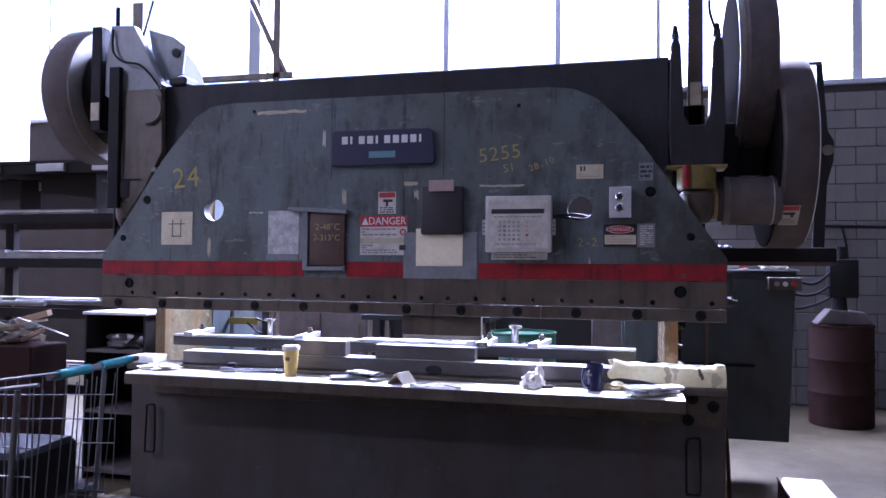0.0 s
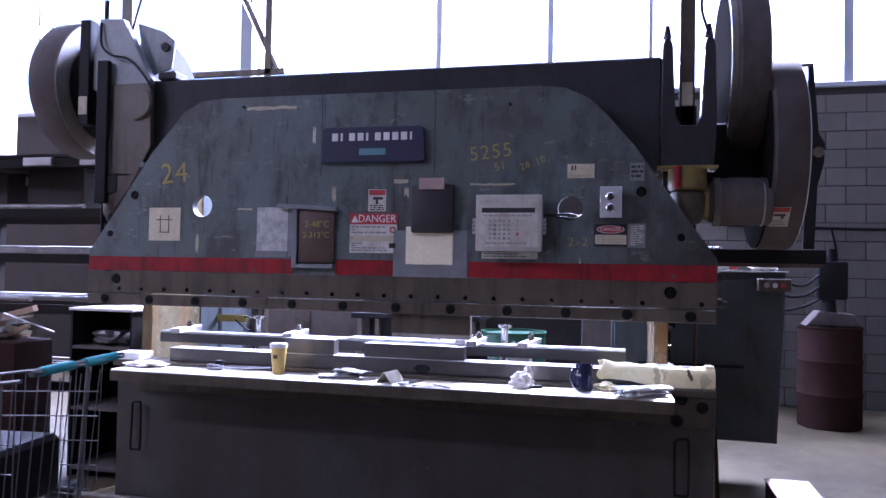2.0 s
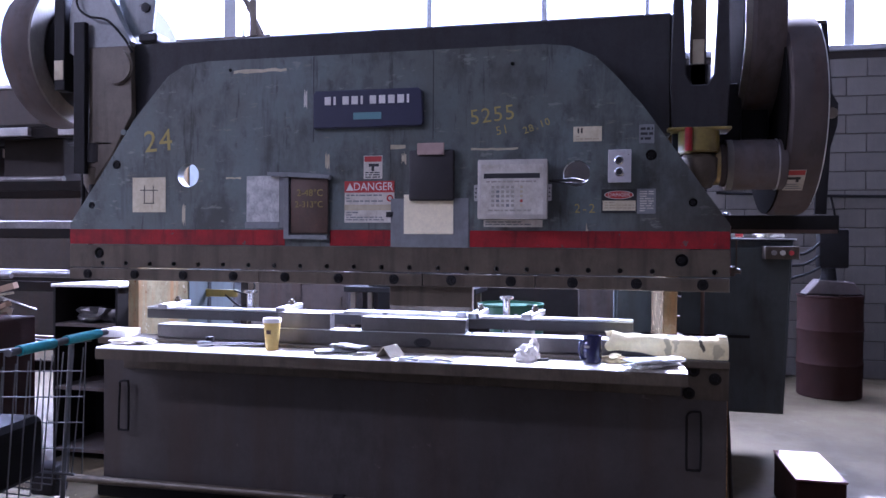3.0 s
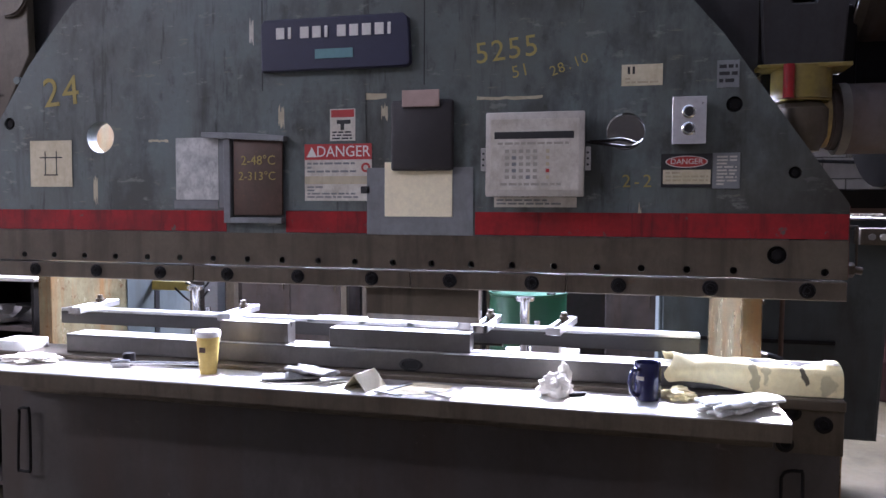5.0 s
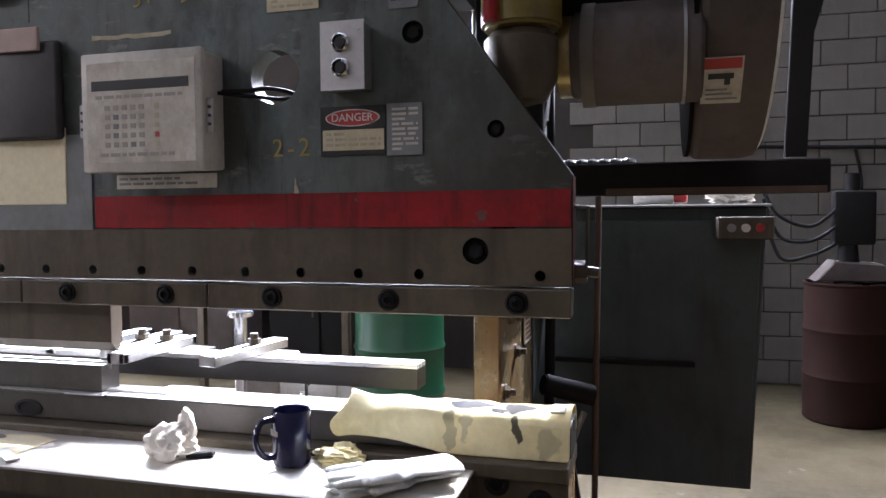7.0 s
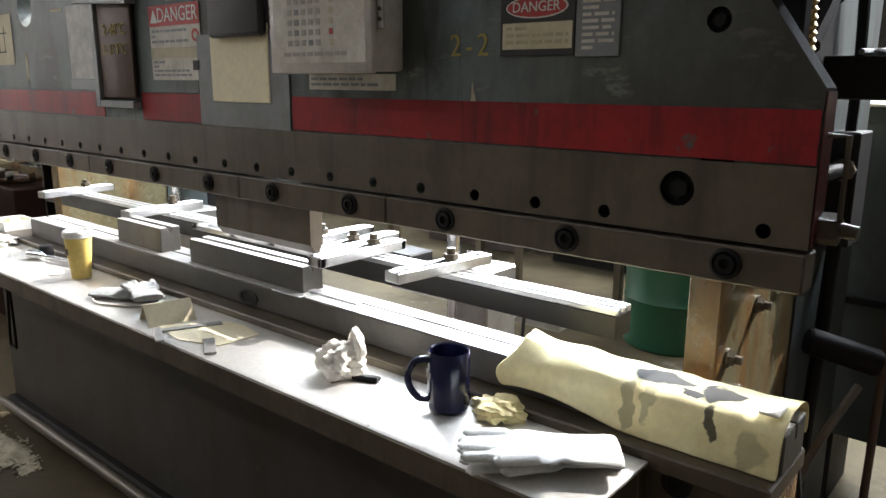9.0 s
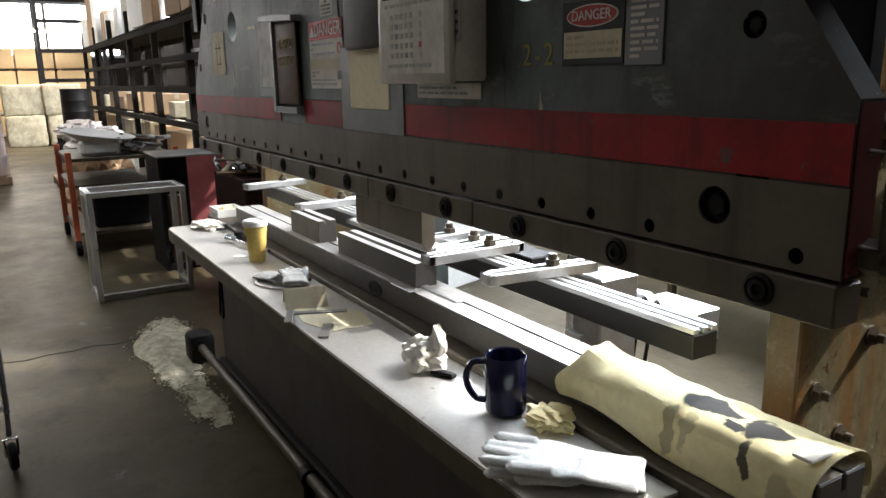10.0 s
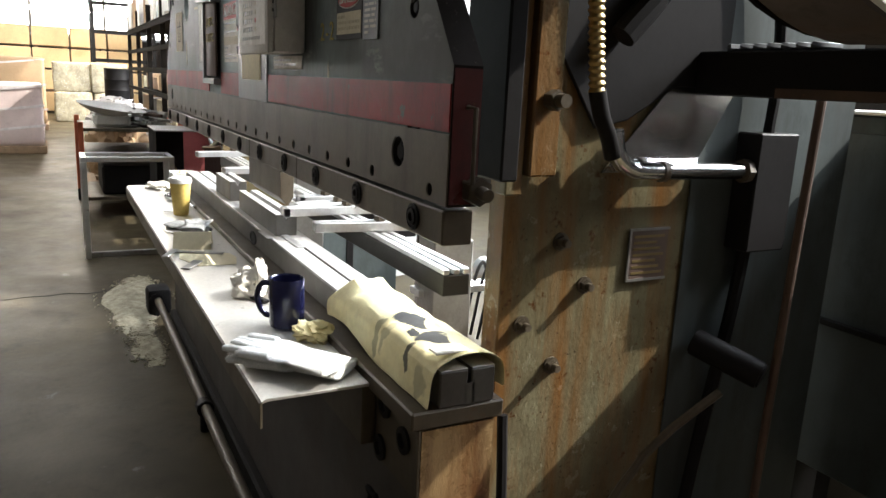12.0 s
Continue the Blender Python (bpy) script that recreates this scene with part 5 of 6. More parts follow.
glove("work_glove", 0.955, -0.185, 226, M_GLOVE, "white knitted work glove lying on the shelf", 1.0, 2, 1.3)
ob = glove("work_glove", 0.965, -0.200, 216, M_GLOVE, "white knitted work glove lying on another glove", 0.9, 5, 1.3)
ob.matrix_basis = Matrix.Translation((0, 0, 0.022))
glove("work_glove", -0.55, -0.15, 28, M_GLOVE_DARK, "grubby grey work glove lying on the shelf", 1.2, 3)
ob = glove("work_glove", -0.50, -0.13, 160, M_GLOVE_DARK, "grubby grey work glove lying on the shelf", 1.2, 8)
ob.matrix_basis = Matrix.Translation((0, 0, 0.02))
bm = B(); tube(bm, [(-0.66, -0.21, S + 0.004), (-0.58, -0.245, S + 0.004), (-0.50, -0.225, S + 0.004), (-0.42, -0.16, S + 0.004), (-0.37, -0.12, S + 0.004), (-0.34, -0.14, S + 0.004), (-0.39, -0.19, S + 0.004)], 0.0035, 6)
lone("cord", bm, M_DIRTYWHITE, "thin pale cord lying beside the gloves", "cord")
bm = B(); blob(bm, (0.400, -0.140, S + 0.032), (0.055, 0.048, 0.045), 0.36, 3.1, 4, 4); blob(bm, (0.430, -0.115, S + 0.065), (0.022, 0.02, 0.045), 0.5, 5.7, 3, 5)
lone("crumpled_rag", bm, M_TISSUE, "crumpled white paper rag on the shelf", "rag")
bm = B(); blob(bm, (0.80, -0.075, S + 0.016), (0.055, 0.04, 0.023), 0.5, 9.2, 4, 5)
lone("crumpled_rag", bm, M_CLOTH, "crumpled yellow stained cloth on the shelf", "rag")
bm = B(); blob(bm, (-1.72, -0.11, S + 0.012), (0.11, 0.07, 0.018), 0.5, 4.4, 4, 5)
lone("crumpled_rag", bm, M_TISSUE, "flat pale rag at the shelf end", "rag")
tray = thing("glass_dish", -1.91, 0.025, 0.8845, "pale dish with yellow scraps on the bed end", "dish")
bm = B(); box(bm, -1.99, -1.83, -0.04, 0.09, 0.8845, 0.8895, 0.001)
for a in ((-1.99, -1.985, -0.04, 0.09), (-1.835, -1.83, -0.04, 0.09), (-1.985, -1.835, -0.04, -0.035), (-1.985, -1.835, 0.085, 0.09)):
    box(bm, *a, 0.8895, 0.925)
part("dish", bm, M_GREYBOARD, tray)
bm = B(); blob(bm, (-1.91, 0.025, 0.908), (0.05, 0.035, 0.02), 0.5, 2.2, 3, 5)
part("scraps", bm, M_CLOTH, tray)

hammer = thing("socket_wrench", -1.2, -0.08, S, "chrome socket wrench lying on the shelf", "wrench")
bm = B(); cyl(bm, (-1.335, -0.135, S + 0.017), (-1.27, -0.11, S + 0.017), 0.016, seg=16, bevel=0.002); cyl(bm, (-1.275, -0.115, S + 0.017), (-0.99, -0.06, S + 0.017), 0.0075, seg=12)
part("handle", bm, M_CHROME, hammer)
bm = B(); cyl(bm, (-1.29, -0.09, S + 0.002), (-1.29, -0.09, S + 0.05), 0.024, seg=20, bevel=0.003)
part("socket", bm, M_BLACK, hammer)
lone("round_token", lathe(B(), [(0.0, 0.0), (0.024, 0), (0.024, 0.004), (0.0, 0.004)], pose(-1.02, -0.17, S), 20, True), M_LID, "small white round disc on the shelf", "disc")
bm = B()
prism(bm, [(-0.050, 0.0), (-0.046, -0.0), (0.0, 0.049), (0.046, 0.0), (0.050, 0.0), (0.002, 0.054), (-0.002, 0.054)], -0.065, 0.065, "x", 0.0006)
bm.transform(pose(-0.265, -0.185, S + 0.0005, 0, 0, 76))
lone("angle_piece", bm, surface("pale_painted_angle", (0.66, 0.60, 0.42), 0.6, 0.0, (0.42, 0.36, 0.22), 0.5, bump=0.05), "short piece of pale metal angle on the shelf", "angle iron")
bm = B()
prism(bm, [(-0.235, -0.235), (-0.09, -0.258), (0.03, -0.215), (0.035, -0.095), (-0.06, -0.075), (-0.12, -0.085)], S + 0.0005, S + 0.002, "z")
lone("paper_sheet", bm, M_PAPER, "sheet of cream paper lying on the shelf", "paper")
bm = B()
box(bm, -0.012, 0.012, -0.09, 0.09, 0, 0.004, 0.001); box(bm, -0.012, 0.10, -0.09, -0.068, 0.0042, 0.009, 0.001)
bm.transform(pose(-0.155, -0.19, S + 0.0022, 0, 0, -24))
lone("steel_square", bm, M_STEEL, "small steel square lying on the paper", "square")
bm = B(); box(bm, -0.015, 0.015, -0.055, 0.055, 0, 0.005, 0.001); bm.transform(pose(0.02, -0.235, S + 0.0022, 0, 0, 60))
lone("feeler_strip", bm, M_STEEL, "thin steel strip lying on the shelf", "metal strip")
bm = B(); prism(bm, [(-0.03, -0.012), (0.03, -0.006), (0.032, 0.01), (-0.02, 0.012)], 0, 0.012, "z", 0.003); bm.transform(pose(0.47, -0.125, S + 0.0005, 0, 0, 20))
lone("dark_scrap", bm, M_BLACK, "small dark scrap beside the rag", "scrap")

# yellow cloth wrapped over the end of the die rail
bm = B()
NU, sec = 44, [(-0.016, 0.888), (-0.014, 0.91), (-0.012, 0.935), (-0.008, 0.958), (0.006, 0.972), (0.03, 0.977), (0.06, 0.979), (0.095, 0.977), (0.126, 0.972), (0.138, 0.955), (0.142, 0.93), (0.144, 0.905)]
rows = []
for i in range(NU + 1):
    u = i / NU
    x = 0.772 + u * 0.546
    flare = max(0.0, 1 - u / 0.16)
    row = []
    for j, (y, z) in enumerate(sec):
        n1 = noise.noise(Vector((x * 14, j * 0.55, 1.7)))
        n2 = noise.noise(Vector((x * 40, j * 0.9, 4.1)))
        lift = (0.010 * (n1 + 0.5) + 0.003 * n2) * (1 if 3 < j < 9 else 0.5)
        out = -0.006 * (n1 + 0.4) if j <= 3 else (0.006 * (n1 + 0.4) if j >= 9 else 0)
        hem = 0.022 * math.sin(u * 5 + 1) * (1 - j / 3) if j < 3 else 0
        row.append(bm.verts.new((x - 0.02 * flare * math.sin(j), y + out - 0.012 * flare * (j < 4), max(0.8845, z + max(0.0, lift) + 0.028 * flare * (3 < j < 9) * math.sin(j * 0.9) ** 2 + hem))))
    rows.append(row)
for a, b in zip(rows, rows[1:]):
    for j in range(len(sec) - 1):
        bm.faces.new((a[j], a[j + 1], b[j + 1], b[j]))
cloth = lone("wrapping_cloth", bm, M_SOAKED, "yellow cloth with black oil stains wrapped over the die rail", "cloth")
md = cloth.modifiers.new("thick", "SOLIDIFY"); md.thickness, md.offset = 0.0015, 0
md = cloth.modifiers.new("smooth", "SUBSURF"); md.levels = md.render_levels = 1
bm = B(); box(bm, 1.272, 1.306, 0.0, 0.07, 0.988, 0.993, 0.002)
lone("paper_tag", bm, M_TISSUE, "torn white tag at the end of the cloth", "tag")

# ---- right of and behind the machine ----
cab = thing("electrical_cabinet", 1.38, 1.7, 0.35, "dark green-grey electrical cabinet mounted behind the press", "cabinet")
bm = B(); prism(bm, [(0.80, 0.33), (1.875, 0.325), (1.925, 1.45), (0.80, 1.45)], 1.50, 1.95, "y", 0.006)
part("body", bm, M_CAB, cab)
bm = B(); prism(bm, [(0.82, 0.345), (1.858, 0.34), (1.905, 1.40), (0.82, 1.40)], 1.475, 1.498, "y", 0.004)
door = part("door", bm, M_CAB, cab)
bm = B(); box(bm, 0.98, 1.66, 1.455, 1.474, 0.815, 0.835, 0.003)
part("rib", bm, M_BLACK, door)
bm = B(); box(bm, 0.80, 1.935, 1.46, 1.95, 1.4505, 1.462, 0.003)
part("top_plate", bm, M_STEEL, cab, "bare metal top edge")
bm = B(); box(bm, 1.73, 1.93, 1.36, 1.474, 1.33, 1.412, 0.004)
sw = part("switch_box", bm, M_STEEL_DARK, cab)
for x, mt in ((1.78, M_STEEL), (1.83, M_WHITE), (1.88, M_SIGNRED)):
    bm = B(); cyl(bm, (x, 1.361, 1.37), (x, 1.345, 1.37), 0.016, seg=14, bevel=0.002)
    part("button", bm, mt, sw)
for x in (0.82, 1.04):
    bm = B(); box(bm, x, x + 0.05, 1.6, 1.9, 0.0, 0.332, 0.003)
    part("leg", bm, M_BLACK, cab)
bm = B(); blob(bm, (1.80, 1.58, 1.488), (0.09, 0.05, 0.03), 0.5, 6.6, 4, 5)
lone("crumpled_rag", bm, M_TISSUE, "crumpled pale rag on the cabinet top", "rag")
can = thing("spray_can", 1.55, 1.6, 1.463, "red and white spray can lying on the cabinet top", "spray can")
bm = B(); cyl(bm, (1.42, 1.6, 1.496), (1.58, 1.58, 1.496), 0.032, seg=20, bevel=0.004)
part("can", bm, M_WHITE, can)
bm = B(); cyl(bm, (1.58, 1.58, 1.496), (1.63, 1.574, 1.496), 0.027, seg=18, bevel=0.004)
part("cap", bm, M_SIGNRED, can)
bm = B(); tube(bm, [(1.30, 0.95, 0.0), (1.305, 0.95, 0.6), (1.31, 0.955, 1.1), (1.315, 0.96, 1.49)], 0.011, 10, 2)
part("pull_rod", bm, M_RUST, press, "rusty brown pull rod")
rb = thing("red_crate", 1.81, 0.60, 0, "scuffed red steel crate on the floor", "crate")
bm = B(); box(bm, 1.695, 1.925, 0.34, 0.87, 0.0, 0.245, 0.008)
part("body", bm, M_DRUMRED, rb)
bm = B(); box(bm, 1.69, 1.93, 0.335, 0.875, 0.2455, 0.256, 0.003)
part("lid", bm, surface("rubbed_faded_red_lid", (0.20, 0.085, 0.075), 0.6, 0, (0.12, 0.10, 0.09), 0.6, (0.30, 0.24, 0.21), 0.5, bump=0.1, scale=6, grain=50), rb, "faded rubbed red lid")
bm = B(); tube(bm, [(1.30, 0.16, 0.84), (1.335, 0.15, 0.6), (1.35, 0.13, 0.3), (1.37, 0.08, 0.012), (1.45, -0.02, 0.012)], 0.011, 8)
lone("hanging_cable", bm, M_BLACK, "black cable hanging beside the bed end", "cable")


def drum(x, y, r, h, material, label, group="drums"):
    d = thing("steel_drum", x, y, 0, label, "drum", group)
    bm = B(); lathe(bm, [(r * 0.97, 0), (r * 1.0, 0.01), (r, h * 0.30), (r * 1.035, h * 0.33), (r, h * 0.36), (r, h * 0.63), (r * 1.035, h * 0.66), (r, h * 0.69), (r, h * 0.975), (r * 1.03, h * 0.985), (r * 1.03, h), (r * 0.97, h), (r * 0.965, h * 0.975), (0.01, h * 0.972)], pose(x, y, 0), 40, True)
    part("body", bm, material, d)
    bm = B(); cyl(bm, (x + r * 0.6, y, h * 0.97), (x + r * 0.6, y, h * 0.99), 0.035, seg=16)
    part("bung", bm, M_BLACK, d)
    return d


drum(-0.09, 2.95, 0.29, 0.88, M_GREEN, "bright green steel drum with rolled hoops")
drum(2.8, 4.0, 0.28, 0.95, M_DRUMRED, "rusty dark red steel drum")
pump = thing("drum_pump", 2.5, 4.05, 1.0, "black pump unit with hoses on the rusty drum", "pump")
bm = B(); cyl(bm, (2.5, 4.05, 0.975), (2.5, 4.05, 1.25), 0.09, 0.06, seg=20); box(bm, 2.40, 2.66, 3.98, 4.12, 1.25, 1.62, 0.02, 2); cyl(bm, (2.52, 4.05, 1.62), (2.52, 4.05, 1.74), 0.05, seg=16)
part("pump_body", bm, M_BLACK, pump)
bm = B(); prism(bm, [(2.28, 1.0), (2.78, 1.0), (2.70, 1.12), (2.40, 1.14)], 3.95, 4.2, "y", 0.01)
part("cover", bm, M_GUARD, pump)
for k in range(3):
    bm = B(); tube(bm, [(2.42, 4.0, 1.5 - 0.12 * k), (2.25, 3.95, 1.38 - 0.1 * k), (2.05, 3.95, 1.45 - 0.14 * k), (1.95, 4.0, 1.62 - 0.05 * k)], 0.013, 8)
    part("hose", bm, M_BLACK, pump)
pump.matrix_basis = pose(2.8, 4.05, 0.95)
bm = B(); tube(bm, [(1.9, 4.97, 1.98), (2.7, 4.965, 1.95), (3.6, 4.97, 1.93), (4.5, 4.97, 1.95)], 0.016, 8)
lone("wall_cable", bm, M_BLACK, "black cable run along the block wall", "cable")
bm = B(); tube(bm, [(3.05, 4.965, 1.94), (3.10, 4.95, 1.6), (3.02, 4.95, 1.2), (2.85, 4.9, 0.9)], 0.012, 8)
lone("wall_cable", bm, M_BLACK, "black cable hanging down the block wall", "cable")


def dark_cabinet(x0, x1, y0, y1, h, material, label, doors=2):
    c = thing("steel_cabinet", (x0 + x1) / 2, (y0 + y1) / 2, 0, label, "cabinet", "dark cabinets by the wall")
    bm = B(); box(bm, x0, x1, y0, y1, 0.0, h, 0.006)
    part("body", bm, material, c)
    w = (x1 - x0) / doors
    for k in range(doors):
        bm = B(); box(bm, x0 + w * k + 0.01, x0 + w * (k + 1) - 0.01, y0 - 0.018, y0 - 0.001, 0.08, h - 0.05, 0.004)
        d = part("door", bm, material, c)
        bm = B(); box(bm, x0 + w * (k + 0.85), x0 + w * (k + 0.88), y0 - 0.035, y0 - 0.019, h * 0.5, h * 0.5 + 0.12, 0.003)
        part("handle", bm, M_STEEL_DARK, d)


dark_cabinet(0.45, 1.35, 4.2, 4.7, 1.25, M_GUARD, "dark brown steel cabinet against the block wall")
dark_cabinet(-1.75, -0.75, 4.25, 4.75, 1.1, M_BLACK, "black steel cabinet against the block wall")
dark_cabinet(-3.2, -2.1, 4.25, 4.75, 1.35, M_GUARD, "dark brown steel cabinet against the block wall")
fr = thing("machine_stand", -0.95, 3.2, 0, "dark angle iron machine stand behind the press", "stand")
for x in (-1.6, -0.5):
    for y in (2.95, 3.45):
        bm = B(); box(bm, x, x + 0.05, y, y + 0.05, 0, 0.95, 0.003)
        part("leg", bm, M_STEEL_DARK, fr)
bm = B(); box(bm, -1.65, -0.4, 2.9, 3.55, 0.95, 1.0, 0.004); box(bm, -1.45, -0.65, 3.0, 3.4, 1.0, 1.22, 0.01)
part("top", bm, M_BLACK, fr)
bm = B(); prism(bm, [(-2.485, 1.20), (-2.870, 2.40), (-2.890, 2.394), (-2.505, 1.194)], 0.0, 2.35, "z", 0.003)
lone("pale_partition", bm, M_GREYBOARD, "pale painted upright board behind the press", "board")
arm = thing("yellow_arm", -1.9, 1.0, 1.0, "yellow painted drilled steel arm behind the press", "arm")
bm = B(); box(bm, -2.06, -1.72, 1.0, 1.02, 1.035, 1.085, 0.004)
part("arm", bm, M_YPAINT, arm)
bm = B(); box(bm, -2.0, -1.95, 1.021, 1.07, 0.0, 1.2, 0.004)
part("post", bm, M_BLACK, arm)
bm = B(); tube(bm, [(-1.74, 1.0, 1.08), (-1.62, 0.98, 1.06), (-1.56, 0.95, 1.12), (-1.60, 0.95, 1.18)], 0.006, 8); tube(bm, [(-1.8, 0.99, 1.05), (-1.66, 0.95, 0.98), (-1.56, 0.94, 1.05)], 0.006, 8)
part("wire", bm, M_BLACK, arm)

# ---- left of the machine: stock rack, cabinet, carts ----
rack = thing("stock_rack", -8.5, 1.3, 0, "long dark steel stock rack loaded with bars and boxes", "rack")
posts = [-2.75, -4.6, -6.4, -8.2, -10.0, -11.8, -13.6, -15.4]
for x in posts:
    for y in (0.95, 1.75):
        bm = B(); box(bm, x - 0.045, x + 0.045, y - 0.035, y + 0.035, 0, 2.3 if x > -7 else 2.55, 0.003)
        part("upright", bm, M_RACK, rack)
for z in (0.55, 1.12, 1.50, 1.84, 2.22):
    for y in (0.92, 1.78):
        bm = B(); box(bm, -15.4, -2.7, y - 0.02, y + 0.02, z - 0.07, z, 0.003)
        part("beam", bm, M_RACK, rack)
bm = B(); box(bm, -15.4, -2.7, 0.9, 1.85, 2.2245, 2.25, 0.002)
part("deck", bm, M_RACK, rack)
for k, x in enumerate((-2.95, -3.45, -4.05)):
    bm = B(); prism(bm, [(x - 0.08, 2.16), (x + 0.17, 2.16), (x + 0.17, 2.22), (x - 0.08, 2.22)], 0.86, 0.897, "y", 0.003)
    part("bracket", bm, M_STEEL, rack, "pale metal bracket")
rng = random.Random(11)
for z in (0.57, 1.125, 1.505, 1.845):
    for k in range(9):
        x0 = rng.uniform(-7.5, -4.0); L = rng.uniform(1.2, 2.6); y = 0.98 + 0.085 * k
        bm = B()
        mt = rng.choice((M_SCRAP, M_SCRAP, M_RUST, M_STEEL_DARK, M_BLACK))
        r = rng.uniform(0.018, 0.035)
        if rng.random() > 0.5:
            cyl(bm, (x0, y, z + r), (min(-2.4, x0 + L), y, z + r), r, seg=12)
        else:
            box(bm, x0, min(-2.4, x0 + L), y - r, y + r, z, z + 2 * r, 0.002)
        lone("stock_bar", bm, mt, "dull metal stock bar stored on the rack", "metal bar", "stock bars on the rack")


def carton(x, y, z, w, d, h, turn, material=M_CARD, label="brown cardboard carton", group="cartons"):
    c = thing("carton", x, y, z, label, "box", group)
    bm = B(); box(bm, -w / 2, w / 2, -d / 2, d / 2, 0, h, 0.006); bm.transform(pose(x, y, z, 0, 0, turn))
    part("body", bm, material, c)
    bm = B(); box(bm, -w / 2 - 0.001, w / 2 + 0.001, -0.03, 0.03, h * 0.75, h + 0.002); bm.transform(pose(x, y, z, 0, 0, turn))
    part("tape", bm, M_TAN, c)
    return c


carton(-3.5, 1.35, 1.86, 0.5, 0.4, 0.32, 4, M_DULLBOX, label="dull brown carton on the stock rack"); carton(-4.15, 1.4, 1.86, 0.4, 0.4, 0.28, -6, M_DULLBOX, label="dull brown carton on the stock rack")
for k in range(16):
    x = -4.6 - 0.68 * k
    mt = rng.choice((M_CARD, M_DIRTYWHITE, M_FILM, M_GREYBOARD, M_ORANGE if k == 3 else M_CARD))
    carton(x, 1.25 + rng.uniform(-0.1, 0.1), 2.251, rng.uniform(0.4, 0.62), 0.6, rng.uniform(0.35, 0.95), rng.uniform(-5, 5), mt, "box stored on top of the stock rack" if mt is M_CARD else "pale wrapped box stored on top of the stock rack", "boxes on the rack")
for k in range(8):
    carton(-7.0 - 1.0 * k, 1.3, 1.125, rng.uniform(0.4, 0.7), 0.5, rng.uniform(0.18, 0.30), rng.uniform(-8, 8), rng.choice((M_CARD, M_TAN, M_YELLOWED)), "carton stored on a rack shelf", "boxes on the rack")
for k in range(8):
    carton(-8.0 - 0.9 * k, 1.3, 0.56, rng.uniform(0.4, 0.7), 0.5, rng.uniform(0.3, 0.45), rng.uniform(-8, 8), rng.choice((M_CARD, M_TAN, M_SCRAP)), "carton stored on a rack shelf", "boxes on the rack")
wp = thing("white_bracket_stock", -4.6, 1.0, 2.251, "white steel bracket lying on the rack", "bracket")
bm = B(); box(bm, -4.75, -4.45, 0.95, 1.0, 2.251, 2.29, 0.003); box(bm, -4.75, -4.68, 0.95, 1.0, 2.29, 2.56, 0.003); box(bm, -4.52, -4.45, 0.95, 1.0, 2.29, 2.56, 0.003); box(bm, -4.68, -4.52, 0.95, 1.0, 2.50, 2.56, 0.003)
part("bracket", bm, M_WHITE, wp)

dk = thing("open_shelf_unit", -2.52, 0.7, 0, "dark open steel shelf unit with a pale top", "shelf unit")
for x in (-2.75, -2.29):
    bm = B(); box(bm, x - 0.008, x + 0.008, 0.5, 0.9, 0.0, 1.115)
    part("side_panel", bm, M_BLACK, dk)
for z in (0.05, 0.45, 0.86):
    bm = B(); box(bm, -2.741, -2.299, 0.5, 0.9, z, z + 0.02)
    part("shelf_board", bm, M_GUARD, dk)
bm = B(); box(bm, -2.77, -2.27, 0.49, 0.92, 1.1155, 1.135, 0.003)
part("top", bm, M_SHELF, dk, "pale metal top")
bm = B(); box(bm, -2.741, -2.299, 0.892, 0.9, 0.0, 1.11)
part("back_panel", bm, M_BLACK, dk)
bm = B(); blob(bm, (-2.52, 0.65, 0.92), (0.16, 0.1, 0.06), 0.6, 7.7, 3, 5)
lone("scrap_lump", bm, M_SCRAP, "crumpled lump of scrap metal in the shelf unit", "scrap")
rc = thing("red_cabinet", -4.75, 0.46, 0, "faded red steel tool cabinet with an open dark side", "cabinet")
bm = B(); box(bm, -5.05, -4.5, 0.18, 0.20, 0.0, 0.95); box(bm, -5.05, -5.03, 0.20, 0.72, 0.0, 0.95); box(bm, -5.03, -4.52, 0.20, 0.72, 0.0, 0.05)
part("shell", bm, M_BLACK, rc)
bm = B(); box(bm, -5.06, -4.48, 0.17, 0.76, 0.9505, 0.965, 0.003)
part("top", bm, M_STEEL, rc, "bare metal top")
bm = B(); box(bm, -4.515, -4.495, 0.41, 0.75, 0.02, 0.949, 0.003)
part("door", bm, M_REDCAB, rc, "faded red door panel")
bm = B(); box(bm, -4.72, -4.60, 0.26, 0.36, 0.0505, 0.62, 0.003)
part("plank", bm, M_WOOD, rc)
bm = B(); tube(bm, [(-4.49, 0.66, 0.93), (-4.40, 0.62, 0.90), (-4.34, 0.66, 0.80), (-4.40, 0.74, 0.76), (-4.46, 0.70, 0.84)], 0.02, 8); tube(bm, [(-4.44, 0.70, 0.92), (-4.34, 0.74, 0.84), (-4.37, 0.80, 0.72)], 0.017, 8)
lone("metal_clamp", bm, M_CHROME, "bright bent metal clamp hanging on the red cabinet", "clamp")

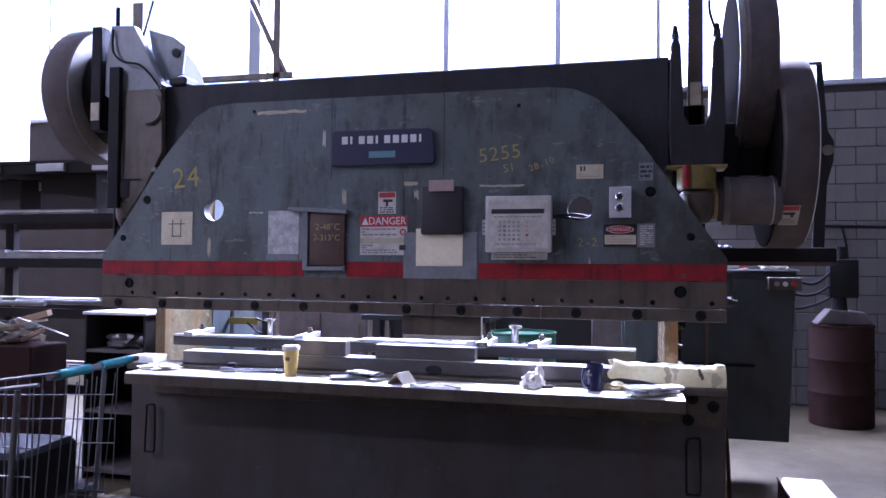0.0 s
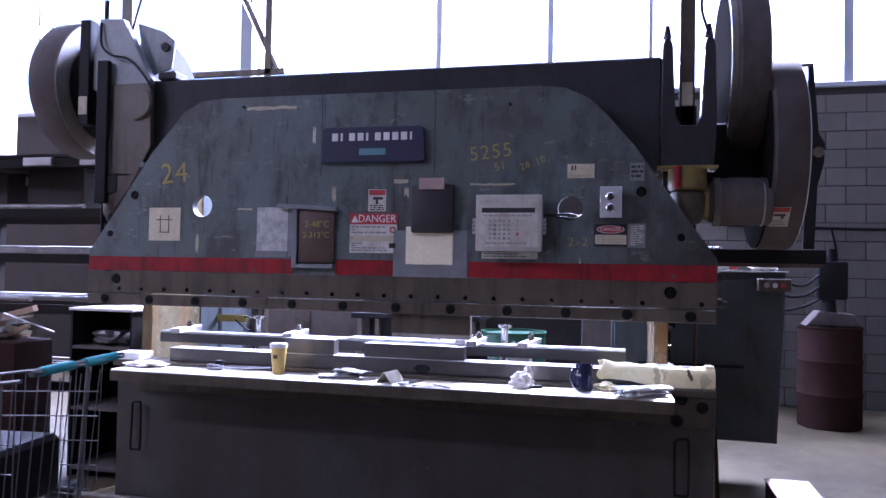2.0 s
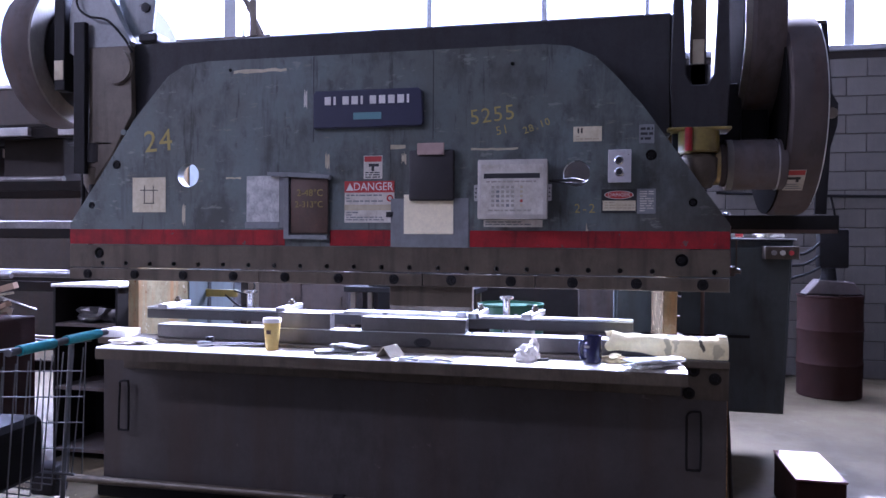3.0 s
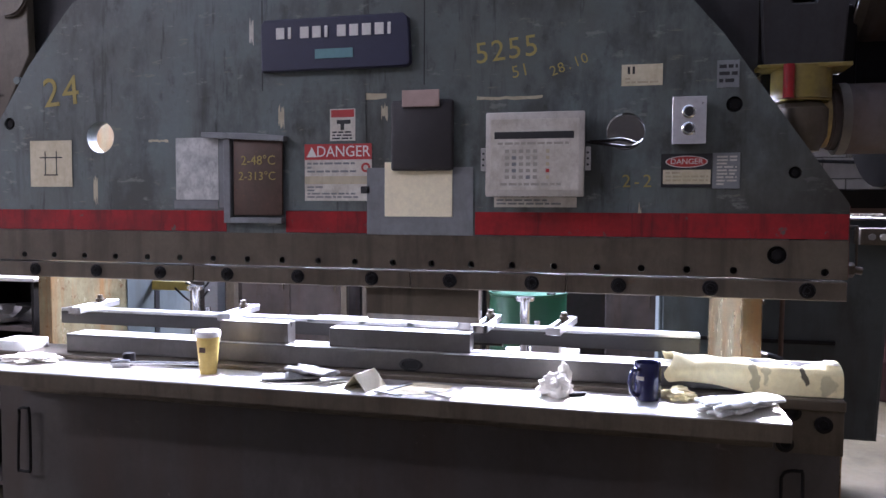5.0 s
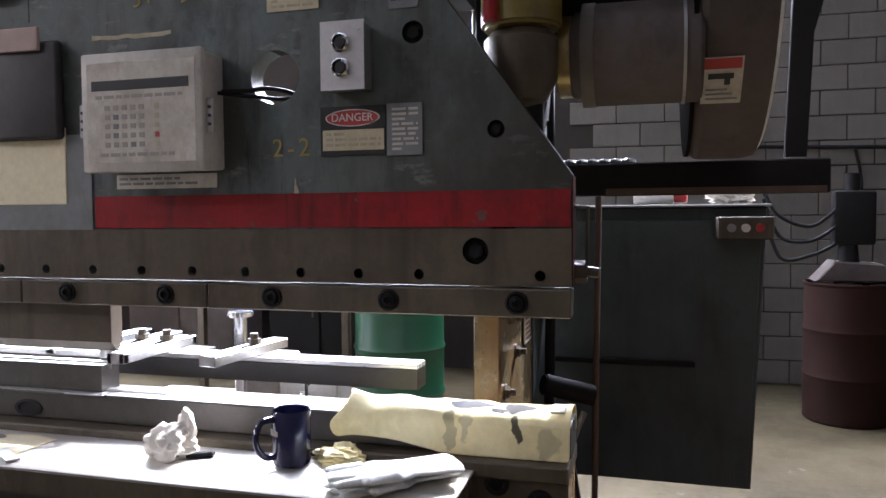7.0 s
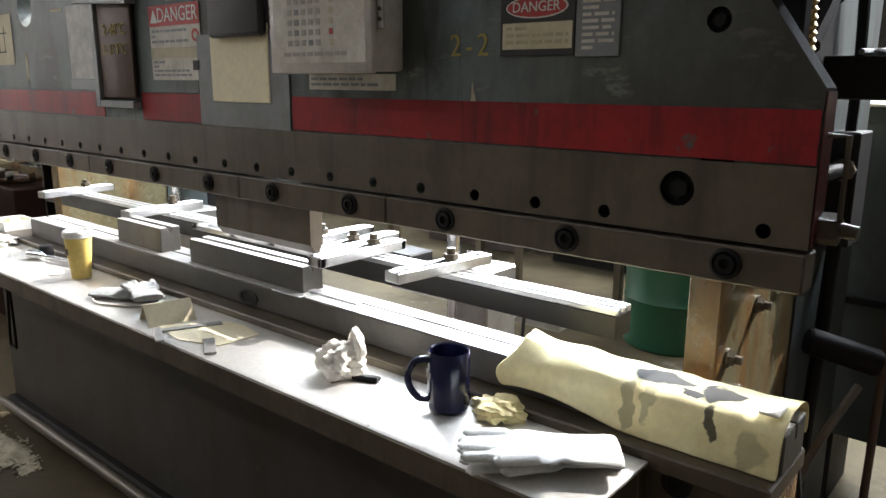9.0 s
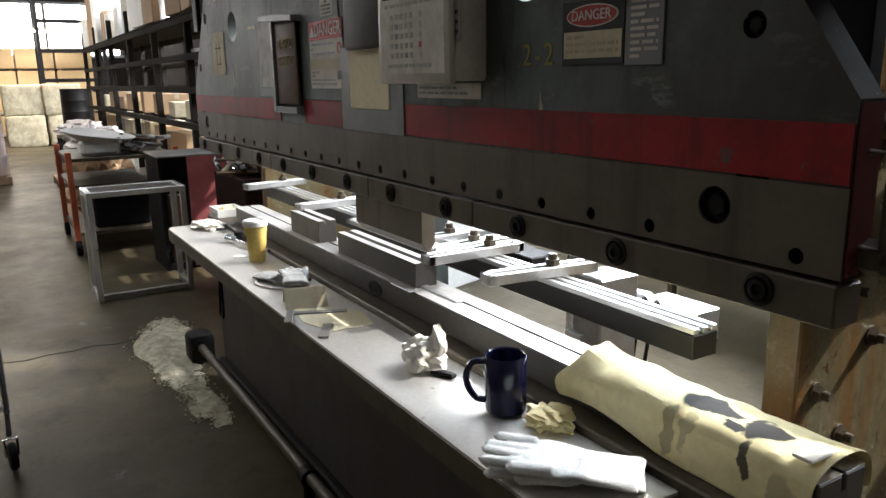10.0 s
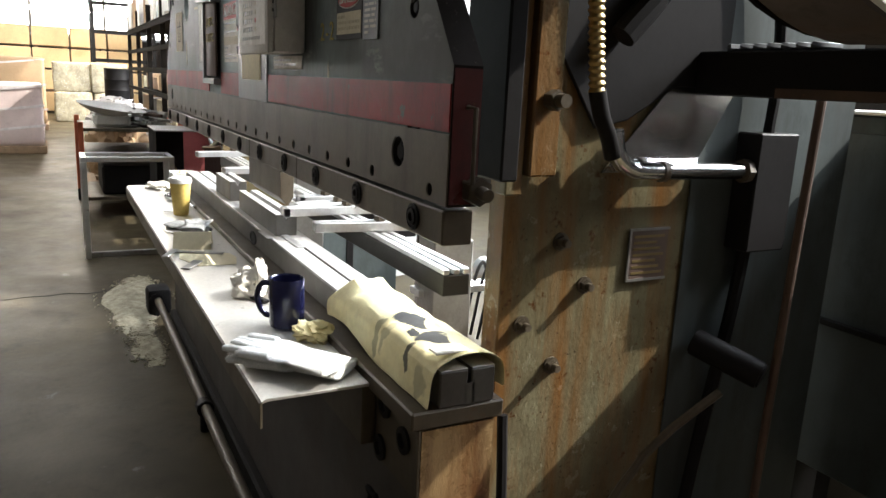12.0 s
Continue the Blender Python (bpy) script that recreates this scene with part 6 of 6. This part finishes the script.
tb = thing("frame_table", -3.9, -0.1, 0, "bare square steel tube table frame without a top", "table frame")
TX0, TX1, TY0, TY1 = -4.20, -3.86, -0.42, 0.22
for x in (TX0, TX1):
    for y in (TY0, TY1):
        bm = B(); box(bm, x - 0.02, x + 0.02, y - 0.02, y + 0.02, 0.0, 0.76, 0.003)
        part("leg", bm, M_BRIGHT, tb)
for a in ((TX0 - 0.02, TX1 + 0.02, TY0 - 0.02, TY0 + 0.02), (TX0 - 0.02, TX1 + 0.02, TY1 - 0.02, TY1 + 0.02), (TX0 - 0.02, TX0 + 0.02, TY0 + 0.02, TY1 - 0.02), (TX1 - 0.02, TX1 + 0.02, TY0 + 0.02, TY1 - 0.02)):
    bm = B(); box(bm, *a, 0.7605, 0.80, 0.003)
    part("top_rail", bm, M_BRIGHT, tb)
for a in ((TX0 + 0.02, TX1 - 0.02, TY0 - 0.018, TY0 + 0.018), (TX1 - 0.018, TX1 + 0.018, TY0 + 0.02, TY1 - 0.02), (TX0 + 0.02, TX1 - 0.02, TY1 - 0.018, TY1 + 0.018)):
    bm = B(); box(bm, *a, 0.01, 0.05, 0.003)
    part("stretcher", bm, M_STEEL, tb)

ct = thing("parts_cart", -6.2, 0.2, 0, "orange and black parts cart loaded with metal", "cart")
for x in (-6.75, -5.6):
    for y in (-0.38, 0.55):
        bm = B(); box(bm, x - 0.025, x + 0.025, y - 0.025, y + 0.025, 0.14, 0.95, 0.003)
        part("post", bm, M_ORANGE, ct)
        bm = B(); cyl(bm, (x, y - 0.025, 0.07), (x, y + 0.025, 0.07), 0.07, seg=18, bevel=0.006)
        part("wheel", bm, M_BLACK, ct)
for z in (0.18, 0.62, 0.86):
    bm = B(); box(bm, -6.75, -5.6, -0.38, 0.55, z, z + 0.03, 0.003)
    part("deck", bm, M_STEEL_DARK, ct)
bm = B(); box(bm, -6.55, -5.75, -0.2, 0.3, 0.2105, 0.5, 0.02)
part("load", bm, M_BLACK, ct)
bs = thing("white_basin", -5.9, -0.1, 0.9, "white oval enamel basin on a light stand", "basin")
bm = B(); lathe(bm, [(0.20, 0.0), (0.30, 0.05), (0.33, 0.07), (0.32, 0.075), (0.28, 0.06), (0.18, 0.015), (0.01, 0.012)], Matrix(), 40, True); bm.transform(pose(-5.9, -0.08, 1.02, -8, 6, 0) @ Matrix.Diagonal((0.75, 1, 1, 1)))
part("bowl", bm, M_WHITE, bs)
bm = B(); box(bm, -6.05, -5.75, -0.25, 0.09, 0.8905, 1.03, 0.03)
part("stand", bm, M_GREYBOARD, bs)
for k in range(46):
    x, y, z = rng.uniform(-6.7, -5.65), rng.uniform(0.0, 0.5), 0.89 + 0.012 * (k // 4)
    L, a = rng.uniform(0.1, 0.4), rng.uniform(0, 180)
    bm = B()
    if k % 3:
        box(bm, -L / 2, L / 2, -0.02, 0.02, 0, rng.uniform(0.01, 0.04), 0.002)
    else:
        cyl(bm, (-L / 2, 0, 0.02), (L / 2, 0, 0.02), 0.02, seg=10)
    bm.transform(pose(x, y, z, rng.uniform(-12, 12), rng.uniform(-12, 12), a))
    lone("scrap_piece", bm, rng.choice((M_SCRAP, M_STEEL, M_RUST, M_BRIGHT)), "piece of scrap metal heaped on the cart", "scrap", "scrap on the carts")
# pallets of wrapped bundles behind the cart
for j, (x, y, w) in enumerate(((-7.6, 0.1, 1.1), (-9.2, 0.2, 1.2), (-11.0, 0.25, 1.3))):
    pl = thing("loaded_pallet", x, y, 0, "pallet of film-wrapped dark bundles", "pallet", "pallets along the rack")
    for k in range(5):
        bm = B(); box(bm, x - w / 2, x + w / 2, y - 0.4 + 0.18 * k, y - 0.28 + 0.18 * k, 0.10, 0.125, 0.002)
        part("board", bm, M_WOOD, pl)
    for k in range(3):
        bm = B(); box(bm, x - w / 2 + k * (w - 0.1) / 2, x - w / 2 + 0.1 + k * (w - 0.1) / 2, y - 0.4, y + 0.44, 0, 0.0995, 0.002)
        part("bearer", bm, M_WOOD, pl)
    bm = B(); blob(bm, (x, y, 0.48), (w * 0.5, 0.36, 0.42), 0.25, 2.0 + j, 4, 6)
    part("core", bm, (M_CARD, M_SCRAP, M_BLACK)[j], pl)
    bm = B(); blob(bm, (x + 0.2, y, 0.86), (w * 0.32, 0.3, 0.16), 0.45, 8.0 + j, 4, 6)
    part("film_wrap", bm, M_FILM, pl, "crinkled clear film")

# shopping cart
sc = thing("shopping_cart", -1.65, -1.34, 0, "wire shopping cart with a teal push bar", "shopping cart")
P = pose(-1.22, -1.30, 0.0, 0, 0, 187) @ Matrix.Diagonal((1.05, 1.05, 1.05, 1))


def wire(pts, r=0.004, mt=M_WIRE, name="wire", seg=6, smooth=0):
    bm = B(); tube(bm, [P @ Vector(p) for p in pts], r, seg, smooth)
    return part(name, bm, mt, sc)


hw = 0.26
for s in (-1, 1):
    wire([(0.02, s * hw, 0.97), (0.85, s * hw * 0.8, 0.86)], 0.008, name="rim"); wire([(0.08, s * hw * 0.95, 0.45), (0.78, s * hw * 0.72, 0.50)], 0.006, name="rim")
    wire([(0.10, s * hw, 0.95), (0.14, s * hw, 0.30), (0.20, s * hw, 0.14)], 0.011, name="frame_tube", smooth=0, seg=8); wire([(0.14, s * hw, 0.26), (0.80, s * hw * 0.75, 0.22)], 0.011, name="frame_tube", seg=8)
    for k in range(15):
        u = 0.04 + 0.054 * k
        wire([(u, s * hw * (1 - 0.2 * u), 0.965 - 0.13 * u), (u + 0.01, s * hw * (0.97 - 0.25 * u), 0.45 + 0.06 * u)], 0.0028)
    for z in (0.55, 0.65, 0.75, 0.85):
        wire([(0.05, s * hw * 0.98, z), (0.82, s * hw * 0.78, z * 0.98)], 0.003)
    for u, v in ((0.18, hw), (0.78, hw * 0.75)):
        bm = B(); c = P @ Vector((u, s * v, 0.06)); d = (P.to_3x3() @ Vector((0, 1, 0))) * 0.014
        cyl(bm, c - d, c + d, 0.06, seg=18, bevel=0.006)
        w = part("wheel", bm, M_BLACK, sc)
        bm = B(); tube(bm, [c - d * 1.6, c - d * 1.6 + Vector((0, 0, 0.075)), c + d * 1.6 + Vector((0, 0, 0.075)), c + d * 1.6], 0.006, 6, 0)
        part("caster_fork", bm, M_CHROME, sc)
for k in range(9):
    y = -hw + 2 * hw * k / 8
    wire([(0.80, y * 0.78, 0.86), (0.78, y * 0.72, 0.50)], 0.0028); wire([(0.05, y, 0.94), (0.09, y * 0.95, 0.45)], 0.0028); wire([(0.09, y * 0.95, 0.45), (0.78, y * 0.72, 0.50)], 0.0028)
wire([(-0.03, -hw - 0.02, 1.0), (-0.03, hw + 0.02, 1.0)], 0.013, M_WIRE, "push_bar", 10); wire([(-0.03, -hw + 0.03, 1.0), (-0.03, -0.02, 1.0)], 0.018, M_TEAL, "grip", 12); wire([(-0.03, 0.05, 1.0), (-0.03, hw - 0.03, 1.0)], 0.018, M_TEAL, "grip", 12)
bm = B(); box(bm, 0.15, 0.75, -0.17, 0.17, 0.47, 0.70, 0.02); bm.transform(P)
part("sack", bm, M_BLACK, sc, "dark sack in the basket")
# loose stack left of the press: crate of offcuts
ob_ = thing("offcut_bin", -3.6, 0.67, 0, "rusty steel bin filled with metal offcuts", "bin")
bm = B(); box(bm, -4.0, -3.2, 0.5, 0.85, 0.0, 0.88, 0.01)
part("bin", bm, M_DRUMRED, ob_)
for k in range(26):
    L = rng.uniform(0.15, 0.5)
    bm = B(); box(bm, -L / 2, L / 2, -0.02, 0.02, 0, rng.uniform(0.008, 0.05), 0.002)
    bm.transform(pose(rng.uniform(-3.9, -3.3), rng.uniform(0.55, 0.8), 0.885 + 0.006 * k, rng.uniform(-15, 15), rng.uniform(-10, 25), rng.uniform(0, 180)))
    part("offcut", bm, rng.choice((M_SCRAP, M_BRIGHT, M_WOOD, M_TAN)), ob_)

# spilled absorbent on the floor
for j, (cx, cy, w, d, h) in enumerate(((-2.62, -0.20, 0.30, 0.16, 0.05), (-2.15, -0.24, 0.28, 0.09, 0.03), (-1.65, -0.22, 0.22, 0.07, 0.02), (-2.95, -0.15, 0.2, 0.10, 0.02))):
    bm = B()
    r = bmesh.ops.create_grid(bm, x_segments=90, y_segments=56, size=1)
    dead = []
    for v in r["verts"]:
        rr = math.hypot(v.co.x, v.co.y)
        n = noise.noise(Vector((v.co.x * 1.4, v.co.y * 1.4, j * 3.0)))
        e = 1 - rr - 0.55 * n - 0.10 * noise.noise(Vector((v.co.x * 5, v.co.y * 5, j * 5.0))) - 0.12
        z = h * max(0.0, e) ** 1.2 * (1 + 0.25 * noise.noise(Vector((v.co.x * 6, v.co.y * 6, j)))) - (0.0005 if e > 0 else 0.003)
        v.co = Vector((cx + v.co.x * w * 1.3, cy + v.co.y * d * 1.5, z))
    for k in range(260):
        a, q = rng.uniform(0, 6.28), 0.25 + rng.betavariate(2, 2) * 0.95
        x, y, g = cx + math.cos(a) * q * w * 1.3, cy + math.sin(a) * q * d * 1.5, rng.uniform(0.002, 0.006)
        box(bm, x - g, x + g, y - g, y + g, 0.0, g * 1.3)
    lone("absorbent_heap", bm, M_SAND, "heap of pale spilled absorbent granules on the floor", "granules", "spilled absorbent", "stuff")
bm = B()
pts = [(-2.85 + 0.05 * noise.noise(Vector((k * 0.7, 0, 0))), -0.35 - 0.12 * k) for k in range(22)]
prism(bm, [(a, b) for a, b in pts] + [(a - 0.012, b) for a, b in reversed(pts)], 0.0005, 0.002, "z")
lone("floor_crack", bm, M_HOLE, "dark crack running through the concrete floor", "crack", kind="structure")

# ---- the far end of the hall ----
def wrapped_load(x, y, w, d, h, material, label):
    t_ = thing("wrapped_load", x, y, 0, label, "pallet load", "wrapped loads")
    bm = B(); box(bm, x - w / 2, x + w / 2, y - d / 2, y + d / 2, 0.0, 0.13, 0.01)
    part("pallet", bm, M_WOOD, t_)
    bm = B(); box(bm, x - w / 2 + 0.03, x + w / 2 - 0.03, y - d / 2 + 0.03, y + d / 2 - 0.03, 0.13, h, 0.06, 3)
    for v in bm.verts:
        v.co += Vector((0.02 * noise.noise(v.co * 3), 0.02 * noise.noise(v.co * 3 + Vector((9, 0, 0))), 0.02 * noise.noise(v.co * 2.5)))
    part("load", bm, material, t_)
    for k in range(3):
        bm = B(); z = 0.3 + (h - 0.5) * k / 2
        prism(bm, [(y - d / 2, z), (y + d / 2, z + 0.15), (y + d / 2, z + 0.19), (y - d / 2, z + 0.04)], x + w / 2 - 0.028, x + w / 2 - 0.02, "x")
        part("film_band", bm, M_FILM, t_)


wrapped_load(-12.3, -1.35, 1.1, 1.25, 1.15, surface("pinkish_wrapped_film", (0.62, 0.50, 0.46), 0.3, 0, (0.45, 0.34, 0.30), 0.5, bump=0.3, scale=3, grain=12), "pale film-wrapped pallet load on the floor")
wrapped_load(-17.5, -1.3, 1.2, 1.2, 1.6, M_CARD, "brown film-wrapped pallet load")
M_BALE = surface("mixed_paper_bale", (0.50, 0.44, 0.30), 0.8, 0, (0.15, 0.12, 0.08), 0.8, (0.75, 0.72, 0.66), 0.7, 0, bump=0.4, scale=6, grain=16)
for k, (x, y, z) in enumerate(((-20.3, -0.1, 0), (-20.3, 0.85, 0), (-20.4, -0.1, 0.78), (-20.3, -1.2, 0), (-20.3, 0.8, 0.78), (-20.4, -1.2, 0.78))):
    bl = thing("paper_bale", x, y, z, "bale of mixed cream waste paper", "bale", "paper bales")
    bm = B(); box(bm, x - 0.5, x + 0.5, y - 0.45, y + 0.45, z, z + 0.77, 0.05, 2)
    bmesh.ops.subdivide_edges(bm, edges=bm.edges, cuts=3, use_grid_fill=True)
    for v in bm.verts:
        v.co += 0.035 * noise.noise_vector(v.co * 5)
    part("bale", bm, M_BALE, bl)
for r_ in range(4):
    for c in range(4):
        y = -1.6 + 1.05 * c
        pk = thing("lumber_pack", -24.3, y, 0.65 * r_, "pack of pale stacked lumber", "lumber", "lumber packs")
        bm = B(); box(bm, -25.0, -23.8, y - 0.5, y + 0.5, 0.65 * r_ + 0.06, 0.65 * r_ + 0.645, 0.01)
        part("timber", bm, M_LUMBER, pk)
        for dy in (-0.45, 0.35):
            bm = B(); box(bm, -24.9, -23.9, y + dy, y + dy + 0.10, 0.65 * r_, 0.65 * r_ + 0.0595)
            part("batten", bm, M_WOOD, pk)
drum(-16.4, 0.75, 0.28, 0.72, M_BLACK, "dark blue-black drum on the floor"); d = drum(-16.4, 0.75, 0.28, 0.72, M_BLACK, "dark blue-black drum stacked on another"); d.matrix_basis = pose(-16.4, 0.75, 0.725)
pr = thing("pallet_rack", -22.5, 1.2, 0, "dark pallet rack frame before the far windows", "rack")
for y in (0.55, 2.2):
    for x in (-22.0, -23.0):
        bm = B(); box(bm, x - 0.05, x + 0.05, y - 0.05, y + 0.05, 0, 4.2, 0.004)
        part("upright", bm, M_BLACK, pr)
for z in (1.6, 2.4, 3.2):
    bm = B(); box(bm, -22.05, -21.95, 0.6, 2.15, z, z + 0.1, 0.004)
    part("beam", bm, M_BLACK, pr)
# daylight opening in the far wall
dw = thing("window_2", X0, 0.5, 1.0, "large overexposed translucent daylight panels in the end wall", "window", kind="structure")
for k in range(5):
    bm = B(); box(bm, X0 + 0.02, X0 + 0.05, -8.6 + 2.5 * k, -6.2 + 2.5 * k, 2.6, 4.4)
    part("pane", bm, M_SKYLIGHT, dw)
bm = B(); box(bm, X0 + 0.005, X0 + 0.06, -8.7, 4.0, 2.5, 2.595); box(bm, X0 + 0.005, X0 + 0.06, -8.7, 4.0, 4.405, 4.5)
part("window_frame", bm, M_FRAME, dw)


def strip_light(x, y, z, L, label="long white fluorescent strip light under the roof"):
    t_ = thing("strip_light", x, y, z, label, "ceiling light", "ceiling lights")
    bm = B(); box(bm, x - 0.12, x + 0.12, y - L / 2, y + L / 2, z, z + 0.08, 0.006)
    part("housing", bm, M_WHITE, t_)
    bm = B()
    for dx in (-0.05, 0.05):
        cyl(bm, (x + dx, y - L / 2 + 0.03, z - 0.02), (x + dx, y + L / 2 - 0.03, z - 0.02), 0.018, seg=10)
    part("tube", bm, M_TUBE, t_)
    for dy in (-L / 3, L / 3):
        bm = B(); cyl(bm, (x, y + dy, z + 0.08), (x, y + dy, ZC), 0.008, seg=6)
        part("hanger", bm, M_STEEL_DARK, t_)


strip_light(-23.0, -0.4, 3.05, 3.6)
for x, y in ((-17, -0.1), (-20.5, -0.6), (-13.5, -1.5)):
    t_ = thing("high_bay_lamp", x, y, 4.6, "round bright high bay lamp hanging from the roof", "ceiling light", "high bay lamps")
    bm = B(); lathe(bm, [(0.05, 0.25), (0.08, 0.2), (0.22, 0.02), (0.22, 0.0), (0.21, 0.0), (0.07, 0.18)], pose(x, y, 4.6), 24, True)
    part("shade", bm, M_WHITE, t_)
    bm = B(); cyl(bm, (x, y, 4.605), (x, y, 4.64), 0.19, seg=24)
    part("lamp_disc", bm, M_TUBE, t_)
    bm = B(); cyl(bm, (x, y, 4.85), (x, y, ZC), 0.008, seg=6)
    part("hanger", bm, M_STEEL_DARK, t_)
# unseen fixtures added to go with the two fill lamps
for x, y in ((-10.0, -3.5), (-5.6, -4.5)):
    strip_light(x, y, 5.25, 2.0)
# trusses
for k in range(7):
    x = -7.0 - 3.2 * k
    tr = thing("roof_truss", x, -2, 4.7, "pale grey steel roof truss", "truss", "roof trusses")
    for z in (4.55, 5.2):
        bm = B(); box(bm, x - 0.06, x + 0.06, Y0, Y1 - 0.1, z, z + 0.1, 0.004)
        part("chord", bm, M_JOIST, tr)
    for j in range(12):
        y = Y0 + 0.3 + 1.15 * j
        bm = B(); tube(bm, [(x, y, 4.65), (x, y + 0.57, 5.2), (x, y + 1.15, 4.65)], 0.025, 6, 0)
        part("web", bm, M_JOIST, tr)
for x, y in ((-3.72, 4.6), (-14.0, -1.9)):
    bm = B(); box(bm, x - 0.08, x + 0.08, y - 0.08, y + 0.08, 0, ZC, 0.006)
    lone("column", bm, M_JOIST, "grey steel roof column", "column", kind="structure")
hl = thing("hoist_frame", -3.3, 3.4, 0, "dark steel gantry bracket before the windows", "gantry")
bm = B(); box(bm, -2.83, -2.75, 3.3, 3.38, 0, 4.4, 0.004)
part("post", bm, M_STEEL_DARK, hl)
bm = B(); box(bm, -3.75, -2.6, 3.3, 3.36, 3.45, 3.51, 0.004); box(bm, -3.75, -3.69, 3.3, 3.36, 3.2, 3.45, 0.003)
part("arm", bm, M_STEEL_DARK, hl)
bm = B(); tube(bm, [(-2.7, 3.34, 3.5), (-2.9, 3.34, 3.9), (-3.1, 3.34, 4.3)], 0.04, 8, 2)
part("brace", bm, M_STEEL_DARK, hl)

# ---- blocks of the wall behind the machine ----
mesh_full = None
bw, bh = 0.40, 0.20
for r_ in range(17):
    for c in range(13):
        x0 = 1.0 + bw * c - (bw / 2 if r_ % 2 else 0)
        if x0 + bw > X1 - 0.01:
            continue
        if mesh_full is None:
            bm = B(); box(bm, 0.004, bw - 0.004, 0.0, 0.018, 0.004, bh - 0.004, 0.004)
            mesh_full = finish(bm, "block", M_BLOCK, False)
        ob = new("block", mesh_full)
        ob.parent = wall_back
        ob.matrix_parent_inverse = wall_back.matrix_basis.inverted()
        ob.matrix_basis = pose(x0, Y1 + 0.0005 - random.uniform(0, 0.002), bh * r_)
